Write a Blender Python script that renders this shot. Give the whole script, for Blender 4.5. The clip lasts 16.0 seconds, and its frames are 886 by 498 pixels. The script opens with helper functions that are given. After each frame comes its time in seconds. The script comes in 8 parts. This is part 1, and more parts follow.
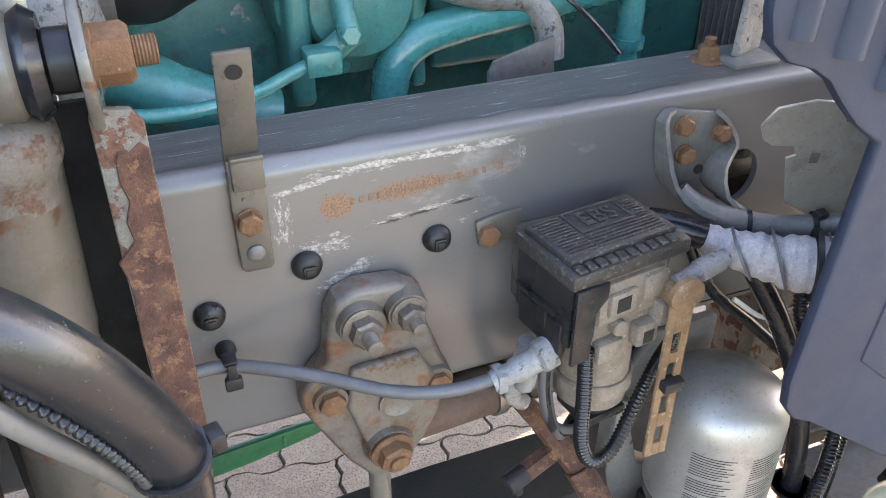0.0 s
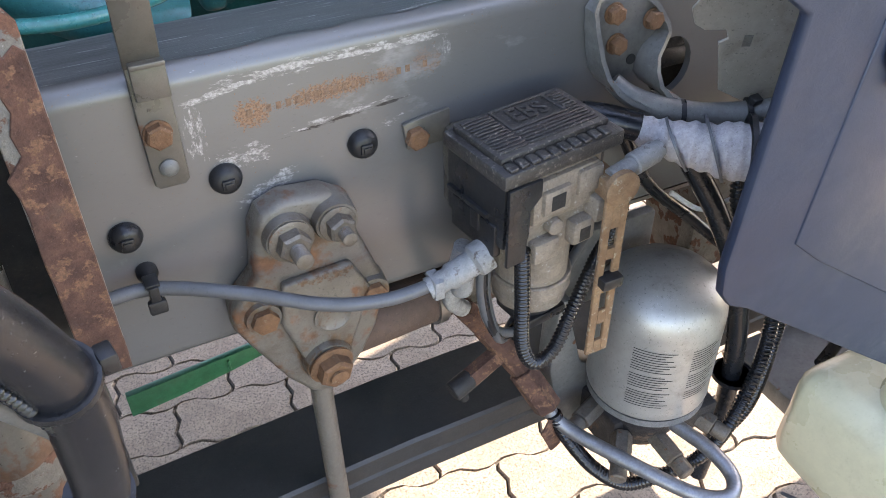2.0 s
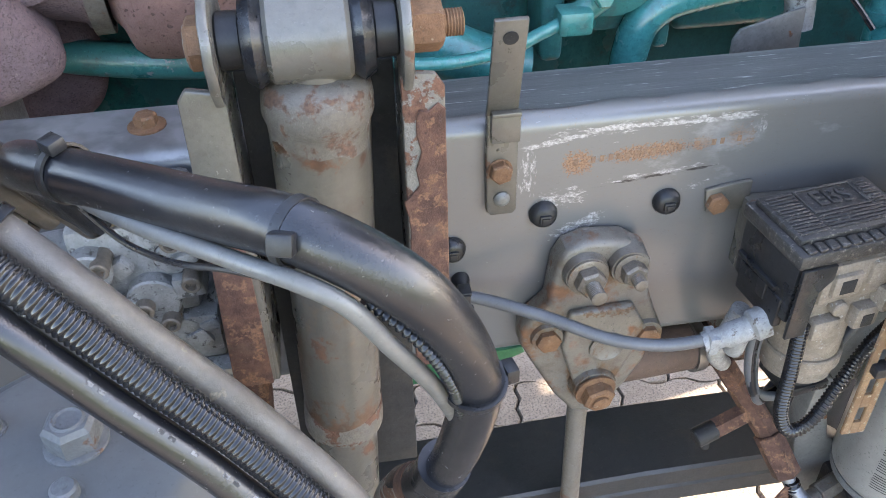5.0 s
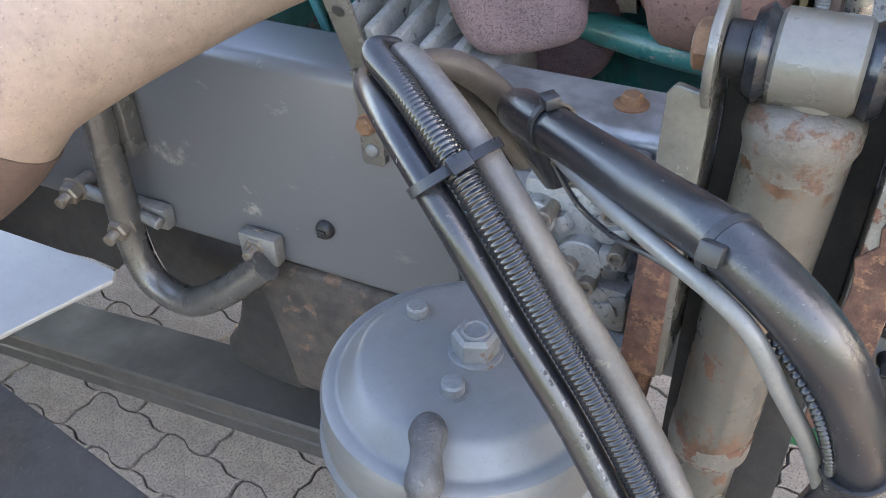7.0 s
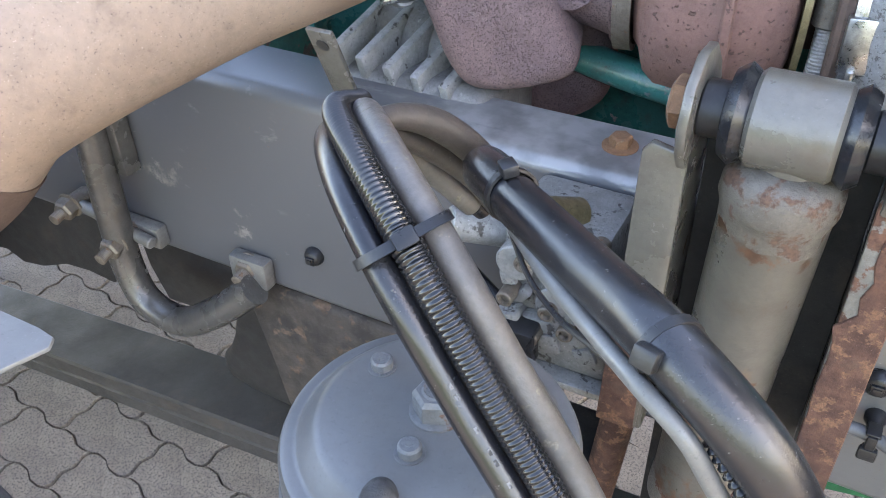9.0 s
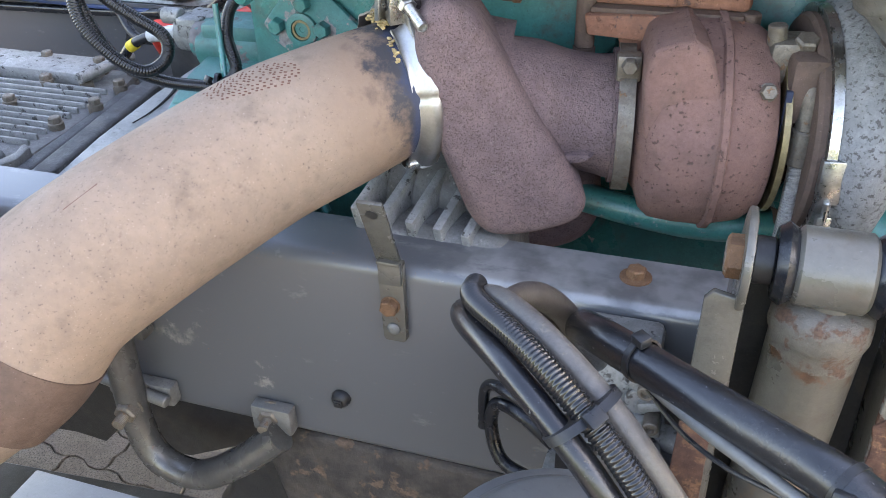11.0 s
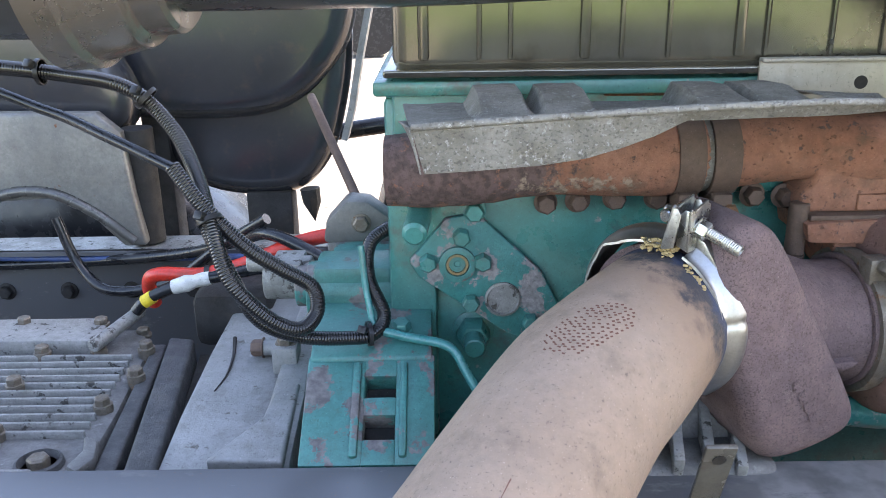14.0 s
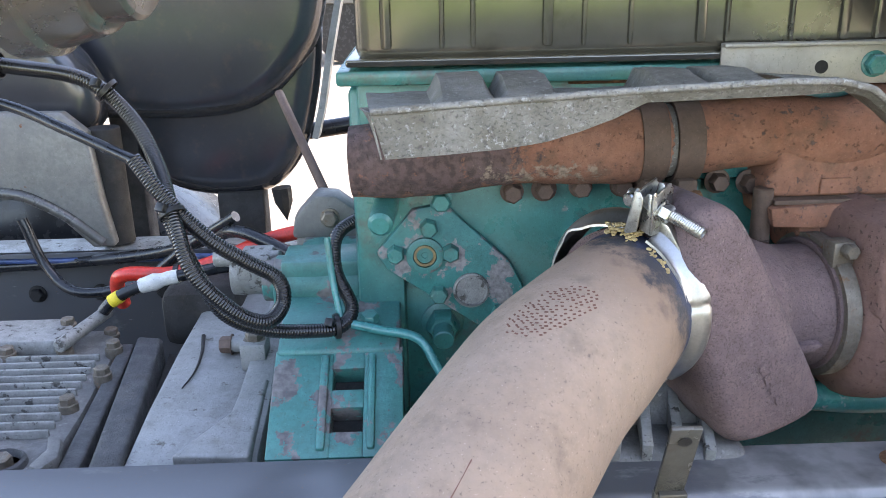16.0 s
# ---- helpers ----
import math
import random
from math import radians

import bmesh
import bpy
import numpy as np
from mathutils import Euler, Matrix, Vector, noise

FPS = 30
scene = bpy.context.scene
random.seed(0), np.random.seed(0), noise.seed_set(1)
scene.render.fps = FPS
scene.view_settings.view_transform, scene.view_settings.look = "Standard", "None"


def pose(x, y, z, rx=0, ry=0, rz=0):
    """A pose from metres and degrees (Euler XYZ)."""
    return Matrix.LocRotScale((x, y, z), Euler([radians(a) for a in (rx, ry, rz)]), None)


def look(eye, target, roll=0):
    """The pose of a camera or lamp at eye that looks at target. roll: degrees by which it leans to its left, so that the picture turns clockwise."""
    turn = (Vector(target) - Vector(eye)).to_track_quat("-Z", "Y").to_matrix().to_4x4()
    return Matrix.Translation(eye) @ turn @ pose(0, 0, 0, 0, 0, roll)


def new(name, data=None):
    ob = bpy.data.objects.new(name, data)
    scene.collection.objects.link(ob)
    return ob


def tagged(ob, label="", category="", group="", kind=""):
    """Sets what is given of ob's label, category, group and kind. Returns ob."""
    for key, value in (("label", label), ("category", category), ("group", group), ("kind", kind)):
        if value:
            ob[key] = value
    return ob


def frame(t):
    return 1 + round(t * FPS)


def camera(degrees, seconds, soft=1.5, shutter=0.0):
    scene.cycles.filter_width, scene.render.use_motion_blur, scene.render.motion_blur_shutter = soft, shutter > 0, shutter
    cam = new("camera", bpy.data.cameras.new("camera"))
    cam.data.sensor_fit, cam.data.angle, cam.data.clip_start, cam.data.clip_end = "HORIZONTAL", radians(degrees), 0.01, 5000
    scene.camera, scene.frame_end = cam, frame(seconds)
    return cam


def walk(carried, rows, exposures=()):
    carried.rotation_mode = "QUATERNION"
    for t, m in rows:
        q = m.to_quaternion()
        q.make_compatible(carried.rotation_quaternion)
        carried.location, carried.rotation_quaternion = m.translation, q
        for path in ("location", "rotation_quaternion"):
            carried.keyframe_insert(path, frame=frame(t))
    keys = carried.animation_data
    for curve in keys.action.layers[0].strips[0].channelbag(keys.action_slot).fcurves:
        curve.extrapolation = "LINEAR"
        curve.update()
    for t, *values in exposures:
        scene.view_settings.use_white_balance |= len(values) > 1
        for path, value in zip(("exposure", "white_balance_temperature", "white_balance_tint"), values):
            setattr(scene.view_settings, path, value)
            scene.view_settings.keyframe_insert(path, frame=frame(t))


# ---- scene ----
cam = camera(55.0, 16.0, soft=0.7)
PATH = [
    (0, (-0.075, -0.605, 1.256), (0.552, 0.945, 0.158), 0.1),
    (0.5, (-0.055, -0.604, 1.247), (0.589, 0.867, 0.055), -0.6),
    (1, (-0.052, -0.6, 1.247), (0.622, 0.836, 0.028), -0.4),
    (1.5, (-0.048, -0.601, 1.255), (0.629, 0.81, 0.009), -0.6),
    (2, (-0.053, -0.597, 1.232), (0.633, 0.8, -0.024), -0.6),
    (2.5, (-0.099, -0.6, 1.223), (0.624, 0.781, -0.03), -0.3),
    (3, (-0.134, -0.606, 1.237), (0.638, 0.748, -0.016), 0.1),
    (3.2, (-0.138, -0.609, 1.251), (0.643, 0.737, -0.005), 0.1),
    (5.3, (-0.141, -0.628, 1.309), (-0.096, 0.949, 0.08), -1.8),
    (5.5, (-0.145, -0.626, 1.307), (-0.22, 0.951, 0.079), -1.9),
    (6, (-0.152, -0.63, 1.309), (-0.52, 0.907, 0.084), -2.0),
    (6.5, (-0.142, -0.641, 1.316), (-0.784, 0.804, 0.092), -2.2),
    (7, (-0.138, -0.646, 1.322), (-0.868, 0.758, 0.099), -2.2),
    (7.5, (-0.117, -0.634, 1.322), (-0.873, 0.757, 0.1), -1.7),
    (8, (-0.101, -0.604, 1.317), (-0.862, 0.784, 0.094), -1.6),
    (8.5, (-0.095, -0.595, 1.319), (-0.866, 0.787, 0.095), -1.7),
    (9, (-0.12, -0.601, 1.343), (-0.893, 0.778, 0.118), -1.7),
    (9.2, (-0.134, -0.602, 1.353), (-0.908, 0.777, 0.129), -1.6),
    (11.3, (-0.302, -0.718, 1.444), (-0.722, 0.976, 0.467), -1.8),
    (11.5, (-0.33, -0.738, 1.451), (-0.636, 1.042, 0.592), -1.3),
    (11.6, (-0.326, -0.749, 1.463), (-0.597, 1.062, 0.659), -1.3),
    (12, (-0.331, -0.79, 1.483), (-0.516, 1.098, 0.851), -1.0),
    (12.5, (-0.47, -0.776, 1.529), (-0.59, 1.108, 0.87), -0.8),
    (13, (-0.694, -0.736, 1.515), (-0.738, 1.148, 0.846), -0.4),
    (13.5, (-0.79, -0.684, 1.459), (-0.796, 1.205, 0.804), -0.6),
    (14, (-0.78, -0.669, 1.445), (-0.782, 1.219, 0.786), -0.8),
    (14.5, (-0.774, -0.667, 1.436), (-0.764, 1.223, 0.783), -0.9),
    (15, (-0.776, -0.671, 1.437), (-0.754, 1.219, 0.784), -0.9),
    (15.5, (-0.778, -0.674, 1.434), (-0.742, 1.217, 0.783), -1.0),
    (16, (-0.764, -0.671, 1.426), (-0.722, 1.222, 0.781), -1.2),
]
walk(cam, [(t, look(eye, target, roll)) for t, eye, target, roll in PATH], exposures=[(0, 3.42, 7800, 20), (0.5, 3.47, 7800, 20), (1, 3.15, 7700, 20), (1.5, 3.12, 7600, 20), (2, 3.13, 7600, 20), (2.5, 3.08, 7500, 20), (3, 2.92, 7400, 20), (5.5, 3.68, 7500, 18), (6, 3.76, 7500, 18), (6.5, 3.68, 7500, 18), (7, 3.53, 7500, 18), (7.5, 3.53, 7500, 18), (8, 3.6, 7600, 18), (9, 3.58, 7600, 18), (11.5, 3.25, 7900, 19), (12, 3.35, 7900, 19), (12.5, 3.45, 7800, 19), (13, 3.37, 7600, 19), (13.5, 3.10, 7500, 19), (16, 3.12, 7500, 19)])

# ---- light ----
world = bpy.data.worlds.new("sky")
scene.world = world
world.use_nodes = True
wn = world.node_tree.nodes
sky = wn.new("ShaderNodeTexSky")
sky.sky_type = "NISHITA"
sky.sun_disc = False
SUN_TO = Vector((0.75, 0.15, 0.65)).normalized()
sky.sun_elevation = math.asin(SUN_TO.z)
sky.sun_rotation = math.atan2(SUN_TO.x, SUN_TO.y)
wn["Background"].inputs["Strength"].default_value = 0.15
world.node_tree.links.new(sky.outputs[0], wn["Background"].inputs["Color"])
sun = new("sun", bpy.data.lights.new("sun", "SUN"))
sun.data.energy = 3.9
sun.data.angle = radians(0.5)
sun.data.color = (1.0, 0.94, 0.84)
sun.matrix_world = look((0, 0, 6), Vector((0, 0, 6)) - SUN_TO)


# ---- materials ----
def mat(name, base, rough=0.5, metal=0.0, tone=None, tone_scale=9.0, tone_mix=0.5, spots=None, spot_scale=45.0, spot_at=0.62,
        spot_rough=0.9, bump=0.15, bump_scale=220.0, rough_var=0.12, spread=0.0, coat=0.0, stretch=(1, 1, 1), fine=0.4, spot_soft=0.05, dust=0.45, grime=0.35, spec=0.5, pit=None):
    """A surface: a base colour mottled with a second tone, spots of a third (rust, dirt, bare metal), grain and fine relief."""
    m = bpy.data.materials.new(name)
    m.use_nodes = True
    nt = m.node_tree
    n, ln = nt.nodes, nt.links
    b = n["Principled BSDF"]
    co = n.new("ShaderNodeTexCoord")
    mp = n.new("ShaderNodeMapping")
    mp.inputs["Scale"].default_value = stretch
    ln.new(co.outputs["Object"], mp.inputs["Vector"])

    def nz(scale, detail=5.0, ro=0.6):
        t = n.new("ShaderNodeTexNoise")
        t.inputs["Scale"].default_value = scale
        t.inputs["Detail"].default_value = detail
        t.inputs["Roughness"].default_value = ro
        ln.new(mp.outputs[0], t.inputs["Vector"])
        return t.outputs["Fac"]

    def ramp(fac, lo, hi):
        r = n.new("ShaderNodeMapRange")
        r.inputs["From Min"].default_value, r.inputs["From Max"].default_value = lo, hi
        ln.new(fac, r.inputs["Value"])
        return r.outputs[0]

    def mix(fac, a, c):
        x = n.new("ShaderNodeMix")
        x.data_type = "RGBA"
        for sock, v in ((x.inputs[0], fac), (x.inputs[6], a), (x.inputs[7], c)):
            if isinstance(v, (tuple, list)):
                sock.default_value = (*v, 1) if len(v) == 3 else v
            elif isinstance(v, (int, float)):
                sock.default_value = v
            else:
                ln.new(v, sock)
        return x.outputs[2]

    def mul(fac, k):
        x = n.new("ShaderNodeMath")
        x.operation = "MULTIPLY"
        ln.new(fac, x.inputs[0])
        x.inputs[1].default_value = k
        return x.outputs[0]

    tone = tone or tuple(c * 0.6 for c in base)
    broad = ramp(nz(tone_scale, 7.0, 0.62), 0.41, 0.60)
    col = mix(mul(broad, tone_mix), base, tone)
    patches = ramp(nz(tone_scale * 3.7, 8.0, 0.68), 0.48, 0.60)
    col = mix(mul(patches, min(1.0, fine * 1.3)), col, tuple(c * 0.62 for c in base))
    grain = ramp(nz(tone_scale * 14, 4.0, 0.7), 0.40, 0.62)
    col = mix(mul(grain, fine), col, tuple(c * 0.55 for c in base))
    if dust:
        specks = ramp(nz(430.0, 3.0, 0.75), 0.64, 0.72)
        pale = tuple(min(0.6, c * 1.6 + 0.09) for c in base)
        col = mix(mul(specks, dust), col, pale)
        pits = ramp(nz(300.0, 3.0, 0.75), 0.60, 0.69)
        col = mix(mul(pits, dust * 1.4), col, tuple(c * 0.3 for c in base))
    if grime:
        film = ramp(nz(23.0, 9.0, 0.7), 0.55, 0.70)
        col = mix(mul(film, grime), col, (0.075, 0.055, 0.038))
    if spread:
        oi = n.new("ShaderNodeObjectInfo")
        col = mix(mul(oi.outputs["Random"], spread), col, tone)
    rgh = n.new("ShaderNodeMapRange")
    rgh.inputs["To Min"].default_value, rgh.inputs["To Max"].default_value = max(0.03, rough - rough_var), min(1, rough + rough_var)
    ln.new(broad, rgh.inputs["Value"])
    rgh = rgh.outputs[0]
    met = None
    if spots:
        f = ramp(nz(spot_scale, 8.0, 0.65), spot_at, spot_at + spot_soft)
        sp = mix(ramp(nz(spot_scale * 5, 4.0), 0.35, 0.65), spots, tuple(c * 0.5 for c in spots))
        col = mix(f, col, sp)
        rgh = mix(f, rgh, (spot_rough,) * 3)
        if metal:
            met = mix(f, (metal,) * 3, (0.0,) * 3)
    hole = None
    if pit:
        hole = ramp(nz(pit[0], 2.0, 0.55), pit[1], pit[1] + 0.05)
        col = mix(mul(hole, pit[2]), col, tuple(c * 0.30 for c in base))
    ln.new(col, b.inputs["Base Color"])
    ln.new(rgh, b.inputs["Roughness"])
    b.inputs["Specular IOR Level"].default_value = spec
    b.inputs["Metallic"].default_value = metal
    if met is not None:
        ln.new(met, b.inputs["Metallic"])
    b.inputs["Coat Weight"].default_value = coat
    b.inputs["Coat Roughness"].default_value = 0.2
    if bump:
        bp = n.new("ShaderNodeBump")
        bp.inputs["Strength"].default_value = min(1.0, bump * 1.5)
        bp.inputs["Distance"].default_value = 0.002
        height = nz(bump_scale, 6.0, 0.75)
        if hole is not None:
            sink = n.new("ShaderNodeMath")
            sink.operation = "MULTIPLY_ADD"
            ln.new(hole, sink.inputs[0])
            sink.inputs[1].default_value = -0.7
            ln.new(height, sink.inputs[2])
            height = sink.outputs[0]
        ln.new(height, bp.inputs["Height"])
        ln.new(bp.outputs[0], b.inputs["Normal"])
    return m




def wear_and_tint(m, regions):
    """Adds worn, rusted or tinted zones to a surface: (x, z, half length, half height, slope, colour, grain, threshold,
    stretch), fading out at their edges.
    """
    nt = m.node_tree
    n, ln = nt.nodes, nt.links
    b = n["Principled BSDF"]
    co = n.new("ShaderNodeTexCoord")
    sp = n.new("ShaderNodeSeparateXYZ")
    ln.new(co.outputs["Object"], sp.inputs[0])

    def op(kind, a, c=0.0):
        x = n.new("ShaderNodeMath")
        x.operation = kind
        for sock, v in zip(x.inputs, (a, c)):
            if isinstance(v, (int, float)):
                sock.default_value = v
            else:
                ln.new(v, sock)
        return x.outputs[0]

    for cx, cz, hx, hz, slope, colour, grain, at, stretch in regions:
        dx = op("SUBTRACT", sp.outputs[0], cx)
        dz = op("SUBTRACT", op("SUBTRACT", sp.outputs[2], cz), op("MULTIPLY", dx, slope))
        d = op("ADD", op("POWER", op("ABSOLUTE", op("DIVIDE", dx, hx)), 4.0), op("POWER", op("ABSOLUTE", op("DIVIDE", dz, hz)), 2.0))
        inside = op("MAXIMUM", op("SUBTRACT", 1.0, d), 0.0)
        mp = n.new("ShaderNodeMapping")
        mp.inputs["Scale"].default_value = stretch
        ln.new(co.outputs["Object"], mp.inputs[0])
        t = n.new("ShaderNodeTexNoise")
        t.inputs["Scale"].default_value = grain
        t.inputs["Detail"].default_value = 6
        t.inputs["Roughness"].default_value = 0.7
        ln.new(mp.outputs[0], t.inputs["Vector"])
        f = n.new("ShaderNodeMapRange")
        f.inputs["From Min"].default_value, f.inputs["From Max"].default_value = at, at + 0.10
        ln.new(op("SUBTRACT", t.outputs["Fac"], op("MULTIPLY", op("SUBTRACT", 1.0, inside), 0.30)), f.inputs["Value"])
        old = b.inputs["Base Color"].links[0].from_socket
        x = n.new("ShaderNodeMix")
        x.data_type = "RGBA"
        ln.new(f.outputs[0], x.inputs[0])
        ln.new(old, x.inputs[6])
        g = n.new("ShaderNodeTexNoise")
        g.inputs["Scale"].default_value = grain * 1.7
        g.inputs["Detail"].default_value = 4
        ln.new(co.outputs["Object"], g.inputs["Vector"])
        shade = n.new("ShaderNodeMix")
        shade.data_type = "RGBA"
        spread = n.new("ShaderNodeMapRange")
        spread.inputs["From Min"].default_value, spread.inputs["From Max"].default_value = 0.42, 0.62
        ln.new(g.outputs["Fac"], spread.inputs["Value"])
        ln.new(spread.outputs[0], shade.inputs[0])
        shade.inputs[6].default_value = (*colour, 1)
        shade.inputs[7].default_value = (*(c * 0.55 for c in colour), 1)
        ln.new(shade.outputs[2], x.inputs[7])
        ln.new(x.outputs[2], b.inputs["Base Color"])


def tone_along(m, point, axis, layers):
    """Soot, heat colours or another tone that end raggedly along an axis: (reach, ragged, softness, grain, colour), the
    widest first.
    """
    nt = m.node_tree
    n, ln = nt.nodes, nt.links
    b = n["Principled BSDF"]
    co = n.new("ShaderNodeTexCoord")
    off = n.new("ShaderNodeVectorMath")
    off.operation = "SUBTRACT"
    off.inputs[1].default_value = point
    ln.new(co.outputs["Object"], off.inputs[0])
    dot = n.new("ShaderNodeVectorMath")
    dot.operation = "DOT_PRODUCT"
    dot.inputs[1].default_value = Vector(axis).normalized()
    ln.new(off.outputs[0], dot.inputs[0])
    for k, (reach, rag, soft, scale, colour) in enumerate(layers):
        t = n.new("ShaderNodeTexNoise")
        t.inputs["Scale"].default_value = scale
        t.inputs["Detail"].default_value = 7
        t.inputs["Roughness"].default_value = 0.65
        mp = n.new("ShaderNodeMapping")
        mp.inputs["Location"].default_value = (k * 3.1, k * 1.7, 0)
        ln.new(co.outputs["Object"], mp.inputs[0])
        ln.new(mp.outputs[0], t.inputs["Vector"])
        mad = n.new("ShaderNodeMath")
        mad.operation = "MULTIPLY_ADD"
        ln.new(t.outputs["Fac"], mad.inputs[0])
        mad.inputs[1].default_value = rag
        ln.new(dot.outputs["Value"], mad.inputs[2])
        f = n.new("ShaderNodeMapRange")
        f.inputs["From Min"].default_value, f.inputs["From Max"].default_value = reach + rag * 0.5 + soft, reach + rag * 0.5 - soft
        ln.new(mad.outputs[0], f.inputs["Value"])
        x = n.new("ShaderNodeMix")
        x.data_type = "RGBA"
        old = b.inputs["Base Color"].links[0].from_socket
        ln.new(f.outputs[0], x.inputs[0])
        ln.new(old, x.inputs[6])
        x.inputs[7].default_value = (*colour, 1)
        ln.new(x.outputs[2], b.inputs["Base Color"])


RUST = (0.19, 0.075, 0.03)
M_RAIL = mat("rail_paint", (0.140, 0.139, 0.134), 0.36, 0.25, tone=(0.118, 0.113, 0.104), tone_scale=2.2, tone_mix=0.4, bump=0.03, bump_scale=300, stretch=(0.45, 1, 1), fine=0.05,
             rough_var=0.06, grime=0.12, coat=0.4, dust=0.12)
PALE, ROUGH_RUST, GREY = (0.38, 0.375, 0.365), (0.225, 0.13, 0.078), (0.24, 0.23, 0.215)
# Rail colour turns darker towards the rear, with a ragged change.
tone_along(M_RAIL, (-0.20, 0, 0), (1, 0, 0), [(0.0, 0.12, 0.09, 5, (0.094, 0.098, 0.104))])
wear_and_tint(M_RAIL, [
    (0.135, 0.926, 0.13, 0.010, 0.02, PALE, 190, 0.46, (0.25, 1, 1)),
    (0.20, 0.926, 0.06, 0.006, 0.02, PALE, 190, 0.38, (0.25, 1, 1)),
    (0.027, 0.890, 0.012, 0.045, 0.0, PALE, 260, 0.47, (1, 1, 0.35)),
    (0.062, 0.858, 0.032, 0.018, 0.0, PALE, 230, 0.45, (0.4, 1, 1)),
    (0.078, 0.824, 0.034, 0.012, 0.35, PALE, 230, 0.42, (0.4, 1, 1)),
    (0.19, 0.855, 0.025, 0.008, 0.2, PALE, 230, 0.49, (0.4, 1, 1)),
    (0.150, 0.874, 0.068, 0.006, 0.09, PALE, 300, 0.46, (0.2, 1, 1)),
    (0.150, 0.871, 0.075, 0.0030, 0.09, (0.03, 0.027, 0.025), 220, 0.42, (0.2, 1, 1)),
    (0.050, 0.918, 0.045, 0.005, 0.16, PALE, 200, 0.40, (0.3, 1, 1)),
    (0.110, 0.927, 0.04, 0.004, 0.0, PALE, 200, 0.36, (0.3, 1, 1)),
    (0.240, 0.913, 0.012, 0.016, 0.0, PALE, 260, 0.44, (1, 1, 0.5)),
    (0.145, 0.8985, 0.080, 0.008, 0.06, ROUGH_RUST, 420, 0.46, (1, 1, 1)),
    (0.138, 0.8985, 0.042, 0.0125, 0.06, ROUGH_RUST, 330, 0.35, (1, 1, 1)),
    (0.190, 0.9015, 0.012, 0.010, 0.06, ROUGH_RUST, 330, 0.335, (1, 1, 1)),
    (0.073, 0.894, 0.017, 0.017, 0.0, ROUGH_RUST, 330, 0.335, (1, 1, 1)),
    (0.226, 0.906, 0.017, 0.016, 0.0, ROUGH_RUST, 330, 0.335, (1, 1, 1)),
    (0.145, 0.8985, 0.085, 0.017, 0.06, (0.085, 0.055, 0.038), 520, 0.52, (1, 1, 1)),
    # Pale band: the sky's sheen on the rail top put into colour.
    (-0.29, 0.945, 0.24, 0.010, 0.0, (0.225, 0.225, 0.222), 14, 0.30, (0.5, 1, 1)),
    (-0.86, 0.80, 0.10, 0.05, 0.0, GREY, 30, 0.50, (1, 1, 1)),
    (-0.73, 0.75, 0.03, 0.045, 0.0, GREY, 40, 0.50, (1, 1, 1)),
])
M_RAILTOP = mat("scuffed_rail_paint", (0.13, 0.13, 0.127), 0.40, 0.25, tone=(0.10, 0.10, 0.095), tone_scale=6, spots=(0.46, 0.46, 0.44), spot_scale=330, spot_at=0.60,
                spot_rough=0.6, bump=0.2, bump_scale=200, stretch=(0.06, 1, 1), spot_soft=0.06, dust=0.15)
M_PAINT = mat("grey_chassis_paint", (0.16, 0.16, 0.15), 0.45, 0.15, tone=(0.12, 0.11, 0.095), tone_scale=12, spots=RUST, spot_scale=38, spot_at=0.66, bump=0.12)
M_OLIVE = mat("olive_grey_paint", (0.106, 0.099, 0.083), 0.33, 0.15, tone=(0.108, 0.093, 0.072), tone_scale=10, spots=(0.15, 0.072, 0.040), spot_scale=20, spot_at=0.62, bump=0.14, fine=0.25, spot_soft=0.03, grime=0.55, coat=0.3, dust=0.2)
wear_and_tint(M_OLIVE, [(-0.160, 0.735, 0.05, 0.045, 0.0, (0.115, 0.062, 0.036), 45, 0.40, (1, 1, 0.7)), (-0.158, 0.86, 0.05, 0.13, 0.0, (0.15, 0.105, 0.068), 30, 0.48, (1, 1, 0.5)), (-0.15, 1.02, 0.05, 0.03, 0.0, (0.12, 0.06, 0.035), 50, 0.44, (1, 1, 1))])
M_CHAMBER = mat("blue_grey_paint", (0.104, 0.108, 0.107), 0.46, 0.05, tone=(0.110, 0.113, 0.112), tone_scale=9, spots=(0.07, 0.07, 0.07), spot_scale=140, spot_at=0.72, bump=0.06, fine=0.12, dust=0.18, grime=0.1)
M_CHBRUST = mat("flaking_blue_grey_paint", (0.125, 0.132, 0.135), 0.5, 0.1, tone=(0.10, 0.105, 0.11), tone_scale=30, spots=(0.15, 0.08, 0.05), spot_scale=75, spot_at=0.62, bump=0.35)
M_RUST = mat("flaking_rust", (0.102, 0.044, 0.026), 0.9, 0.0, tone=(0.046, 0.023, 0.017), tone_scale=45, tone_mix=0.85, spots=(0.185, 0.092, 0.050), spot_scale=85, spot_at=0.53, bump=1.0, bump_scale=140, fine=0.4)
M_RUSTPAINT = mat("half_rusted_paint", (0.17, 0.155, 0.13), 0.5, 0.1, tone=(0.13, 0.11, 0.085), tone_scale=20, spots=(0.135, 0.062, 0.036), spot_scale=48, spot_at=0.52, bump=0.6, bump_scale=160, spot_soft=0.03)
M_CAPRUST = mat("rust_speckled_paint", (0.118, 0.106, 0.088), 0.45, 0.1, tone=(0.098, 0.080, 0.060), tone_scale=24, spots=(0.115, 0.064, 0.042), spot_scale=70, spot_at=0.515, bump=0.5, bump_scale=180, spot_soft=0.08)
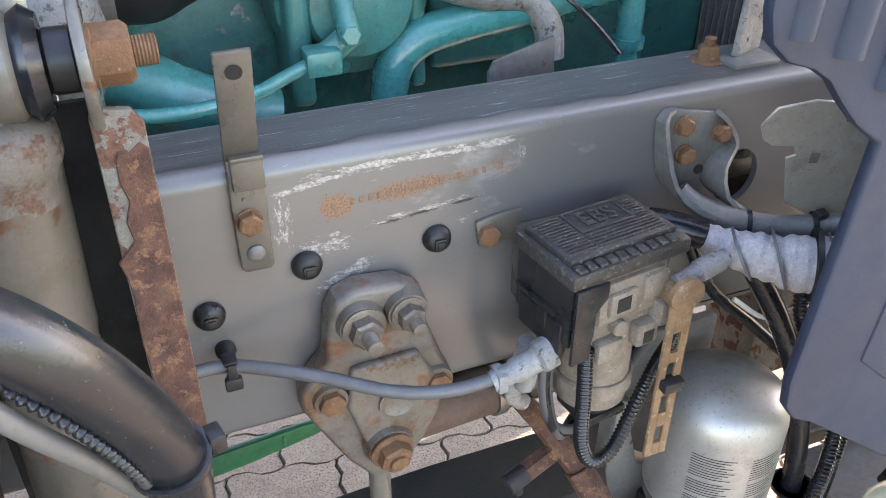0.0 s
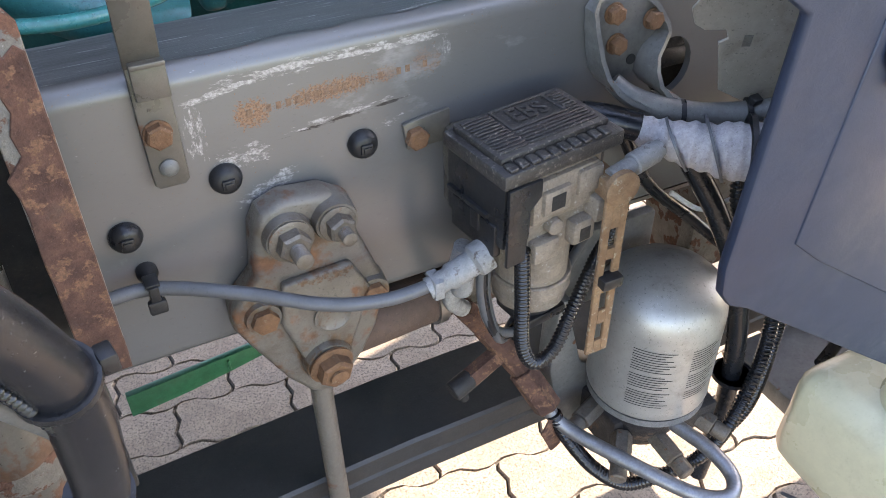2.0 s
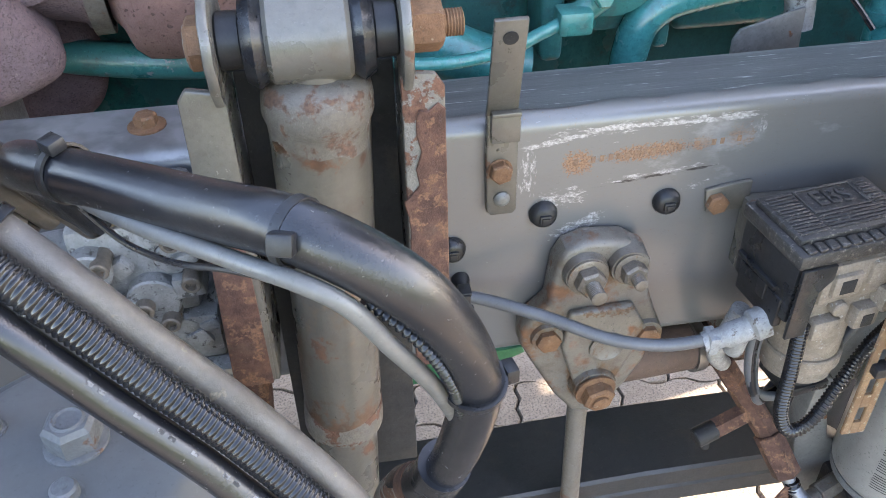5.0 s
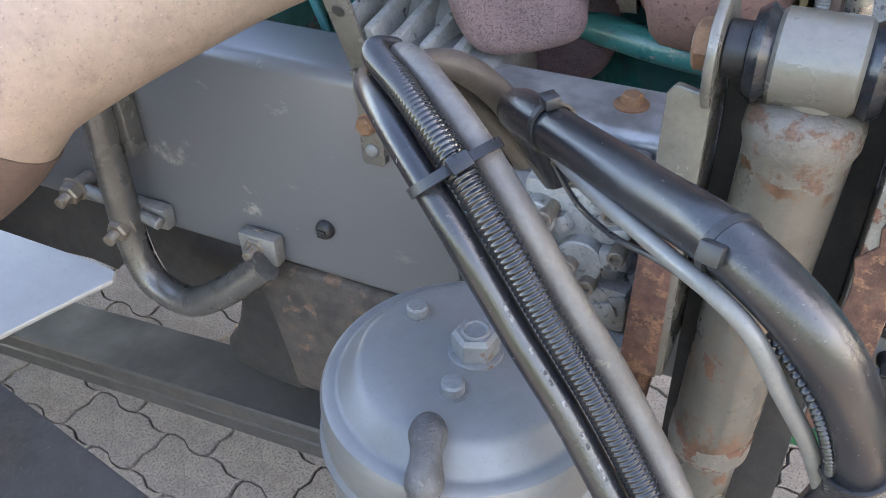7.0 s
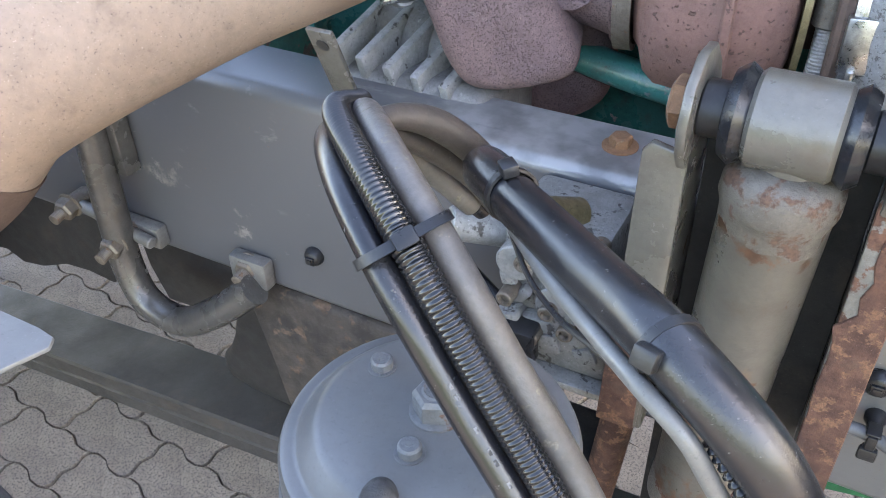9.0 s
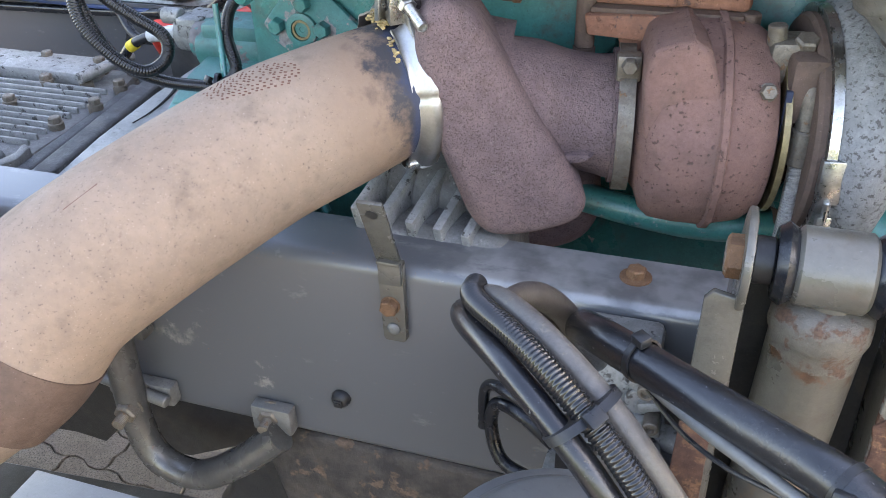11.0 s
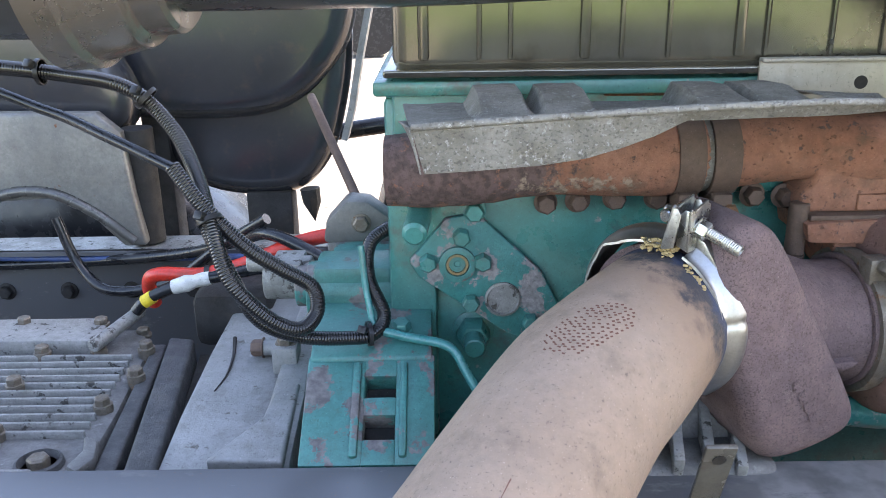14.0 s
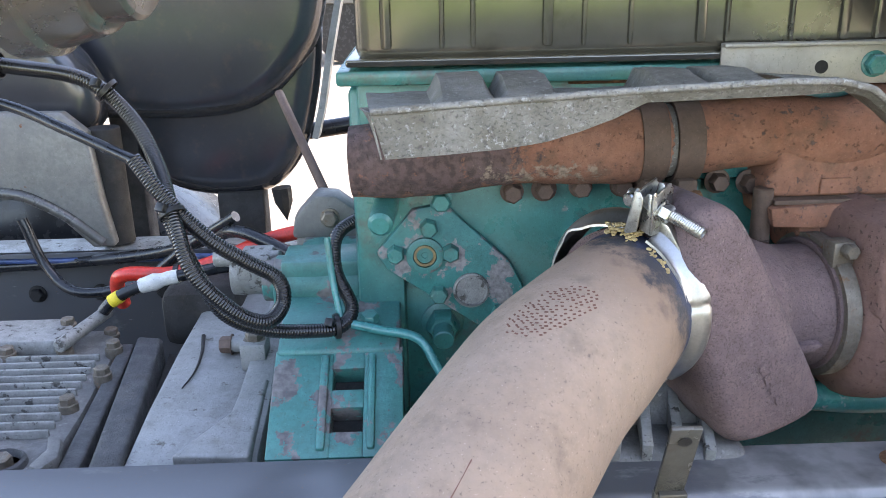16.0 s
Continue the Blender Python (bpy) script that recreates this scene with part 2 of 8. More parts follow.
M_FITTING = mat("grimy_painted_fitting", (0.060, 0.062, 0.064), 0.55, 0.1, tone=(0.030, 0.029, 0.028), tone_scale=60, tone_mix=0.9, spots=(0.13, 0.13, 0.125), spot_scale=110, spot_at=0.60, bump=0.8, bump_scale=120, dust=0.5)
M_STRIPRUST = mat("dusty_light_rust", (0.27, 0.165, 0.088), 0.85, 0.0, tone=(0.17, 0.092, 0.048), tone_scale=40, tone_mix=0.8, spots=(0.36, 0.29, 0.20), spot_scale=120, spot_at=0.57, bump=0.6, bump_scale=200)
# Darker than the dusty hose: shade inside the loop put into its colour.
M_SHADEDHOSE = mat("shaded_grimy_hose", (0.06, 0.05, 0.042), 0.5, 0.0, tone=(0.04, 0.034, 0.03), tone_scale=22, spots=(0.13, 0.11, 0.09), spot_scale=110, spot_at=0.63, bump=0.2)
M_PALECABLE = mat("dusty_pale_cable", (0.105, 0.105, 0.10), 0.45, 0.0, tone=(0.085, 0.084, 0.08), tone_scale=30, bump=0.06, fine=0.2, dust=0.3)
M_GRIMECAST = mat("grimy_brown_casting", (0.046, 0.038, 0.033), 0.75, 0.0, tone=(0.022, 0.020, 0.019), tone_scale=22, tone_mix=0.9, spots=(0.13, 0.088, 0.062), spot_scale=26, spot_at=0.56, bump=0.9, bump_scale=90, grime=0.6)
M_RUSTBOLT = mat("rusty_bolt", (0.20, 0.10, 0.048), 0.8, 0.15, tone=(0.10, 0.05, 0.027), tone_scale=60, spots=(0.27, 0.19, 0.12), spot_scale=120, spot_at=0.6, bump=0.6)
M_DULLBOLT = mat("dull_steel_bolt", (0.185, 0.16, 0.13), 0.55, 0.5, tone=(0.12, 0.09, 0.065), tone_scale=70, spots=(0.20, 0.11, 0.06), spot_scale=90, spot_at=0.6, bump=0.25)
M_ZINC = mat("zinc_steel", (0.45, 0.45, 0.43), 0.34, 0.95, tone=(0.33, 0.32, 0.29), tone_scale=50, bump=0.08)
M_CHROME = mat("bright_steel", (0.37, 0.365, 0.355), 0.42, 1.0, tone=(0.34, 0.325, 0.30), tone_scale=26, bump=0.10, rough_var=0.08, grime=0.15, dust=0.1, fine=0.15)
M_ALUDARK = mat("dark_cast_aluminium", (0.17, 0.17, 0.165), 0.55, 0.3, tone=(0.10, 0.10, 0.095), tone_scale=24, spots=(0.30, 0.30, 0.29), spot_scale=70, spot_at=0.63, bump=0.5, bump_scale=240)
M_ALU = mat("cast_aluminium", (0.30, 0.30, 0.288), 0.5, 0.4, tone=(0.16, 0.16, 0.15), tone_scale=22, spots=(0.085, 0.078, 0.07), spot_scale=65, spot_at=0.575, bump=0.5, bump_scale=240, dust=0.6)
M_DUSTALU = mat("dusty_cast_body", (0.27, 0.222, 0.172), 0.85, 0.1, tone=(0.18, 0.145, 0.112), tone_scale=30, spots=(0.42, 0.39, 0.35), spot_scale=150, spot_at=0.61, bump=1.0, bump_scale=200)
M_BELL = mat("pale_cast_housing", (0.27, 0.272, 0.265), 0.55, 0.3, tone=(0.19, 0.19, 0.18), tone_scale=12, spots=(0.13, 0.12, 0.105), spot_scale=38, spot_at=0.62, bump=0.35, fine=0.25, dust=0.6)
M_HEATSHIELD = mat("aluminised_sheet", (0.235, 0.226, 0.203), 0.6, 0.3, tone=(0.140, 0.126, 0.100), tone_scale=16, tone_mix=0.8, spots=(0.36, 0.355, 0.335), spot_scale=210, spot_at=0.565, bump=0.8, bump_scale=240, dust=0.5, grime=0.5, pit=(330.0, 0.60, 0.5))
M_PIPESHIELD = mat("foil_pipe_shield", (0.235, 0.228, 0.203), 0.46, 0.55, tone=(0.17, 0.16, 0.13), tone_scale=8, spots=(0.10, 0.09, 0.065), spot_scale=85, spot_at=0.65, bump=0.25, bump_scale=160, fine=0.2, dust=0.6)
M_TEAL = mat("teal_engine_paint", (0.037, 0.205, 0.182), 0.36, 0.0, tone=(0.014, 0.105, 0.10), tone_scale=10, spots=(0.30, 0.31, 0.30), spot_scale=22, spot_at=0.65, bump=0.16, coat=0.25, spot_soft=0.02, grime=0.7)
M_TEALWORN = mat("chipped_teal_paint", (0.038, 0.20, 0.178), 0.42, 0.0, tone=(0.016, 0.105, 0.095), tone_scale=10, spots=(0.18, 0.165, 0.160), spot_scale=16, spot_at=0.540, bump=0.3, spot_soft=0.015, grime=0.5, coat=0.15)
M_TEALCHIP = mat("flaked_teal_paint", (0.026, 0.185, 0.168), 0.45, 0.0, tone=(0.018, 0.13, 0.12), tone_scale=12, spots=(0.27, 0.255, 0.25), spot_scale=26, spot_at=0.515, bump=0.3, spot_soft=0.02, grime=0.3)
M_TEALPIPE = mat("teal_pipe_paint", (0.03, 0.22, 0.21), 0.34, 0.0, tone=(0.022, 0.17, 0.165), tone_scale=14, spots=(0.2, 0.12, 0.08), spot_scale=24, spot_at=0.77, bump=0.05, coat=0.2)
M_GREEN = mat("green_pan_paint", (0.02, 0.16, 0.075), 0.4, 0.0, tone=(0.015, 0.11, 0.06), bump=0.08)
M_MANIFOLD = mat("rusted_manifold", (0.285, 0.128, 0.080), 0.85, 0.0, tone=(0.225, 0.090, 0.056), tone_scale=9, spots=(0.12, 0.06, 0.042), spot_scale=70, spot_at=0.61, bump=0.8, grime=0.6, bump_scale=240, pit=(150.0, 0.645, 0.6))
wear_and_tint(M_MANIFOLD, [(-0.78, 1.225, 0.15, 0.09, 0.0, (0.115, 0.072, 0.068), 70, 0.30, (1, 1, 1)), (-0.64, 1.205, 0.10, 0.025, 0.0, (0.30, 0.22, 0.17), 90, 0.46, (1, 1, 1))])
M_TURBINE = mat("heat_rusted_casting", (0.205, 0.108, 0.084), 0.85, 0.0, tone=(0.165, 0.098, 0.086), tone_scale=12, bump=0.8, bump_scale=260, fine=0.25, dust=0.2, pit=(190.0, 0.635, 0.7))
M_ELBOW = mat("purple_heat_scale", (0.162, 0.104, 0.100), 0.9, 0.0, tone=(0.130, 0.090, 0.092), tone_scale=30, tone_mix=0.7, spots=(0.205, 0.145, 0.138), spot_scale=190, spot_at=0.58, bump=1.0, bump_scale=300, fine=0.3, dust=0.3, pit=(520.0, 0.58, 0.55))
M_BUFF = mat("buff_exhaust_coating", (0.250, 0.182, 0.136), 0.75, 0.0, tone=(0.225, 0.157, 0.112), tone_scale=6, tone_mix=0.7, spots=(0.22, 0.12, 0.07), spot_scale=48, spot_at=0.70, bump=0.25, bump_scale=160, fine=0.22, grime=0.42, dust=0.5)
wear_and_tint(M_BUFF, [(-0.69, 1.07, 0.14, 0.10, 0.0, (0.205, 0.138, 0.098), 26, 0.58, (1, 1, 1)), (-0.76, 1.02, 0.10, 0.08, 0.0, (0.18, 0.12, 0.085), 60, 0.62, (1, 1, 1))])
RING_AT, RING_AXIS = (-0.581, 0.092, 1.105), (-0.72, -0.69, -0.02)
tone_along(M_BUFF, RING_AT, (-0.93, -0.42, -0.42), [(0.030, 0.11, 0.034, 24, (0.19, 0.125, 0.085)), (-0.008, 0.12, 0.018, 46, (0.095, 0.064, 0.048)), (-0.014, 0.12, 0.010, 55, (0.026, 0.025, 0.029)), (-0.032, 0.06, 0.005, 40, (0.017, 0.027, 0.060))])
tone_along(M_BUFF, RING_AT, RING_AXIS, [(0.003, 0.016, 0.003, 50, (0.020, 0.028, 0.055))])
M_BROWN = mat("brown_burnt_steel", (0.12, 0.075, 0.055), 0.75, 0.1, tone=(0.075, 0.05, 0.04), bump=0.3)
M_RUBBER = mat("black_hose_rubber", (0.010, 0.0112, 0.0135), 0.24, 0.0, tone=(0.016, 0.0175, 0.020), tone_scale=24, spots=(0.11, 0.10, 0.09), spot_scale=170, spot_at=0.67, bump=0.06, rough_var=0.07, dust=0.2, grime=0.05, fine=0.2, spec=0.36)
M_HOSE = mat("satin_hose_rubber", (0.010, 0.0105, 0.0125), 0.20, 0.0, tone=(0.020, 0.020, 0.021), tone_scale=18, spots=(0.11, 0.105, 0.095), spot_scale=260, spot_at=0.66, bump=0.08, bump_scale=420, rough_var=0.07, dust=0.28, grime=0.06, fine=0.2, spec=0.50)
M_DUSTHOSE = mat("dusty_hose_rubber", (0.105, 0.094, 0.082), 0.42, 0.0, tone=(0.065, 0.06, 0.055), tone_scale=22, spots=(0.19, 0.165, 0.13), spot_scale=110, spot_at=0.60, bump=0.2, dust=0.2)
M_BLACK = mat("black_plastic", (0.014, 0.0145, 0.016), 0.38, 0.0, tone=(0.026, 0.026, 0.026), tone_scale=20, spots=(0.085, 0.08, 0.07), spot_scale=120, spot_at=0.68, bump=0.1, dust=0.2, grime=0.3, spec=0.36)
M_CABLE = mat("grey_cable_jacket", (0.085, 0.088, 0.093), 0.45, 0.0, tone=(0.07, 0.07, 0.07), tone_scale=30, bump=0.06, fine=0.2, dust=0.25)
M_CASTPAINT = mat("stained_casting_paint", (0.148, 0.133, 0.112), 0.40, 0.15, tone=(0.115, 0.095, 0.073), tone_scale=14, spots=(0.19, 0.09, 0.045), spot_scale=24, spot_at=0.550, bump=0.3, bump_scale=170, fine=0.2, spot_soft=0.10, grime=0.85)
wear_and_tint(M_CASTPAINT, [(0.098, 0.645, 0.040, 0.045, 0.0, (0.135, 0.078, 0.042), 60, 0.42, (1, 1, 0.6)), (0.046, 0.712, 0.026, 0.030, 0.0, (0.135, 0.078, 0.042), 60, 0.44, (1, 1, 0.6)), (0.150, 0.702, 0.022, 0.030, 0.0, (0.135, 0.078, 0.042), 60, 0.42, (1, 1, 0.6)), (0.10, 0.785, 0.045, 0.030, 0.0, (0.135, 0.078, 0.042), 60, 0.44, (1, 1, 0.6)), (0.108, 0.742, 0.035, 0.010, 0.0, (0.135, 0.078, 0.042), 150, 0.42, (1, 1, 1)), (0.108, 0.695, 0.024, 0.026, 0.0, (0.135, 0.078, 0.042), 90, 0.47, (1, 1, 1))])
M_SLEEVE = mat("glossy_corrugated_plastic", (0.008, 0.0085, 0.010), 0.17, 0.0, tone=(0.018, 0.018, 0.018), tone_scale=20, bump=0, rough_var=0.06, dust=0.1, grime=0.15, fine=0.1)
M_LID = mat("dusty_ribbed_plastic", (0.032, 0.029, 0.027), 0.5, 0.0, tone=(0.055, 0.048, 0.042), tone_scale=30, spots=(0.20, 0.18, 0.155), spot_scale=240, spot_at=0.575, bump=0.3, dust=1.0)
M_PLUG = mat("grey_plug_plastic", (0.24, 0.24, 0.235), 0.6, 0.0, tone=(0.17, 0.165, 0.15), tone_scale=40, spots=(0.12, 0.10, 0.085), spot_scale=70, spot_at=0.60, bump=0.2)
M_PANEL = mat("dark_moulded_plastic", (0.017, 0.025, 0.046), 0.52, 0.0, tone=(0.022, 0.031, 0.053), tone_scale=7, spots=(0.22, 0.22, 0.23), spot_scale=170, spot_at=0.74, bump=0.14, bump_scale=420, grime=0.0, dust=0.15, fine=0.15, spec=0.38)
M_CANISTER = mat("silver_canister_paint", (0.36, 0.355, 0.33), 0.43, 0.6, tone=(0.32, 0.31, 0.285), tone_scale=8, spots=(0.5, 0.5, 0.48), spot_scale=120, spot_at=0.76, bump=0.05, fine=0.1)
M_INK = mat("black_print", (0.03, 0.03, 0.03), 0.6, bump=0)
M_WHITEINK = mat("white_print", (0.55, 0.55, 0.53), 0.6, bump=0)
M_TANK = mat("yellowed_translucent_plastic", (0.58, 0.55, 0.37), 0.32, 0.0, tone=(0.52, 0.48, 0.34), tone_scale=5, bump=0.05, dust=0.1, grime=0.12, fine=0.1, coat=0.3)
M_TAPE = mat("grimy_white_tape", (0.43, 0.41, 0.415), 0.8, 0.0, tone=(0.30, 0.285, 0.285), tone_scale=25, spots=(0.14, 0.13, 0.12), spot_scale=36, spot_at=0.66, bump=0.5, bump_scale=150)
M_PLATE = mat("bare_laser_cut_plate", (0.33, 0.31, 0.27), 0.45, 0.3, tone=(0.27, 0.25, 0.215), tone_scale=10, spots=(0.15, 0.12, 0.09), spot_scale=90, spot_at=0.70, bump=0.1, fine=0.12)
M_LEAF = mat("dark_spring_steel", (0.032, 0.031, 0.030), 0.55, 0.1, tone=(0.042, 0.038, 0.034), tone_scale=8, spots=(0.10, 0.065, 0.045), spot_scale=50, spot_at=0.70, bump=0.2, fine=0.2)
M_TUBESTEEL = mat("dark_worn_steel_tube", (0.10, 0.098, 0.092), 0.32, 0.4, tone=(0.075, 0.07, 0.062), tone_scale=14, spots=(0.20, 0.11, 0.07), spot_scale=40, spot_at=0.68, bump=0.12)
# Grime colour, also used where shade in gaps and openings is painted dark.
M_DARK = mat("dark_grime_and_shade", (0.014, 0.0135, 0.013), 0.8, 0.0, tone=(0.026, 0.022, 0.019), tone_scale=20, bump=0.3)
M_RED = mat("red_cable", (0.62, 0.035, 0.02), 0.42, 0.0, tone=(0.5, 0.03, 0.02), tone_scale=20, bump=0.05)
M_BLUE = mat("blue_air_line", (0.03, 0.07, 0.2), 0.45, bump=0.05)
M_YELLOW = mat("yellow_tape", (0.75, 0.55, 0.03), 0.6, bump=0.1)
M_BRASS = mat("brass_fitting", (0.29, 0.235, 0.13), 0.45, 0.7, tone=(0.2, 0.15, 0.08), tone_scale=60, bump=0.1)
M_BRAID = mat("steel_braid", (0.50, 0.49, 0.46), 0.4, 0.8, tone=(0.3, 0.29, 0.27), tone_scale=80, bump=0.5, bump_scale=700)
M_COVER = mat("black_gloss_cover", (0.25, 0.235, 0.195), 0.24, 0.8, tone=(0.19, 0.19, 0.155), tone_scale=5, spots=(0.10, 0.095, 0.08), spot_scale=140, spot_at=0.72, bump=0.04, rough_var=0.05, grime=0.5, dust=0.1, fine=0.12)
M_INTAKE = mat("matt_black_pipe", (0.046, 0.046, 0.048), 0.36, 0.0, tone=(0.062, 0.061, 0.060), tone_scale=6, spots=(0.20, 0.19, 0.16), spot_scale=75, spot_at=0.75, bump=0.05, bump_scale=400, dust=0.15, fine=0.12, grime=0.12, spec=0.62)
M_BEND = mat("dull_black_rubber", (0.015, 0.015, 0.016), 0.55, 0.0, tone=(0.024, 0.024, 0.024), tone_scale=8, spots=(0.07, 0.068, 0.06), spot_scale=90, spot_at=0.70, bump=0.1, dust=0.12, fine=0.15, grime=0.05, spec=0.14)
M_FENDER = mat("gloss_black_moulding", (0.027, 0.029, 0.034), 0.17, 0.0, tone=(0.022, 0.024, 0.028), tone_scale=5, bump=0.02, rough_var=0.05, dust=0.1, fine=0.1, coat=0.6)
M_COMPR = mat("sandcast_compressor", (0.27, 0.275, 0.27), 0.7, 0.25, tone=(0.19, 0.19, 0.185), tone_scale=14, spots=(0.12, 0.115, 0.11), spot_scale=200, spot_at=0.55, bump=1.0, bump_scale=230)
M_COLLAR = mat("browned_aluminium", (0.33, 0.295, 0.25), 0.30, 0.8, tone=(0.22, 0.18, 0.145), tone_scale=5, bump=0.02, dust=0.0, grime=0.12, fine=0.08)
M_PAVER = mat("concrete_paver", (0.225, 0.183, 0.143), 0.92, 0.0, tone=(0.175, 0.145, 0.117), tone_scale=7, spots=(0.115, 0.094, 0.075), spot_scale=230, spot_at=0.50, spot_soft=0.10, bump=1.0, bump_scale=110, spread=0.4, dust=1.0, grime=0.2)
M_JOINT = mat("sandy_joint_ground", (0.075, 0.065, 0.052), 0.95, 0.0, tone=(0.045, 0.04, 0.032), tone_scale=20, bump=0.6)
M_YARD = mat("paved_yard_ground", (0.19, 0.175, 0.155), 0.9, 0.0, tone=(0.21, 0.19, 0.165), tone_scale=2.5, spots=(0.09, 0.083, 0.072), spot_scale=9, spot_at=0.6, bump=0.4, bump_scale=60)
M_DULLPIPE = mat("dull_plated_pipe", (0.26, 0.26, 0.265), 0.42, 0.8, tone=(0.19, 0.185, 0.18), tone_scale=30, bump=0.06, dust=0.1)
M_CASE = mat("dull_cast_gearbox_metal", (0.290, 0.290, 0.280), 0.52, 0.35, tone=(0.185, 0.185, 0.175), tone_scale=18, spots=(0.07, 0.066, 0.06), spot_scale=60, spot_at=0.58, bump=0.5, bump_scale=240, dust=0.5)
M_DARKCAST = mat("dark_grimy_casting", (0.075, 0.077, 0.080), 0.6, 0.2, tone=(0.045, 0.045, 0.046), tone_scale=26, spots=(0.15, 0.15, 0.148), spot_scale=130, spot_at=0.60, bump=0.7, bump_scale=200, dust=0.6)
M_CAB = mat("cab_floor_paint", (0.20, 0.20, 0.20), 0.6, bump=0)
M_WALLFAR = mat("pale_hall_cladding", (0.5, 0.5, 0.5), 0.7, tone_scale=1.5, bump=0)


# ---- building tools ----
def link(name, bm, material, parent=None, label="", sharp=38, base=None):
    me = bpy.data.meshes.new(name)
    bmesh.ops.recalc_face_normals(bm, faces=bm.faces)
    bm.to_mesh(me)
    bm.free()
    me.materials.append(material)
    me.shade_smooth()
    me.set_sharp_from_angle(angle=radians(sharp))
    ob = new(name, me)
    if parent is not None:
        ob.parent = parent
        ob.matrix_parent_inverse = Matrix.Translation(-parent.location)
    if label:
        ob["label"] = label
    return ob


def part(name, bm, material, parent, label="", sharp=38):
    return link(name, bm, material, parent, label, sharp)


def thing(name, at, label, category, group=""):
    e = new(name)
    e.empty_display_size = 0.05
    e.location = at
    return tagged(e, label, category, group)


def whole(name, bm, material, label, category, group="", kind="", sharp=38):
    return tagged(link(name, bm, material, None, "", sharp), label, category, group, kind)


def join(*bms):
    out = bmesh.new()
    for b in bms:
        me = bpy.data.meshes.new("tmp")
        b.to_mesh(me)
        b.free()
        out.from_mesh(me)
        bpy.data.meshes.remove(me)
    return out


def move(bm, m):
    bmesh.ops.transform(bm, matrix=m, verts=bm.verts)
    return bm


def bevel(bm, w, seg=2, angle=30):
    if w > 0:
        edges = [e for e in bm.edges if len(e.link_faces) == 2 and e.calc_face_angle(0) > radians(angle)]
        bmesh.ops.bevel(bm, geom=edges, offset=w, segments=seg, affect="EDGES", profile=0.5, clamp_overlap=True)
    return bm


def box(x0, x1, y0, y1, z0, z1, r=0.002, seg=2):
    bm = bmesh.new()
    bmesh.ops.create_cube(bm, size=1)
    move(bm, Matrix.Translation(((x0 + x1) / 2, (y0 + y1) / 2, (z0 + z1) / 2)) @ Matrix.Diagonal((x1 - x0, y1 - y0, z1 - z0, 1)))
    return bevel(bm, r, seg)


def aim(p, d):
    """A frame at p whose z axis is d."""
    return Matrix.Translation(p) @ Vector(d).to_track_quat("Z", "Y").to_matrix().to_4x4()


def lathe(p, d, profile, seg=32, wobble=0.0):
    """Turns a profile of (along, radius) round the axis d at p."""
    bm = bmesh.new()
    rings = []
    for h, r in profile:
        if r < 1e-5:
            rings.append([bm.verts.new((0, 0, h))])
        else:
            rings.append([bm.verts.new((r * math.cos(2 * math.pi * k / seg), r * math.sin(2 * math.pi * k / seg), h)) for k in range(seg)])
    for a, b in zip(rings, rings[1:]):
        for k in range(seg):
            j = (k + 1) % seg
            if len(a) == 1 and len(b) > 1:
                bm.faces.new((a[0], b[k], b[j]))
            elif len(b) == 1 and len(a) > 1:
                bm.faces.new((a[k], a[j], b[0]))
            elif len(a) > 1:
                bm.faces.new((a[k], a[j], b[j], b[k]))
    for ring in (rings[0], rings[-1]):
        if len(ring) > 1:
            bm.faces.new(ring)
    if wobble:
        for v in bm.verts:
            v.co += noise.noise_vector(v.co * 40) * wobble
    return move(bm, aim(p, d))


def rod(a, b, r, r2=None, seg=20, ease=0.0015):
    a, b = Vector(a), Vector(b)
    h = (b - a).length
    r2 = r if r2 is None else r2
    e = min(ease, h / 3, r / 2, r2 / 2)
    return lathe(a, b - a, [(0, 0), (0, r - e), (e, r), (h - e, r2), (h, r2 - e), (h, 0)], seg)


def spline(pts, step=0.006):
    """A smooth line through the points, resampled at even steps."""
    P = [Vector(p) for p in pts]
    P = [P[0] * 2 - P[1]] + P + [P[-1] * 2 - P[-2]]
    out = []
    for i in range(1, len(P) - 2):
        a, b, c, d = P[i - 1 : i + 3]
        n = max(2, int((c - b).length / step))
        for k in range(n):
            t = k / n
            out.append(0.5 * ((2 * b) + (c - a) * t + (2 * a - 5 * b + 4 * c - d) * t * t + (3 * b - a - 3 * c + d) * t**3))
    out.append(P[-2])
    return out


def frames(line):
    """Parallel frames along a line: (place, across, up)."""
    res, up = [], None
    for i, p in enumerate(line):
        t = (line[min(i + 1, len(line) - 1)] - line[max(i - 1, 0)]).normalized()
        if up is None:
            up = t.orthogonal().normalized()
        up = (up - t * up.dot(t)).normalized()
        res.append((p, t.cross(up), up))
    return res


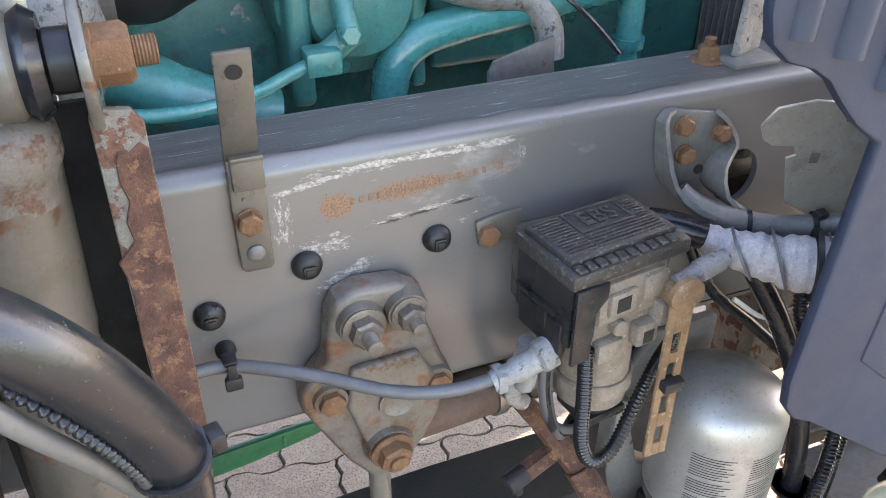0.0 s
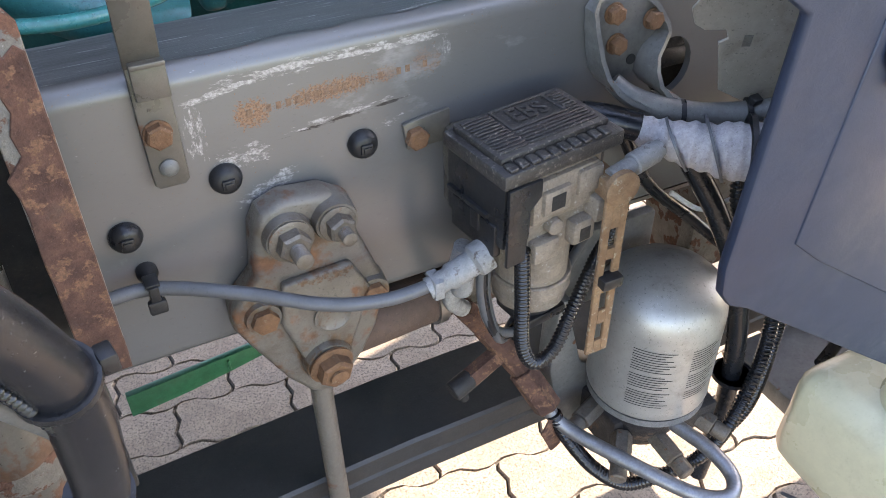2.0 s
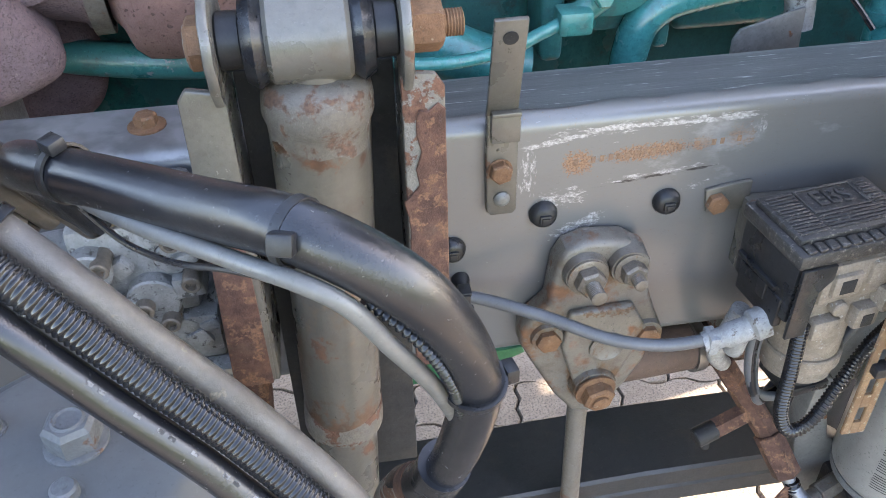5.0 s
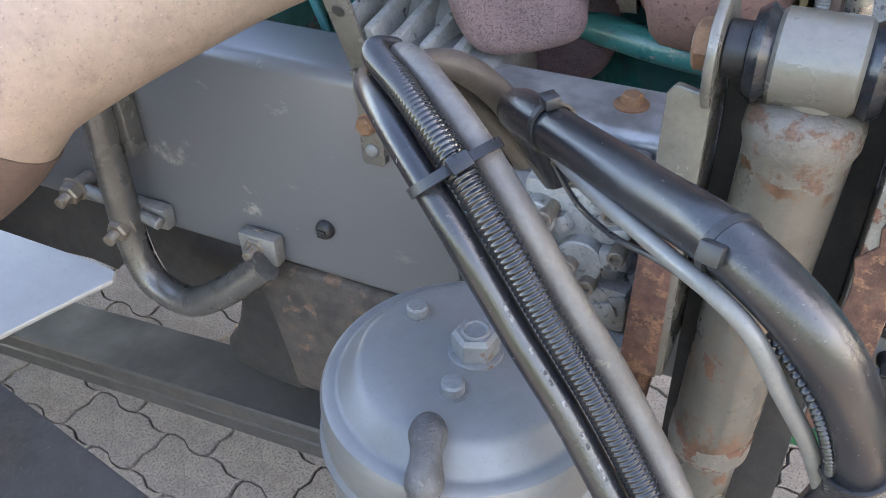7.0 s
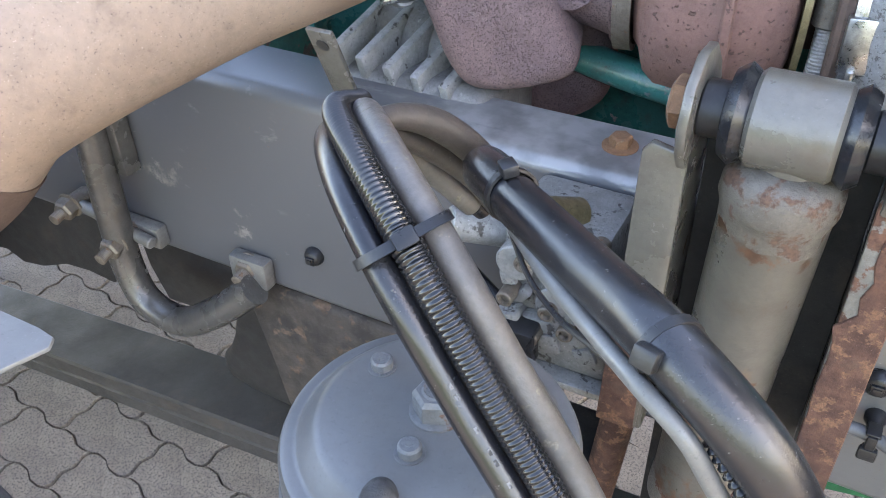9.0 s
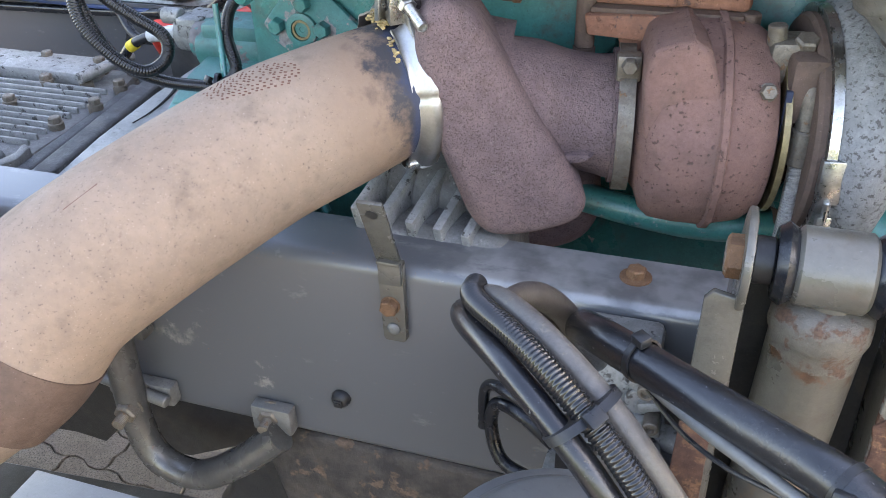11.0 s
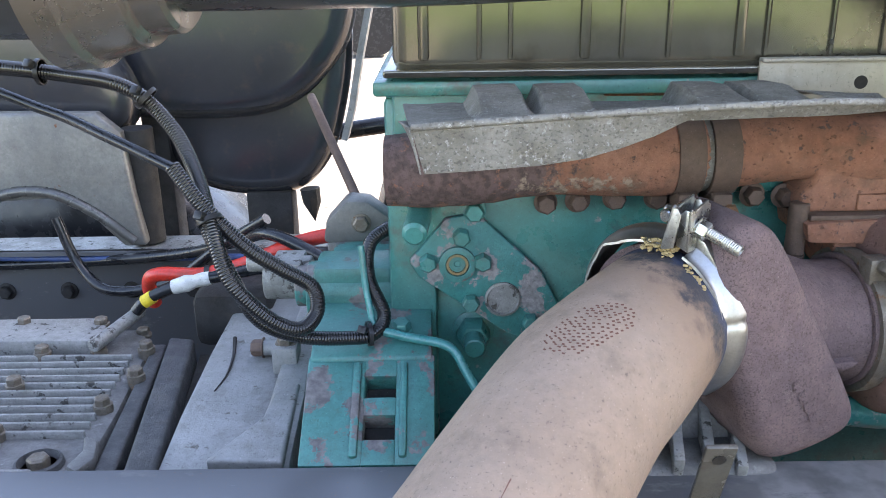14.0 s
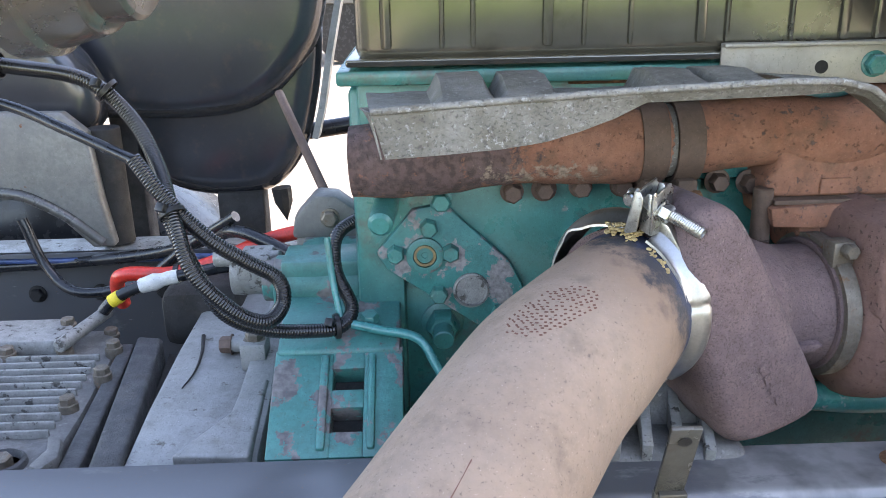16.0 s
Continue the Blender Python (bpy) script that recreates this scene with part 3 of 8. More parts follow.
def tube(pts, r, seg=14, step=0.006, rib=0.0, pitch=0.004, flat=1.0, wob=0.0):
    """A hose, cable or pipe along a smooth line; rib gives it rings, r may be a function of 0..1."""
    line = spline(pts, min(step, pitch / 7) if rib else step)
    fr = frames(line)
    bm = bmesh.new()
    rings, s = [], 0.0
    for i, (p, u, v) in enumerate(fr):
        if i:
            s += (p - fr[i - 1][0]).length
        f = i / (len(fr) - 1)
        rr = r(f) if callable(r) else r
        if rib:
            rr += rib * (0.5 + 0.5 * math.cos(2 * math.pi * s / pitch)) - rib
        if wob:
            rr *= 1 + wob * noise.noise(p * 60)
        rings.append([bm.verts.new(p + rr * (math.cos(2 * math.pi * k / seg) * u + flat * math.sin(2 * math.pi * k / seg) * v)) for k in range(seg)])
    for a, b in zip(rings, rings[1:]):
        for k in range(seg):
            j = (k + 1) % seg
            bm.faces.new((a[k], a[j], b[j], b[k]))
    bm.faces.new(rings[0])
    bm.faces.new(rings[-1])
    return bm


def ring_band(p, d, r, width, thick, seg=28, ellipse=1.0):
    """A band round an axis."""
    bm = lathe((0, 0, 0), (0, 0, 1), [(-width / 2, r), (-width / 2, r + thick), (width / 2, r + thick), (width / 2, r), (-width / 2, r)], seg)
    return move(bm, aim(p, d) @ Matrix.Diagonal((1, ellipse, 1, 1)))


def outline(pts, origin, u, v, depth, r=0.0015, seg=2, rounds=0):
    """A plate cut to an outline in the plane of u and v at the origin, as thick as depth along u x v."""
    o, u, v = Vector(origin), Vector(u).normalized(), Vector(v).normalized()
    w = u.cross(v).normalized() * depth
    for _ in range(rounds):
        pts = [q for a, b in zip(pts, pts[1:] + pts[:1]) for q in
               ((a[0] * 0.75 + b[0] * 0.25, a[1] * 0.75 + b[1] * 0.25), (a[0] * 0.25 + b[0] * 0.75, a[1] * 0.25 + b[1] * 0.75))]
    bm = bmesh.new()
    lo = [bm.verts.new(o + u * a + v * b) for a, b in pts]
    hi = [bm.verts.new(o + u * a + v * b + w) for a, b in pts]
    bm.faces.new(lo[::-1])
    bm.faces.new(hi)
    for k in range(len(pts)):
        j = (k + 1) % len(pts)
        bm.faces.new((lo[k], lo[j], hi[j], hi[k]))
    bm.normal_update()
    bevel(bm, r, seg, 50)
    bmesh.ops.triangulate(bm, faces=[f for f in bm.faces if len(f.verts) > 4], ngon_method="EAR_CLIP")
    return bm


def hexhead(p, d, af, h, washer=0.0, stud=0.0, turn=0.0):
    """A bolt head with its chamfer, on a washer, with a stud end if the bolt goes through a nut."""
    r = af / math.sqrt(3)
    bm = lathe((0, 0, 0), (0, 0, 1), [(0, r), (h * 0.82, r), (h, r * 0.82), (h, 0)], 6)
    move(bm, Matrix.Rotation(turn, 4, "Z"))
    out = [bm]
    if washer:
        move(bm, Matrix.Translation((0, 0, washer * 0.12)))
        out.append(lathe((0, 0, 0), (0, 0, 1), [(0, washer), (washer * 0.1, washer), (washer * 0.14, washer * 0.93), (washer * 0.14, 0)], 22))
    if stud:
        out.append(lathe((0, 0, h * 0.9), (0, 0, 1), [(k * 0.001, af * (0.30 if k % 2 else 0.27)) for k in range(int(stud * 1000))] + [(stud, af * 0.22), (stud, 0)], 14))
    return move(join(*out), aim(p, d))


def tie(parent, p, d, r, head, material=None, ellipse=1.0, name="cable_tie"):
    """A cable tie round an axis with its square head."""
    b = ring_band(p, d, r, 0.0048, 0.0016, 26, ellipse)
    hd = Vector(head).normalized()
    h = move(box(-0.0052, 0.0052, -0.0046, 0.0046, 0, 0.007, 0.0012), aim(Vector(p) + hd * (r + 0.0005), hd))
    return part(name, join(b, h), material or M_BLACK, parent, "black plastic cable tie")


def wall_strip(path, y0, y1, t, rise=None):
    """A thin upright wall along a path in x and z, standing out from y0 to y1; y1 may run along the path."""
    bm = bmesh.new()
    P = [Vector((x, 0, z)) for x, z in path]
    rows = []
    for i, p in enumerate(P):
        d = (P[min(i + 1, len(P) - 1)] - P[max(i - 1, 0)]).normalized()
        n = Vector((d.z, 0, -d.x)) * (t / 2)
        e = y1[i] if isinstance(y1, (list, tuple)) else y1
        rows.append([bm.verts.new((q.x, y, q.z)) for q, y in ((p - n, y0), (p - n, e), (p + n, e), (p + n, y0))])
    for a, b in zip(rows, rows[1:]):
        for k in range(4):
            bm.faces.new((a[k], a[(k + 1) % 4], b[(k + 1) % 4], b[k]))
    bm.faces.new(rows[0])
    bm.faces.new(rows[-1])
    return bevel(bm, t * 0.25, 2, 50)

# ---- ground ----
g = bmesh.new()
bmesh.ops.create_grid(g, x_segments=2, y_segments=2, size=400)
tagged(link("ground", move(g, Matrix.Translation((0, 0, -0.012))), M_YARD), "pale paved yard reaching to the horizon", "ground", kind="structure")

vg = bmesh.new()
bmesh.ops.create_grid(vg, x_segments=2, y_segments=2, size=0.5)
M_GRASS = mat("rough_grass", (0.07, 0.13, 0.035), 0.9, 0.0, tone=(0.11, 0.13, 0.05), tone_scale=3, bump=0.6, bump_scale=40)
tagged(link("grass_verge", move(vg, Matrix.Translation((0, -17, 0.0)) @ Matrix.Diagonal((80, 26, 1, 1))), M_GRASS), "grass verge beside the yard", "grass", kind="structure")

# unseen box for the raised cab, placed so its shade falls on the engine bay
cab = tagged(new("raised_cab"), "unseen box for the raised cab, placed to shade the engine bay", "cab", kind="structure")
part("cab_body", box(1.2, 3.0, -0.50, 1.80, 2.36, 4.8, 0.08), M_CAB, cab)
# Unseen posts, added so the box does not hang free.
for y in (0.02, 0.76):
    part("hinge_arm", box(1.84, 1.98, y, y + 0.08, 0.935, 2.40, 0.01), M_PAINT, cab)
whole("yard_hall", box(-30, 30, 26, 27, -0.02, 7, 0.0), M_WALLFAR, "pale hall far across the yard", "building", kind="structure")

# ---- chassis rails ----
RZ0, RZ1, RF = 0.664, 0.945, 0.085


def rail_profile(sign, y0):
    """The outside of a channel section: web at y0, flanges towards sign."""
    t, r = 0.008, 0.016
    pts = [(y0 + sign * RF, RZ1 - t), (y0 + sign * RF, RZ1)]
    for k in range(7):
        a = math.pi / 2 * k / 6
        pts.append((y0 + sign * (r - r * math.sin(a)), RZ1 - r + r * math.cos(a)))
    pts += [(y0, RZ0 + r)]
    for k in range(1, 7):
        a = math.pi / 2 * k / 6
        pts.append((y0 + sign * (r - r * math.cos(a)), RZ0 + r - r * math.sin(a)))
    pts += [(y0 + sign * RF, RZ0), (y0 + sign * RF, RZ0 + t)]
    pts += [(y0 + sign * r, RZ0 + t), (y0 + sign * t, RZ0 + r), (y0 + sign * t, RZ1 - r), (y0 + sign * r, RZ1 - t)]
    return pts


def rail_length(x0, x1, sign, y0):
    bm = bmesh.new()
    pts = rail_profile(sign, y0)
    n = max(1, int((x1 - x0) / 0.2))
    rows = [[bm.verts.new((x0 + (x1 - x0) * i / n, y, z)) for y, z in pts] for i in range(n + 1)]
    for a, b in zip(rows, rows[1:]):
        for k in range(len(pts)):
            j = (k + 1) % len(pts)
            bm.faces.new((a[k], a[j], b[j], b[k]))
    bm.faces.new(rows[0])
    bm.faces.new(rows[-1])
    return bm


def rail_holed(x0, x1, y0, cx, cz, rx, rz):
    """A short length of the near rail with an oval hole through its web."""
    bm = bmesh.new()
    pts = rail_profile(1, y0)
    web = [k for k in range(len(pts)) if abs(pts[k][0] - y0) < 1e-6]
    top, bot = web[0], web[-1]
    a = [bm.verts.new((x0, y, z)) for y, z in pts]
    b = [bm.verts.new((x1, y, z)) for y, z in pts]
    for k in range(len(pts)):
        j = (k + 1) % len(pts)
        if {k, j} == {top, bot} or (abs(pts[k][0] - y0 - 0.008) < 1e-6 and abs(pts[j][0] - y0 - 0.008) < 1e-6):
            continue
        bm.faces.new((a[k], a[j], b[j], b[k]))
    corners = [(x0, pts[bot][1]), (x1, pts[bot][1]), (x1, pts[top][1]), (x0, pts[top][1])]
    rect = []
    for (ax, az), (bx, bz) in zip(corners, corners[1:] + corners[:1]):
        rect += [(ax + (bx - ax) * k / 8, az + (bz - az) * k / 8) for k in range(8)]
    for depth, flip in ((y0, False), (y0 + 0.008, True)):
        outer = [bm.verts.new((x, depth, z)) for x, z in rect]
        inner = []
        for x, z in rect:
            an = math.atan2((z - cz) / rz, (x - cx) / rx)
            inner.append(bm.verts.new((cx + rx * math.cos(an), depth, cz + rz * math.sin(an))))
        for k in range(len(rect)):
            j = (k + 1) % len(rect)
            bm.faces.new((outer[k], outer[j], inner[j], inner[k]))
        if not flip:
            first = inner
    for k in range(len(rect)):
        j = (k + 1) % len(rect)
        bm.faces.new((first[k], first[j], inner[j], inner[k]))
    bmesh.ops.remove_doubles(bm, verts=bm.verts, dist=1e-6)
    return bm


rail = thing("chassis_rail", (0, 0, RZ0), "grey painted steel chassis rail with scuffed top edge and rust", "chassis rail")
HX, HZ = 0.494, 0.838
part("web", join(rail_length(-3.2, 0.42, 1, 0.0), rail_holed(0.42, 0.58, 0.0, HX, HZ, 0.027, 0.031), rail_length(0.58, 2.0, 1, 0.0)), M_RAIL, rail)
bm = bmesh.new()
bmesh.ops.create_grid(bm, x_segments=60, y_segments=4, size=0.5)
move(bm, Matrix.Translation((0.35, 0.048, RZ1 + 0.0006)) @ Matrix.Diagonal((1.0, 0.066, 1, 1)))
for v in bm.verts:
    if abs(v.co.y - 0.048) > 0.025:
        v.co.y += 0.006 * noise.noise(v.co * 30)
part("scuffed_top", bm, M_RAILTOP, rail, "scratched and worn top flange")


M_STAMP = mat("rusted_stamping", (0.25, 0.155, 0.098), 0.85, 0.0, tone=(0.19, 0.115, 0.07), tone_scale=80, bump=0.8, bump_scale=300)
for k in range(20):
    x0 = 0.069 + k * 0.0081
    z0 = 0.8905 + 0.05 * (x0 - 0.066)
    if k not in (1, 13, 15, 18):
        part("stamped_bar", box(x0, x0 + 0.0042, -0.0003, 0.0003, z0 + 0.001, z0 + 0.0075, 0.0003, 1), M_STAMP, rail)

far = thing("chassis_rail", (0, 0.86, RZ0), "dark grey far chassis rail behind the gearbox", "chassis rail")
part("web", rail_length(-3.2, 2.0, -1, 0.86), M_RAIL, far)
far_top = bmesh.new()
bmesh.ops.create_grid(far_top, x_segments=8, y_segments=1, size=0.5)
# Pale sheet, brighter than the rail's own colour.
part("worn_top", move(far_top, Matrix.Translation((-1.2, 0.818, RZ1 + 0.002)) @ Matrix.Diagonal((2.0, 0.075, 1, 1))), M_ALU, far, "pale top flange")
for x in (-1.62, -1.5, -1.38, -1.26):
    part("bolt", hexhead((x, 0.852, 0.84), (0, -1, 0), 0.022, 0.012, 0.017), M_DARK, far)
part("cross_member", box(-3.2, -3.05, 0.008, 0.852, 0.68, 0.93, 0.01), M_PAINT, far)

# front mounting bracket and bolts on the flange
fb = thing("flange_bracket", (0.49, 0.05, RZ1), "bent grey steel bracket with flaking paint bolted on the rail top", "bracket")
part("foot", box(0.485, 0.54, 0.02, 0.075, RZ1, RZ1 + 0.006, 0.002), M_PAINT, fb)
part("upright", outline([(0, 0), (0.045, 0), (0.052, 0.12), (0.07, 0.2), (0.02, 0.2), (0.008, 0.1)], (0.497, 0.045, RZ1 + 0.006), (0.9, 0.35, 0), (0, 0, 1), 0.007), M_ALU, fb, "flaking pale upright")
part("bolt", hexhead((0.478, 0.055, RZ1), (0, 0, 1), 0.02, 0.014, 0.018, 0.012), M_RUSTBOLT, fb)
rb = thing("flange_bolt", (-0.30, 0.05, RZ1), "rusty hex bolt with washer on the rail flange", "bolt")
part("head", hexhead((-0.30, 0.05, RZ1), (0, 0, 1), 0.018, 0.010, 0.0165, 0, 0.4), M_RUSTBOLT, rb)


def plug(x, z, r=0.0135):
    p = thing("blanking_plug", (x, 0, z), "round black rubber plug pressed into the rail web", "plug", "rail plugs")
    part("cap", lathe((x, 0.0, z), (0, -1, 0), [(-0.004, 0.6 * r), (0, 0.6 * r), (0, r), (0.003, r * 1.02), (0.008, r * 0.86), (0.0105, r * 0.6), (0.011, 0)], 26), M_BLACK, p)
    part("socket", join(box(x - 0.0055, x + 0.0055, -0.0135, -0.0105, z - 0.006, z + 0.004, 0.001), box(x - 0.0035, x + 0.0035, -0.0148, -0.013, z - 0.004, z + 0.002, 0.0005)), M_BLACK, p)
    return p


for x, z in ((0.163, 0.842), (0.043, 0.843), (-0.044, 0.813)):
    plug(x, z)
plug(-0.625, 0.742, 0.012)


def strap(x, lean, label):
    """A flat steel strap bolted to the web, with a lip at the rail edge and an eye at its top."""
    s = thing("steel_strap", (x, 0, 0.855), label, "bracket", "straps on the rail")
    w = 0.0135
    part("lower_leaf", outline([(x - w + 0.0045, 0.853), (x + w - 0.002, 0.853), (x + w + 0.0015, 0.857), (x + w + 0.0015, 0.957), (x - w + 0.0005, 0.957), (x - w + 0.0005, 0.900), (x - w + 0.0015, 0.857)], (0, -0.0003, 0), (1, 0, 0), (0, 0, 1), 0.0095, 0.0015), M_OLIVE, s)
    top = 0.098
    v = Vector((0, -lean, 1)).normalized()
    o = Vector((x, -0.010, 0.956))
    upper = part("upper_leaf", outline([(-w, 0), (w, 0), (w, top), (-w, top)], o, (1, 0, 0), v, -0.005, 0.0012), M_OLIVE, s)
    part("eye", lathe(o + v * (top - 0.016) + Vector((0, -0.0008, 0)), (0, -1, -lean), [(0, 0.0062), (0.0006, 0.0062), (0.0006, 0)], 20), M_DARK, upper, "punched hole")
    part("lip", join(box(x - w + 0.003, x + w + 0.0015, -0.019, -0.010, 0.958, 0.962, 0.001), box(x - w + 0.003, x + w + 0.0015, -0.0165, -0.0105, 0.932, 0.960, 0.0015)), M_OLIVE, s)
    part("bolt", hexhead((x - 0.001, -0.010, 0.902), (0, -1, 0), 0.018, 0.009, 0.0112, 0, 0.3), M_RUSTBOLT, s, "rusty hex bolt")
    part("rivet", lathe((x + 0.001, -0.010, 0.871), (0, -1, 0), [(0, 0.0075), (0.0015, 0.0075), (0.004, 0.005), (0.0045, 0.002), (0.0045, 0)], 20), M_PAINT, s)
    for dz in (0.922, 0.932):
        part("dimple", lathe((x - 0.003, -0.0102, dz), (0, -1, 0), [(0, 0.0016), (0.0008, 0.001), (0.0008, 0)], 10), M_DULLBOLT, s)
    return s


strap(0.0, 0.28, "olive grey steel strap with punched eye bolted to the rail")
strap(-0.547, 0.42, "grey steel strap with worn eye under the exhaust pipe")

# ---- leaf spring below ----
leaf = thing("leaf_spring", (-0.3, 0.07, 0.36), "dark two-leaf suspension spring running below the rail", "leaf spring")


def leaf_z(x):
    return 0.395 - 0.052 * max(0, 0.2 - x) - 0.05 * max(0, -0.35 - x)


for k, (w, dz, t) in enumerate(((0.060, 0.0, 0.030), (0.060, -0.034, 0.030))):
    bm = bmesh.new()
    rows = []
    for i in range(61):
        x = -2.4 + 3.4 * i / 60
        z = leaf_z(x) + dz
        y0, y1 = 0.075 - w, 0.075 + w
        rows.append([bm.verts.new((x, y, zz)) for y, zz in ((y0, z - t), (y0, z - 0.004), (y0 + 0.004, z), (y1 - 0.004, z), (y1, z - 0.004), (y1, z - t))])
    for a, b in zip(rows, rows[1:]):
        for j in range(6):
            bm.faces.new((a[j], a[(j + 1) % 6], b[(j + 1) % 6], b[j]))
    bm.faces.new(rows[0])
    bm.faces.new(rows[-1])
    part("leaf", bm, M_LEAF, leaf)
part("hanger", join(box(0.93, 1.0, 0.02, 0.13, 0.30, 0.68, 0.006)), M_PAINT, leaf)
part("hanger", join(box(-2.4, -2.3, 0.02, 0.13, 0.2, 0.68, 0.006)), M_PAINT, leaf)

# axle and its grimy seat behind the chamber
ax = thing("axle_seat", (-0.55, 0.1, 0.45), "rust-stained dark axle seat and clamp below the rail", "axle")
part("clamp_block", outline([(-0.765, 0.660), (-0.36, 0.660), (-0.36, 0.43), (-0.72, 0.43), (-0.735, 0.52)], (0, 0.15, 0), (1, 0, 0), (0, 0, 1), 0.145, 0.012, 3), M_GRIMECAST, ax, "grimy brown bracket under the rail")
# Dark colour carries the shade under the rail.
part("spring_mount", outline([(-0.91, 0.385), (-0.875, 0.43), (-0.852, 0.51), (-0.80, 0.575), (-0.72, 0.60), (-0.72, 0.33), (-0.89, 0.34)], (0, 0.125, 0), (1, 0, 0), (0, 0, 1), 0.06, 0.018, 4, rounds=1), M_DARK, ax, "curved spring mount, its shade put into the dark colour")
part("bump_stop", lathe((-0.62, 0.08, 0.36), (0, 0, 1), [(0, 0.03), (0.0, 0.05), (0.07, 0.06), (0.13, 0.045), (0.2, 0.05), (0.2, 0)], 26), M_BROWN, ax)
part("axle_beam", box(-0.62, -0.45, 0.0, 0.9, 0.19, 0.32, 0.02), M_DARK, ax)

# bent tube bracket on the rear part of the rail
ub = thing("tube_bracket", (-0.89, 0, 0.66), "grey bent tube bracket with rusty bolts on the rail", "bracket")
part("tube", tube([(-0.905, -0.035, 0.86), (-0.905, -0.04, 0.75), (-0.90, -0.045, 0.66), (-0.875, -0.05, 0.612), (-0.82, -0.05, 0.60), (-0.76, -0.045, 0.635), (-0.70, -0.03, 0.685)], 0.02, 18), M_TUBESTEEL, ub)
part("plate", box(-0.94, -0.875, -0.026, -0.0005, 0.79, 0.875, 0.004), M_TUBESTEEL, ub)
part("plate", box(-0.96, -0.86, -0.02, -0.0005, 0.68, 0.712, 0.004), M_PAINT, ub)
part("plate", box(-0.745, -0.69, -0.02, -0.0005, 0.675, 0.715, 0.004), M_PAINT, ub)
for p in ((-0.997, -0.03, 0.717), (-0.901, -0.05, 0.70), (-0.722, -0.005, 0.699)):
    part("bolt", join(hexhead(p, (0.1, -1, -0.1), 0.026, 0.016, 0.018, 0.02), rod((p[0], -0.0005, p[2]), (p[0], p[1] + 0.004, p[2]), 0.012)), M_DULLBOLT, ub)
part("lug", rod((-1.01, -0.02, 0.716), (-0.86, -0.03, 0.699), 0.008), M_PAINT, ub)

# ragged dark sheets under the rear part of the rail, outlined to fit the camera's view
ra = thing("ragged_dark_sheet", (-1.15, 0.03, 0.66), "ragged dark sheet below the rail, outlined to fit the camera's view", "apron")
part("apron", outline([(-1.60, 0.672), (-1.60, 0.40), (-1.40, 0.470), (-1.345, 0.492), (-1.297, 0.499), (-1.263, 0.484), (-1.213, 0.493), (-1.15, 0.520), (-1.099, 0.525), (-1.047, 0.520), (-1.001, 0.569), (-0.98, 0.672)], (0, 0.034, 0), (1, 0, 0), (0, 0, 1), 0.006, 0.001), M_DARK, ra)
part("inner_flap", outline([(-0.985, 0.672), (-0.974, 0.569), (-0.954, 0.512), (-0.91, 0.515), (-0.824, 0.560), (-0.759, 0.609), (-0.75, 0.672)], (0, 0.050, 0), (1, 0, 0), (0, 0, 1), 0.006, 0.001), M_DARK, ra)

# ---- stabiliser casting with its link ----
cast = thing("stabiliser_bracket", (0.09, 0, 0.62), "grey cast stabiliser bracket with rusty bolts on the rail", "bracket")
OUT = [(0.046, 0.753), (0.051, 0.800), (0.060, 0.817), (0.080, 0.825), (0.118, 0.821), (0.131, 0.812), (0.138, 0.794), (0.142, 0.774), (0.162, 0.716), (0.164, 0.696), (0.154, 0.655),
       (0.137, 0.622), (0.117, 0.598), (0.102, 0.585), (0.081, 0.592), (0.060, 0.620), (0.032, 0.675), (0.020, 0.701), (0.021, 0.722), (0.030, 0.736)]
body = outline(OUT, (0, -0.0005, 0), (1, 0, 0), (0, 0, 1), 0.030, 0.007, 3)
part("body", body, M_CASTPAINT, cast)
part("raised_face", outline([(0.066, 0.745), (0.13, 0.748), (0.148, 0.712), (0.125, 0.65), (0.098, 0.618), (0.078, 0.64), (0.06, 0.70)], (0, -0.029, 0), (1, 0, 0), (0, 0, 1), 0.010, 0.004, 3), M_CASTPAINT, cast)
part("dish", lathe((0.108, -0.0385, 0.695), (0, -1, 0), [(0, 0.019), (0.0035, 0.019), (0.004, 0.016), (0.001, 0.012), (0.001, 0)], 24), M_CASTPAINT, cast)
for x, z, r, h in ((0.079, 0.792, 0.021, 0.040), (0.121, 0.796, 0.019, 0.040), (0.046, 0.712, 0.016, 0.036), (0.150, 0.702, 0.016, 0.036), (0.098, 0.640, 0.023, 0.046)):
    part("boss", lathe((x, -0.012, z), (0, -1, 0), [(0, r * 1.15), (h - 0.016, r * 1.05), (h - 0.012, r), (h - 0.012, 0)], 26), M_CASTPAINT, cast)
part("bolt", hexhead((0.079, -0.040, 0.792), (0.05, -1, 0), 0.026, 0.013, 0.020, 0.022, 0.2), M_DULLBOLT, cast, "crusted nut with threaded stud")
part("bolt", hexhead((0.121, -0.040, 0.796), (0.05, -1, 0), 0.022, 0.013, 0.017, 0.016, 0.5), M_DULLBOLT, cast)
part("bolt", hexhead((0.046, -0.036, 0.712), (0, -1, 0), 0.022, 0.008, 0.0, 0, 0.1), M_RUSTBOLT, cast)
part("bolt", hexhead((0.150, -0.036, 0.702), (0, -1, 0), 0.022, 0.008, 0.0), M_RUSTBOLT, cast)
part("bolt", hexhead((0.098, -0.046, 0.640), (0.08, -1, -0.1), 0.030, 0.014, 0.022, 0.008, 0.3), M_RUSTBOLT, cast, "large rusty nut")
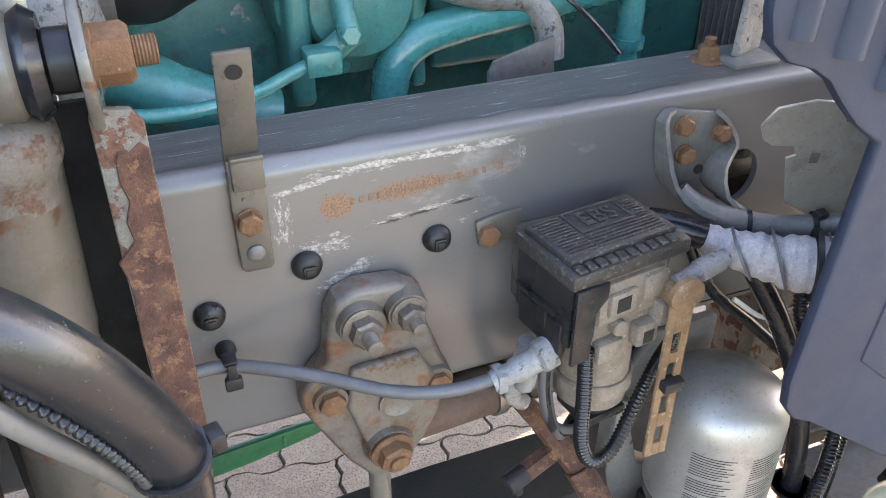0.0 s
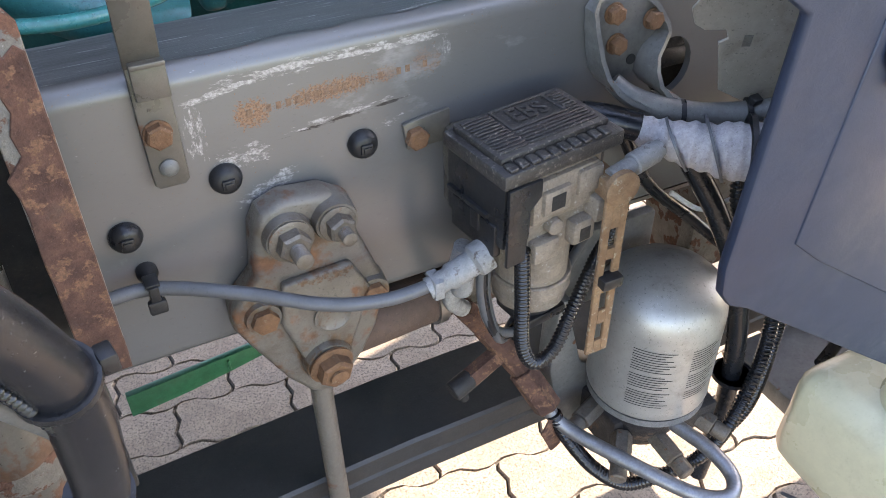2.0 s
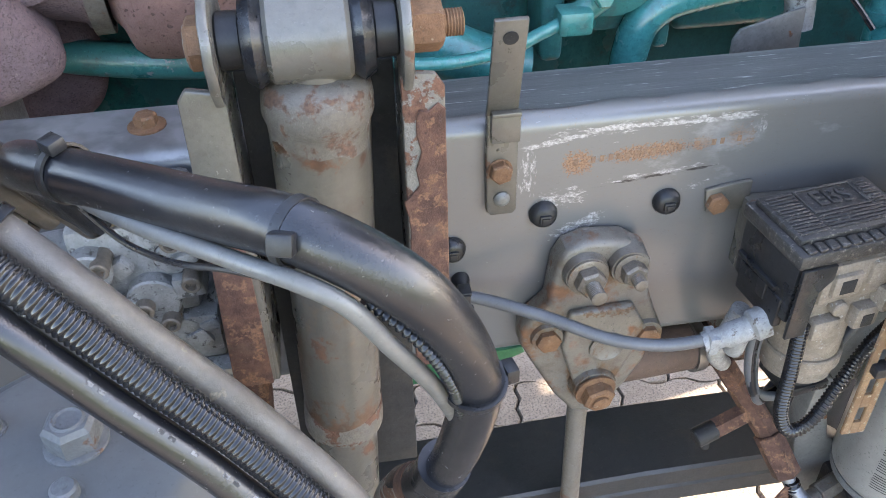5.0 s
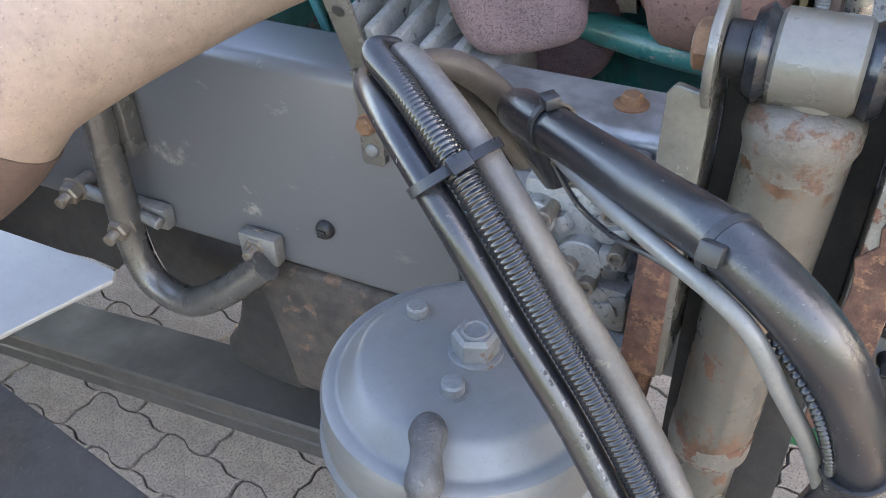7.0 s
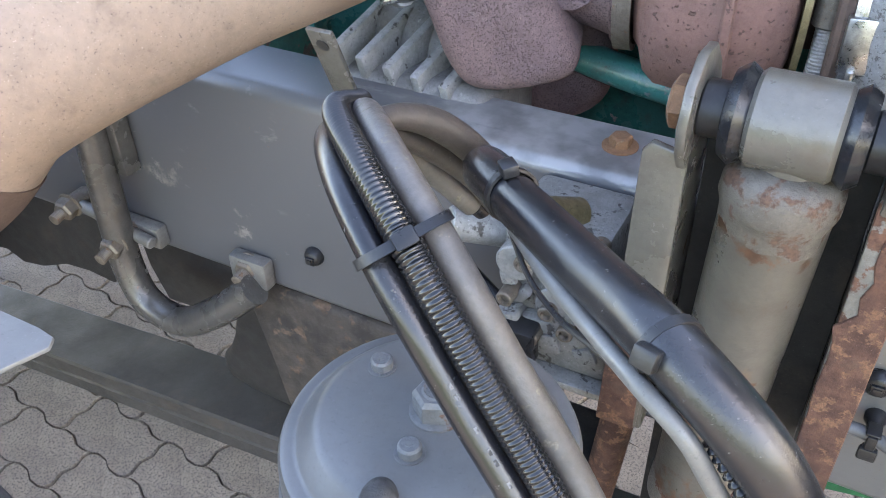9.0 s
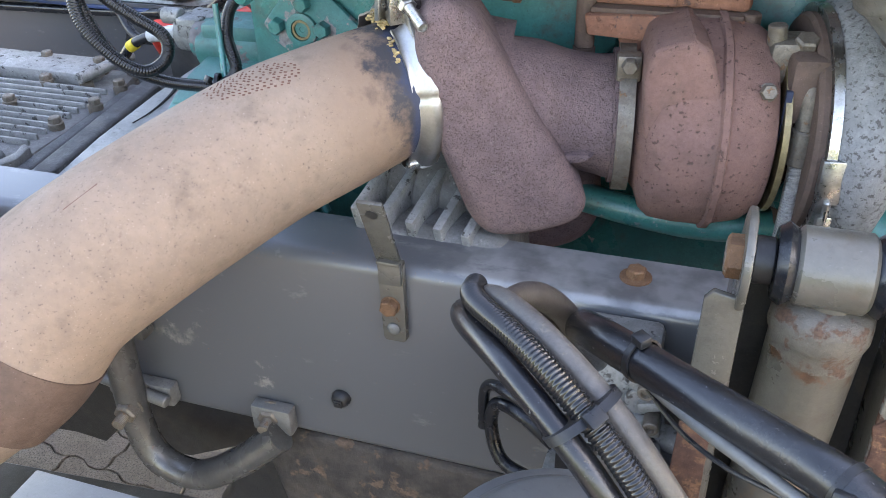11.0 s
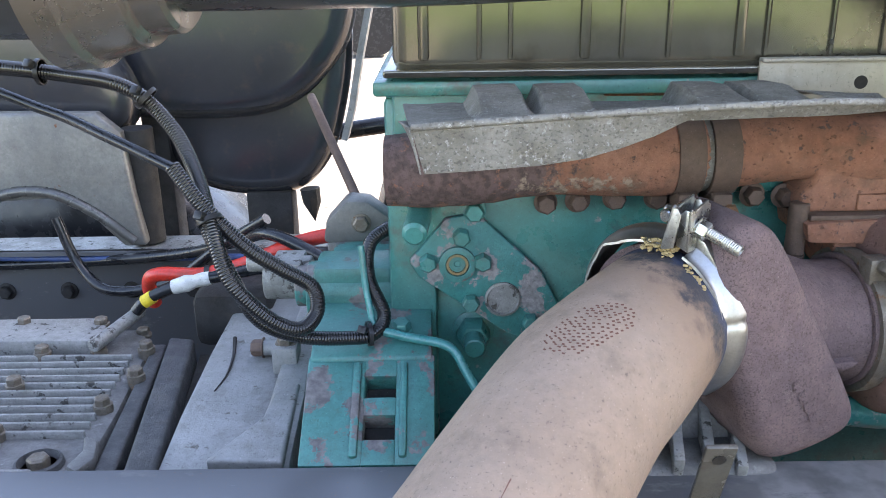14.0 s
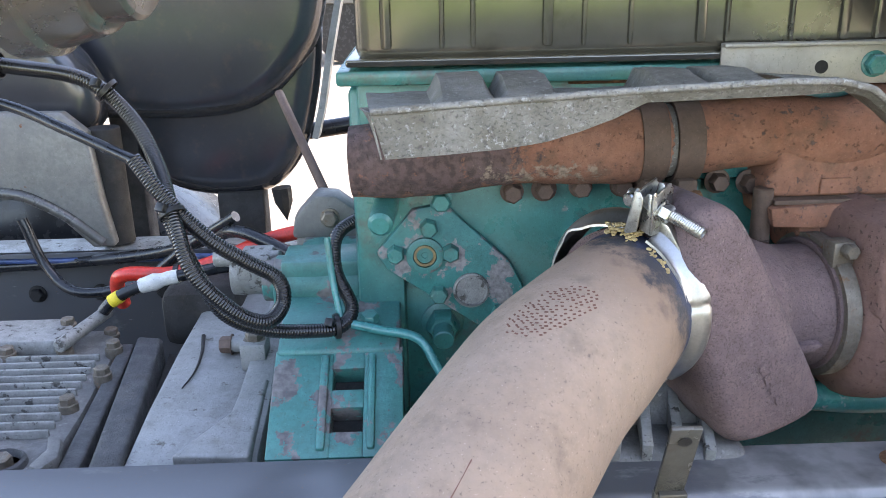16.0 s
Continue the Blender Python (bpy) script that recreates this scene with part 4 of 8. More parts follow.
part("link_rod", join(rod((0.094, -0.008, 0.62), (0.101, -0.012, 0.16), 0.0115), rod((0.101, -0.05, 0.16), (0.101, 0.03, 0.16), 0.022)), M_CASTPAINT, cast, "grey round link rod")
bar = thing("stabiliser_bar", (0.2, 0.04, 0.6), "grimy brown stabiliser bar held by a clamp", "stabiliser bar")
part("bar", rod((0.10, 0.03, 0.600), (0.36, 0.05, 0.598), 0.030), M_BROWN, bar)
part("clamp", ring_band((0.245, 0.041, 0.5995), (1, 0.075, 0), 0.030, 0.012, 0.004), M_CHROME, bar, "bright band clamp")
part("hanger", box(0.26, 0.33, 0.005, 0.08, 0.60, 0.663, 0.004), M_RUSTPAINT, bar)

# grey cable tied across the casting to the plug
gc = thing("sensor_cable", (0.05, -0.03, 0.78), "grey sensor cable tied to the rail and plugged in", "cable")
part("cable", tube([(-0.14, -0.03, 0.778), (-0.085, -0.028, 0.776), (-0.036, -0.026, 0.774), (0.03, -0.055, 0.765), (0.09, -0.085, 0.752), (0.14, -0.095, 0.745), (0.185, -0.097, 0.747)], 0.0062, 14), M_CABLE, gc)
part("plug", join(tube([(0.178, -0.096, 0.743), (0.205, -0.098, 0.752), (0.235, -0.098, 0.764)], lambda f: 0.010 + 0.002 * (f > 0.35) + 0.0035 * (f > 0.75), 16, 0.003),
                  rod((0.212, -0.098, 0.752), (0.214, -0.09, 0.722), 0.010), box(0.18, 0.19, -0.107, -0.086, 0.735, 0.755, 0.002)), M_PLUG, gc, "dusty grey branch connector")
tie(gc, (-0.036, -0.026, 0.774), (1, -0.2, -0.1), 0.0072, (0, -0.6, -1))
part("tie_block", join(box(-0.0435, -0.0285, -0.038, -0.031, 0.755, 0.768, 0.002), box(-0.040, -0.032, -0.0365, -0.033, 0.766, 0.782, 0.001), box(-0.042, -0.030, -0.034, -0.018, 0.780, 0.7835, 0.0012)), M_BLACK, gc, "black saddle of the tie")
part("tie_mount", lathe((-0.036, 0.0, 0.774), (0, -1, 0), [(0, 0.009), (0.006, 0.009), (0.010, 0.006), (0.019, 0.006), (0.019, 0)], 20), M_BLACK, gc)

# ---- brake modulator ----
ebs = thing("brake_modulator", (0.29, 0, 0.70), "dusty electronic brake modulator under a black ribbed cover", "brake valve")
EX0, EX1, EY0, EY1 = 0.228, 0.350, -0.116, -0.034
lid = part("lid", join(box(EX0 - 0.003, EX1 + 0.003, EY0 - 0.003, EY1 + 0.003, 0.845, 0.860, 0.003), box(EX0 + 0.004, EX1 - 0.003, EY0 + 0.012, EY1 - 0.002, 0.858, 0.866, 0.002)), M_LID, ebs, "black ribbed plastic lid")
for k in range(13):
    y = EY0 + 0.018 + 0.0045 * k
    for x0, x1 in ((0.008, 0.036), (0.038, 0.112)) if k < 5 else ((0.008, 0.036), (0.100, 0.112)):
        part("rib", box(EX0 + x0, EX0 + x1, y, y + 0.0022, 0.8655, 0.8675, 0.0004, 1), M_LID, lid)
for k in range(10):
    part("rib", box(EX0 + 0.004 + 0.011 * k, EX0 + 0.012 + 0.011 * k, EY0 - 0.001, EY0 + 0.011, 0.8595, 0.863, 0.001, 1), M_LID, lid)
for bx in ((EX0 + 0.038, EX0 + 0.097, EY0 + 0.041, EY0 + 0.0435), (EX0 + 0.038, EX0 + 0.097, EY1 - 0.008, EY1 - 0.0055), (EX0 + 0.038, EX0 + 0.0405, EY0 + 0.0437, EY1 - 0.0082), (EX0 + 0.0945, EX0 + 0.097, EY0 + 0.0437, EY1 - 0.0082)):
    part("rib", box(*bx, 0.8655, 0.8678, 0.0005, 1), M_LID, lid)
txt = bpy.data.curves.new("lid_lettering", "FONT")
txt.body = "EBS"
txt.size, txt.extrude, txt.bevel_depth = 0.030, 0.0009, 0.0003
txt.align_x, txt.align_y = "CENTER", "CENTER"
tob = new("lid_lettering", txt)
bpy.context.view_layer.update()
tme = bpy.data.meshes.new_from_object(tob.evaluated_get(bpy.context.evaluated_depsgraph_get()))
bpy.data.objects.remove(tob)
tbm = bmesh.new()
tbm.from_mesh(tme)
part("lid_lettering", move(tbm, Matrix.Translation((EX0 + 0.0675, EY0 + 0.0585, 0.8668)) @ Matrix.Diagonal((0.82, 1.0, 1, 1))), M_LID, lid, "raised letters EBS")
part("cover_side", box(EX0, EX0 + 0.030, EY0 + 0.001, EY1, 0.782, 0.847, 0.003), M_BLACK, ebs, "black plastic side cover")
part("cover_back", box(EX0 + 0.012, EX1, EY0 + 0.014, EY1 - 0.003, 0.80, 0.846, 0.003), M_BLACK, ebs)
part("cover_foot", box(EX0 - 0.0025, EX0 + 0.006, EY0 + 0.01, EY1 - 0.01, 0.77, 0.803, 0.002), M_BLACK, ebs)
part("latch", join(box(EX0 - 0.004, EX0 + 0.003, EY0 + 0.02, EY1 - 0.005, 0.806, 0.811, 0.001), box(EX0 - 0.0045, EX0 + 0.002, EY0 + 0.03, EY0 + 0.042, 0.788, 0.8065, 0.001)), M_BLACK, ebs)
part("cover_front", outline([(0, 0.0), (0.020, 0.0), (0.022, 0.050), (0.034, 0.062), (0.034, 0.078), (0.0, 0.078)], (EX0, EY0 - 0.002, 0.768), (1, 0, 0), (0, 0, 1), 0.004, 0.001), M_BLACK, ebs)
vbody = part("valve_body", box(0.252, 0.342, -0.108, -0.02, 0.745, 0.842, 0.006), M_DUSTALU, ebs, "dust-caked cast valve body")
part("valve_face", box(0.262, 0.335, -0.113, -0.10, 0.79, 0.835, 0.004), M_DUSTALU, vbody)
part("valve_barrel", join(rod((0.30, -0.07, 0.672), (0.30, -0.07, 0.75), 0.036, seg=28), rod((0.30, -0.07, 0.688), (0.30, -0.07, 0.705), 0.040, seg=28)), M_DUSTALU, vbody)
for bx in ((0.27, 0.30, -0.118, -0.10, 0.80, 0.825), (0.305, 0.33, -0.120, -0.10, 0.755, 0.78), (0.325, 0.345, -0.125, -0.09, 0.775, 0.80), (0.262, 0.29, -0.119, -0.10, 0.752, 0.774), (0.308, 0.336, -0.117, -0.10, 0.806, 0.832)):
    part("boss", box(*bx, 0.003), M_DUSTALU, vbody)
part("boss", rod((0.285, -0.108, 0.785), (0.285, -0.119, 0.785), 0.008), M_DUSTALU, vbody)
part("boss", rod((0.34, -0.08, 0.80), (0.362, -0.08, 0.80), 0.013), M_DUSTALU, vbody)
part("recess", box(0.277, 0.292, -0.1185, -0.1175, 0.805, 0.82, 0.0003), M_DARK, vbody)
part("recess", box(0.312, 0.324, -0.1205, -0.1195, 0.758, 0.772, 0.0003), M_DARK, vbody)
part("lower_cap", join(rod((0.300, -0.07, 0.655), (0.300, -0.07, 0.673), 0.028, seg=26), box(0.275, 0.325, -0.10, -0.05, 0.650, 0.662, 0.003)), M_BLACK, ebs)
part("mount_plate", join(outline([(0, 0), (0.022, 0.004), (0.046, 0.006), (0.046, -0.026), (0.004, -0.026)], (0.200, -0.0005, 0.851), (1, 0, 0), (0, 0, 1), 0.005), box(0.24, 0.33, -0.035, -0.0005, 0.76, 0.84, 0.003)), M_OLIVE, ebs)
part("bolt", hexhead((0.212, -0.0055, 0.837), (0, -1, 0), 0.019, 0.008, 0.0, 0, 0.2), M_RUSTBOLT, ebs)
part("side_port", join(rod((0.345, -0.115, 0.818), (0.405, -0.105, 0.826), 0.0085), rod((0.37, -0.111, 0.8215), (0.398, -0.106, 0.825), 0.0105)), M_PLUG, ebs, "grey push-in air fitting")

turned = Matrix.Translation((0.29, -0.07, 0)) @ Matrix.Rotation(radians(8), 4, "Z") @ Matrix.Translation((-0.29, 0.07, 0))
for child in ebs.children_recursive:
    if child.name.split(".")[0] in ("lid", "rib", "lid_lettering", "cover_side", "cover_back", "cover_foot", "cover_front", "latch", "valve_body", "valve_face", "valve_barrel", "boss", "recess", "lower_cap"):
        child.data.transform(turned)

# perforated strip
ps = thing("perforated_strip", (0.343, -0.13, 0.625), "rusty perforated steel strip beside the modulator", "bracket")
SX, SW = 0.3425, 0.0125
slots = [0.650, 0.690, 0.730, 0.765]


def slotted(x, w, y, z0, z1, slots, sw, sh):
    """A strip with open slots, of bars and bridges."""
    cuts = [z0] + [v for c in slots for v in (c - sh, c + sh)] + [z1]
    out = [box(x - w, x - sw, y, y + 0.004, z0, z1, 0.0008, 1), box(x + sw, x + w, y, y + 0.004, z0, z1, 0.0008, 1)]
    for k in range(0, len(cuts), 2):
        out.append(box(x - sw - 0.0004, x + sw + 0.0004, y, y + 0.004, cuts[k], cuts[k + 1], 0.0006, 1))
    return join(*out)


part("strip", slotted(SX, SW, -0.133, 0.622, 0.815, slots, 0.0042, 0.011), M_STRIPRUST, ps)
part("head", join(lathe((SX + 0.002, -0.129, 0.818), (0, -1, 0), [(0, 0.017), (0.006, 0.017), (0.008, 0.014), (0.008, 0)], 22), box(SX - 0.006, SX + 0.012, -0.129, -0.09, 0.80, 0.82, 0.002)), M_STRIPRUST, ps)
part("clip", box(SX - 0.010, SX + 0.012, -0.143, -0.128, 0.712, 0.724, 0.002), M_BLACK, ps)

# ---- corrugated conduits and air lines under the modulator ----
cd = thing("corrugated_conduit", (0.27, -0.11, 0.62), "looped black corrugated conduit under the brake modulator", "conduit")
part("sleeve", tube([(0.258, -0.118, 0.772), (0.260, -0.12, 0.72), (0.262, -0.122, 0.66), (0.275, -0.125, 0.632), (0.298, -0.122, 0.636), (0.325, -0.11, 0.668), (0.36, -0.09, 0.70), (0.375, -0.10, 0.76), (0.37, -0.09, 0.80)], 0.0075, 16, 0.002, 0.0014, 0.0042), M_SLEEVE, cd, sharp=180)
cd2 = thing("air_lines", (0.25, -0.08, 0.66), "bundle of grey and black air lines looping below the valve", "air line")
for k, (r, off) in enumerate(((0.005, 0), (0.0055, 0.012), (0.005, 0.022))):
    part("line", tube([(0.243 + off * 0.3, -0.075, 0.76), (0.238 + off * 0.2, -0.085, 0.70), (0.252 + off * 0.2, -0.09, 0.655 - off * 0.6), (0.29, -0.085 + off, 0.64 - off * 0.4), (0.33, -0.07 + off, 0.664 - off * 0.3), (0.385, -0.045, 0.70)], r, 12), M_CABLE if k != 1 else M_RUBBER, cd2)
br = thing("brake_pipe", (0.31, -0.05, 0.5), "rusty brake pipe tee with steel pipe and fittings", "pipe")
part("braided_hose", tube([(0.232, -0.06, 0.745), (0.228, -0.05, 0.70), (0.235, -0.03, 0.652), (0.262, -0.012, 0.612)], 0.0095, 16, 0.002, 0.0008, 0.003), M_BRAID, br, "braided hose")
part("tee", join(rod((0.255, -0.015, 0.622), (0.285, -0.008, 0.572), 0.013, seg=6), rod((0.285, -0.008, 0.575), (0.322, -0.05, 0.515), 0.014, seg=8), rod((0.30, -0.025, 0.545), (0.255, -0.03, 0.525), 0.013, seg=6), rod((0.315, -0.045, 0.525), (0.335, -0.075, 0.482), 0.017, seg=6)), M_RUST, br)
part("cap", join(rod((0.258, -0.03, 0.527), (0.232, -0.035, 0.520), 0.012, seg=12), rod((0.245, -0.03, 0.523), (0.25, -0.03, 0.495), 0.006)), M_DARK, br)
part("steel_pipe", tube([(0.330, -0.068, 0.488), (0.348, -0.095, 0.462), (0.385, -0.16, 0.455), (0.425, -0.225, 0.452), (0.452, -0.248, 0.457), (0.470, -0.235, 0.462), (0.468, -0.20, 0.470), (0.455, -0.15, 0.47)], 0.0085, 14), M_DULLPIPE, br, "plain steel pipe with a tight bend")
part("flag", outline([(0, 0), (0.018, 0.004), (0.02, -0.05), (0.008, -0.058), (-0.008, -0.02)], (0.328, -0.085, 0.475), (1, 0, 0), (0, 0, 1), 0.003), M_RUST, br)

# ---- air dryer canister ----
can = thing("air_dryer", (0.46, -0.09, 0.40), "silver air dryer canister with printed label", "air dryer")
CX, CY, CR = 0.460, -0.089, 0.070
dryer_can = part("canister", lathe((CX, CY, 0.486), (0, 0, 1), [(0, 0), (0, CR * 0.90), (0.003, CR * 0.985), (0.008, CR * 1.005), (0.012, CR), (0.122, CR), (0.136, CR * 0.975), (0.148, CR * 0.90), (0.157, CR * 0.77), (0.164, CR * 0.55), (0.168, CR * 0.28), (0.169, 0)], 56), M_CANISTER, can)
for side, a0, a1, n in ((0, -150, -112, 22), (1, -98, -66, 19)):
    for k in range(n):
        z = 0.594 - k * 0.0036 - (0.004 if k > 8 else 0) - (0.003 if k > 14 else 0)
        long = 1 - 0.25 * ((k * 7 + side * 3) % 5) / 4
        bm = bmesh.new()
        m = 10
        row = []
        for i in range(m + 1):
            a = radians(a0 + (a1 - a0) * long * i / m)
            row.append([bm.verts.new((CX + (CR + 0.0004) * math.cos(a), CY + (CR + 0.0004) * math.sin(a), z + d)) for d in (0, 0.0011)])
        for p, q in zip(row, row[1:]):
            bm.faces.new((p[0], q[0], q[1], p[1]))
        part("print_line", bm, M_INK, dryer_can)
part("base_plate", lathe((CX, CY, 0.474), (0, 0, 1), [(0, 0), (0, CR * 0.94), (0.004, CR * 0.99), (0.0115, CR * 0.97), (0.0115, 0)], 48), M_ALUDARK, can, "grey crimped base plate")
part("valve_base", join(lathe((CX, CY, 0.405), (0, 0, 1), [(0, 0), (0, 0.036), (0.02, 0.044), (0.05, 0.050), (0.0685, 0.052), (0.0685, 0)], 30), box(CX - 0.055, CX + 0.060, CY - 0.022, CY + 0.05, 0.392, 0.452, 0.006), box(CX + 0.02, CX + 0.075, CY - 0.05, CY + 0.01, 0.42, 0.455, 0.005)), M_GRIMECAST, can, "grimy cast valve base")
part("arm", outline([(-0.085, 0.40), (-0.055, 0.385), (-0.030, 0.43), (-0.030, 0.475), (-0.062, 0.50), (-0.078, 0.56), (-0.080, 0.60), (-0.10, 0.61), (-0.105, 0.50)], (CX, CY + 0.045, 0), (1, 0, 0), (0, 0, 1), -0.03, 0.004), M_PAINT, can, "grey cast mounting arm")
part("bracket", box(CX - 0.12, CX + 0.04, CY + 0.074, -0.0005, 0.56, 0.667, 0.004), M_PAINT, can)
for p, q in (((CX - 0.045, -0.115, 0.435), (CX - 0.070, -0.145, 0.428)), ((CX - 0.005, -0.125, 0.425), (CX - 0.002, -0.165, 0.418)), ((CX + 0.045, -0.115, 0.435), (CX + 0.062, -0.150, 0.428)), ((CX - 0.045, -0.07, 0.45), (CX - 0.085, -0.085, 0.448))):
    part("port", join(rod(p, q, 0.013, seg=6), rod(q, Vector(q) * 1.5 - Vector(p) * 0.5, 0.010)), M_DULLBOLT, can, "dull brass-grey pipe union")

# ---- bracket arm, cut plate and taped hose ----
arm = thing("mirror_arm_bracket", (0.43, 0, 0.84), "grey formed bracket with three rusty bolts and a curved arm", "bracket")
part("plate", outline([(0.383, 0.921), (0.388, 0.929), (0.401, 0.930), (0.448, 0.920), (0.458, 0.912), (0.470, 0.892), (0.467, 0.885), (0.452, 0.872), (0.446, 0.862), (0.444, 0.846), (0.43, 0.838), (0.405, 0.845), (0.392, 0.862)], (0, -0.0005, 0), (1, 0, 0), (0, 0, 1), 0.006, 0.002), M_PAINT, arm)
part("left_flange", wall_strip([(0.401, 0.930), (0.390, 0.930), (0.384, 0.922), (0.385, 0.905), (0.389, 0.880), (0.394, 0.863), (0.402, 0.850), (0.414, 0.840), (0.430, 0.832), (0.45, 0.826)], -0.004, [-0.008, -0.014, -0.019, -0.024, -0.030, -0.036, -0.043, -0.050, -0.056, -0.062], 0.0045), M_PAINT, arm)
part("right_flange", wall_strip([(0.450, 0.920), (0.459, 0.912), (0.469, 0.895), (0.470, 0.887), (0.462, 0.879), (0.452, 0.871), (0.447, 0.860), (0.447, 0.848), (0.454, 0.838), (0.468, 0.831)], -0.004, [-0.008, -0.013, -0.018, -0.021, -0.026, -0.032, -0.040, -0.048, -0.056, -0.062], 0.0045), M_PAINT, arm)
part("arm", tube([(0.408, -0.022, 0.852), (0.420, -0.034, 0.840), (0.445, -0.052, 0.828), (0.485, -0.075, 0.822), (0.525, -0.10, 0.828), (0.58, -0.135, 0.845), (0.66, -0.18, 0.87)], lambda f: 0.009 + 0.0035 * min(1, f * 6), 16), M_PAINT, arm)
for x, z in ((0.411, 0.913), (0.456, 0.899), (0.417, 0.882)):
    part("bolt", hexhead((x, -0.0085, z), (0, -1, 0), 0.016, 0.008, 0.0105, 0, x * 9), M_RUSTBOLT, arm, "rusty flange bolt")
part("dark_hole", lathe((0.437, -0.0088, 0.862), (0, -1, 0), [(0, 0.0052), (0.001, 0.0052), (0.001, 0)], 18), M_DARK, arm)
tie(arm, (0.463, -0.062, 0.823), (1, -0.58, 0), 0.0125, (0, -0.6, -0.8))
tie(arm, (0.515, -0.094, 0.826), (1, -0.58, 0.1), 0.0135, (0, -0.3, 1))

rh = thing("rail_hoses", (0.49, 0.05, 0.80), "dark air hoses running inside the rail", "hose")
for y, z, d in ((0.030, 0.822, 0.01), (0.040, 0.846, -0.012), (0.055, 0.866, 0.006)):
    part("hose", tube([(0.40, y + 0.03, z - d), (0.45, y, z), (0.50, y - 0.006, z + d), (0.56, y + 0.01, z), (0.62, y + 0.03, z - d)], 0.0095, 16), M_DARK, rh)
# Added dark sheet in place of the shade inside the rail's hole.
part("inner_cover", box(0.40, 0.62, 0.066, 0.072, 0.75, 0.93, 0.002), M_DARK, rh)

disc = thing("cut_plate", (0.50, -0.09, 0.83), "flat bare steel plate with notched round edge", "plate")
O, U, V = Vector((0.5, -0.092, 0.90)), Vector((0.93, -0.34, -0.05)), Vector((-0.12, -0.22, 0.97))
part("plate", outline([(-0.062, 0.036), (-0.052, 0.056), (-0.02, 0.066), (0.010, 0.064), (0.04, 0.052), (0.13, 0.03), (0.16, -0.08), (0.02, -0.075), (-0.016, -0.056), (-0.030, 0.0), (-0.022, 0.004), (-0.026, 0.014), (-0.046, 0.014), (-0.056, 0.020)], O, U, V, -0.003, 0.0006, 1), M_PLATE, disc)
part("slot", outline([(0.012, 0.050), (0.032, 0.054), (0.032, 0.048), (0.012, 0.045)], O + U.cross(V).normalized() * 0.0008, U, V, -0.001, 0), M_DARK, disc)
part("mark", outline([(-0.008, 0.008), (0.0, 0.008), (0.0, -0.004), (-0.008, -0.004)], O + U.cross(V).normalized() * 0.0006, U, V, -0.0008, 0), M_PAINT, disc)

tape = thing("taped_hose", (0.47, -0.12, 0.82), "thick hose wrapped in grimy white cloth tape", "hose")
part("wrapping", tube([(0.405, -0.062, 0.826), (0.425, -0.08, 0.818), (0.46, -0.11, 0.812), (0.50, -0.14, 0.812), (0.55, -0.17, 0.82), (0.62, -0.20, 0.83)], lambda f: 0.013 + 0.018 * min(1, f * 2.2), 24, 0.003, 0.002, 0.014, wob=0.10), M_TAPE, tape)
part("hose_end", tube([(0.35, -0.02, 0.83), (0.38, -0.045, 0.832), (0.41, -0.066, 0.825)], 0.014, 16), M_RUBBER, tape)
tie(tape, (0.487, -0.131, 0.812), (0.8, -0.58, 0.05), 0.0335, (-0.2, -0.6, -0.7))
for x, y, r, tilt in ((0.437, -0.091, 0.0262, 0.5), (0.462, -0.112, 0.0315, 0.35), (0.508, -0.145, 0.0338, 0.55), (0.530, -0.158, 0.0338, 0.15), (0.548, -0.168, 0.0338, 0.6)):
    part("tape_gap", ring_band((x, y, 0.8125), (0.8, -0.5, tilt), r, 0.0026, 0.0010, 28), M_CABLE, tape, "dark gap between turns of tape")

hb = thing("hose_bundle", (0.6, -0.05, 0.5), "dark hoses and corrugated lines hanging behind the panel", "hoses")
part("hose", tube([(0.46, -0.05, 0.815), (0.49, -0.06, 0.76), (0.52, -0.08, 0.70), (0.55, -0.10, 0.62), (0.57, -0.11, 0.52), (0.575, -0.115, 0.40), (0.57, -0.11, 0.26)], 0.012, 14), M_RUBBER, hb)
part("conduit", tube([(0.52, -0.04, 0.80), (0.555, -0.06, 0.77), (0.55, -0.08, 0.70), (0.565, -0.11, 0.64), (0.60, -0.12, 0.58), (0.585, -0.14, 0.50), (0.545, -0.155, 0.43), (0.530, -0.150, 0.385), (0.505, -0.140, 0.352), (0.430, -0.130, 0.348), (0.385, -0.115, 0.385), (0.352, -0.095, 0.440), (0.338, -0.082, 0.478)], 0.009, 12, 0.002, 0.0016, 0.005), M_SLEEVE, hb)
part("conduit", tube([(0.56, -0.03, 0.74), (0.60, -0.07, 0.66), (0.625, -0.11, 0.58), (0.61, -0.13, 0.50), (0.60, -0.13, 0.40), (0.56, -0.12, 0.33)], 0.008, 12, 0.002, 0.0014, 0.005), M_SLEEVE, hb)
part("hose", tube([(0.43, -0.01, 0.80), (0.47, -0.02, 0.72), (0.53, -0.03, 0.66), (0.60, -0.06, 0.60), (0.70, -0.06, 0.58)], 0.007, 12), M_RUBBER, hb)
part("white_wire", tube([(0.50, -0.03, 0.70), (0.53, -0.05, 0.68), (0.56, -0.06, 0.69)], 0.003, 8), M_WHITEINK, hb)
tie(hb, (0.575, -0.115, 0.46), (0, 0, 1), 0.024, (1, -0.3, 0))
part("rear_block", box(0.60, 0.72, 0.02, 0.12, 0.50, 0.76, 0.01), M_RUSTPAINT, hb, "rusty grey bracket behind the hoses")

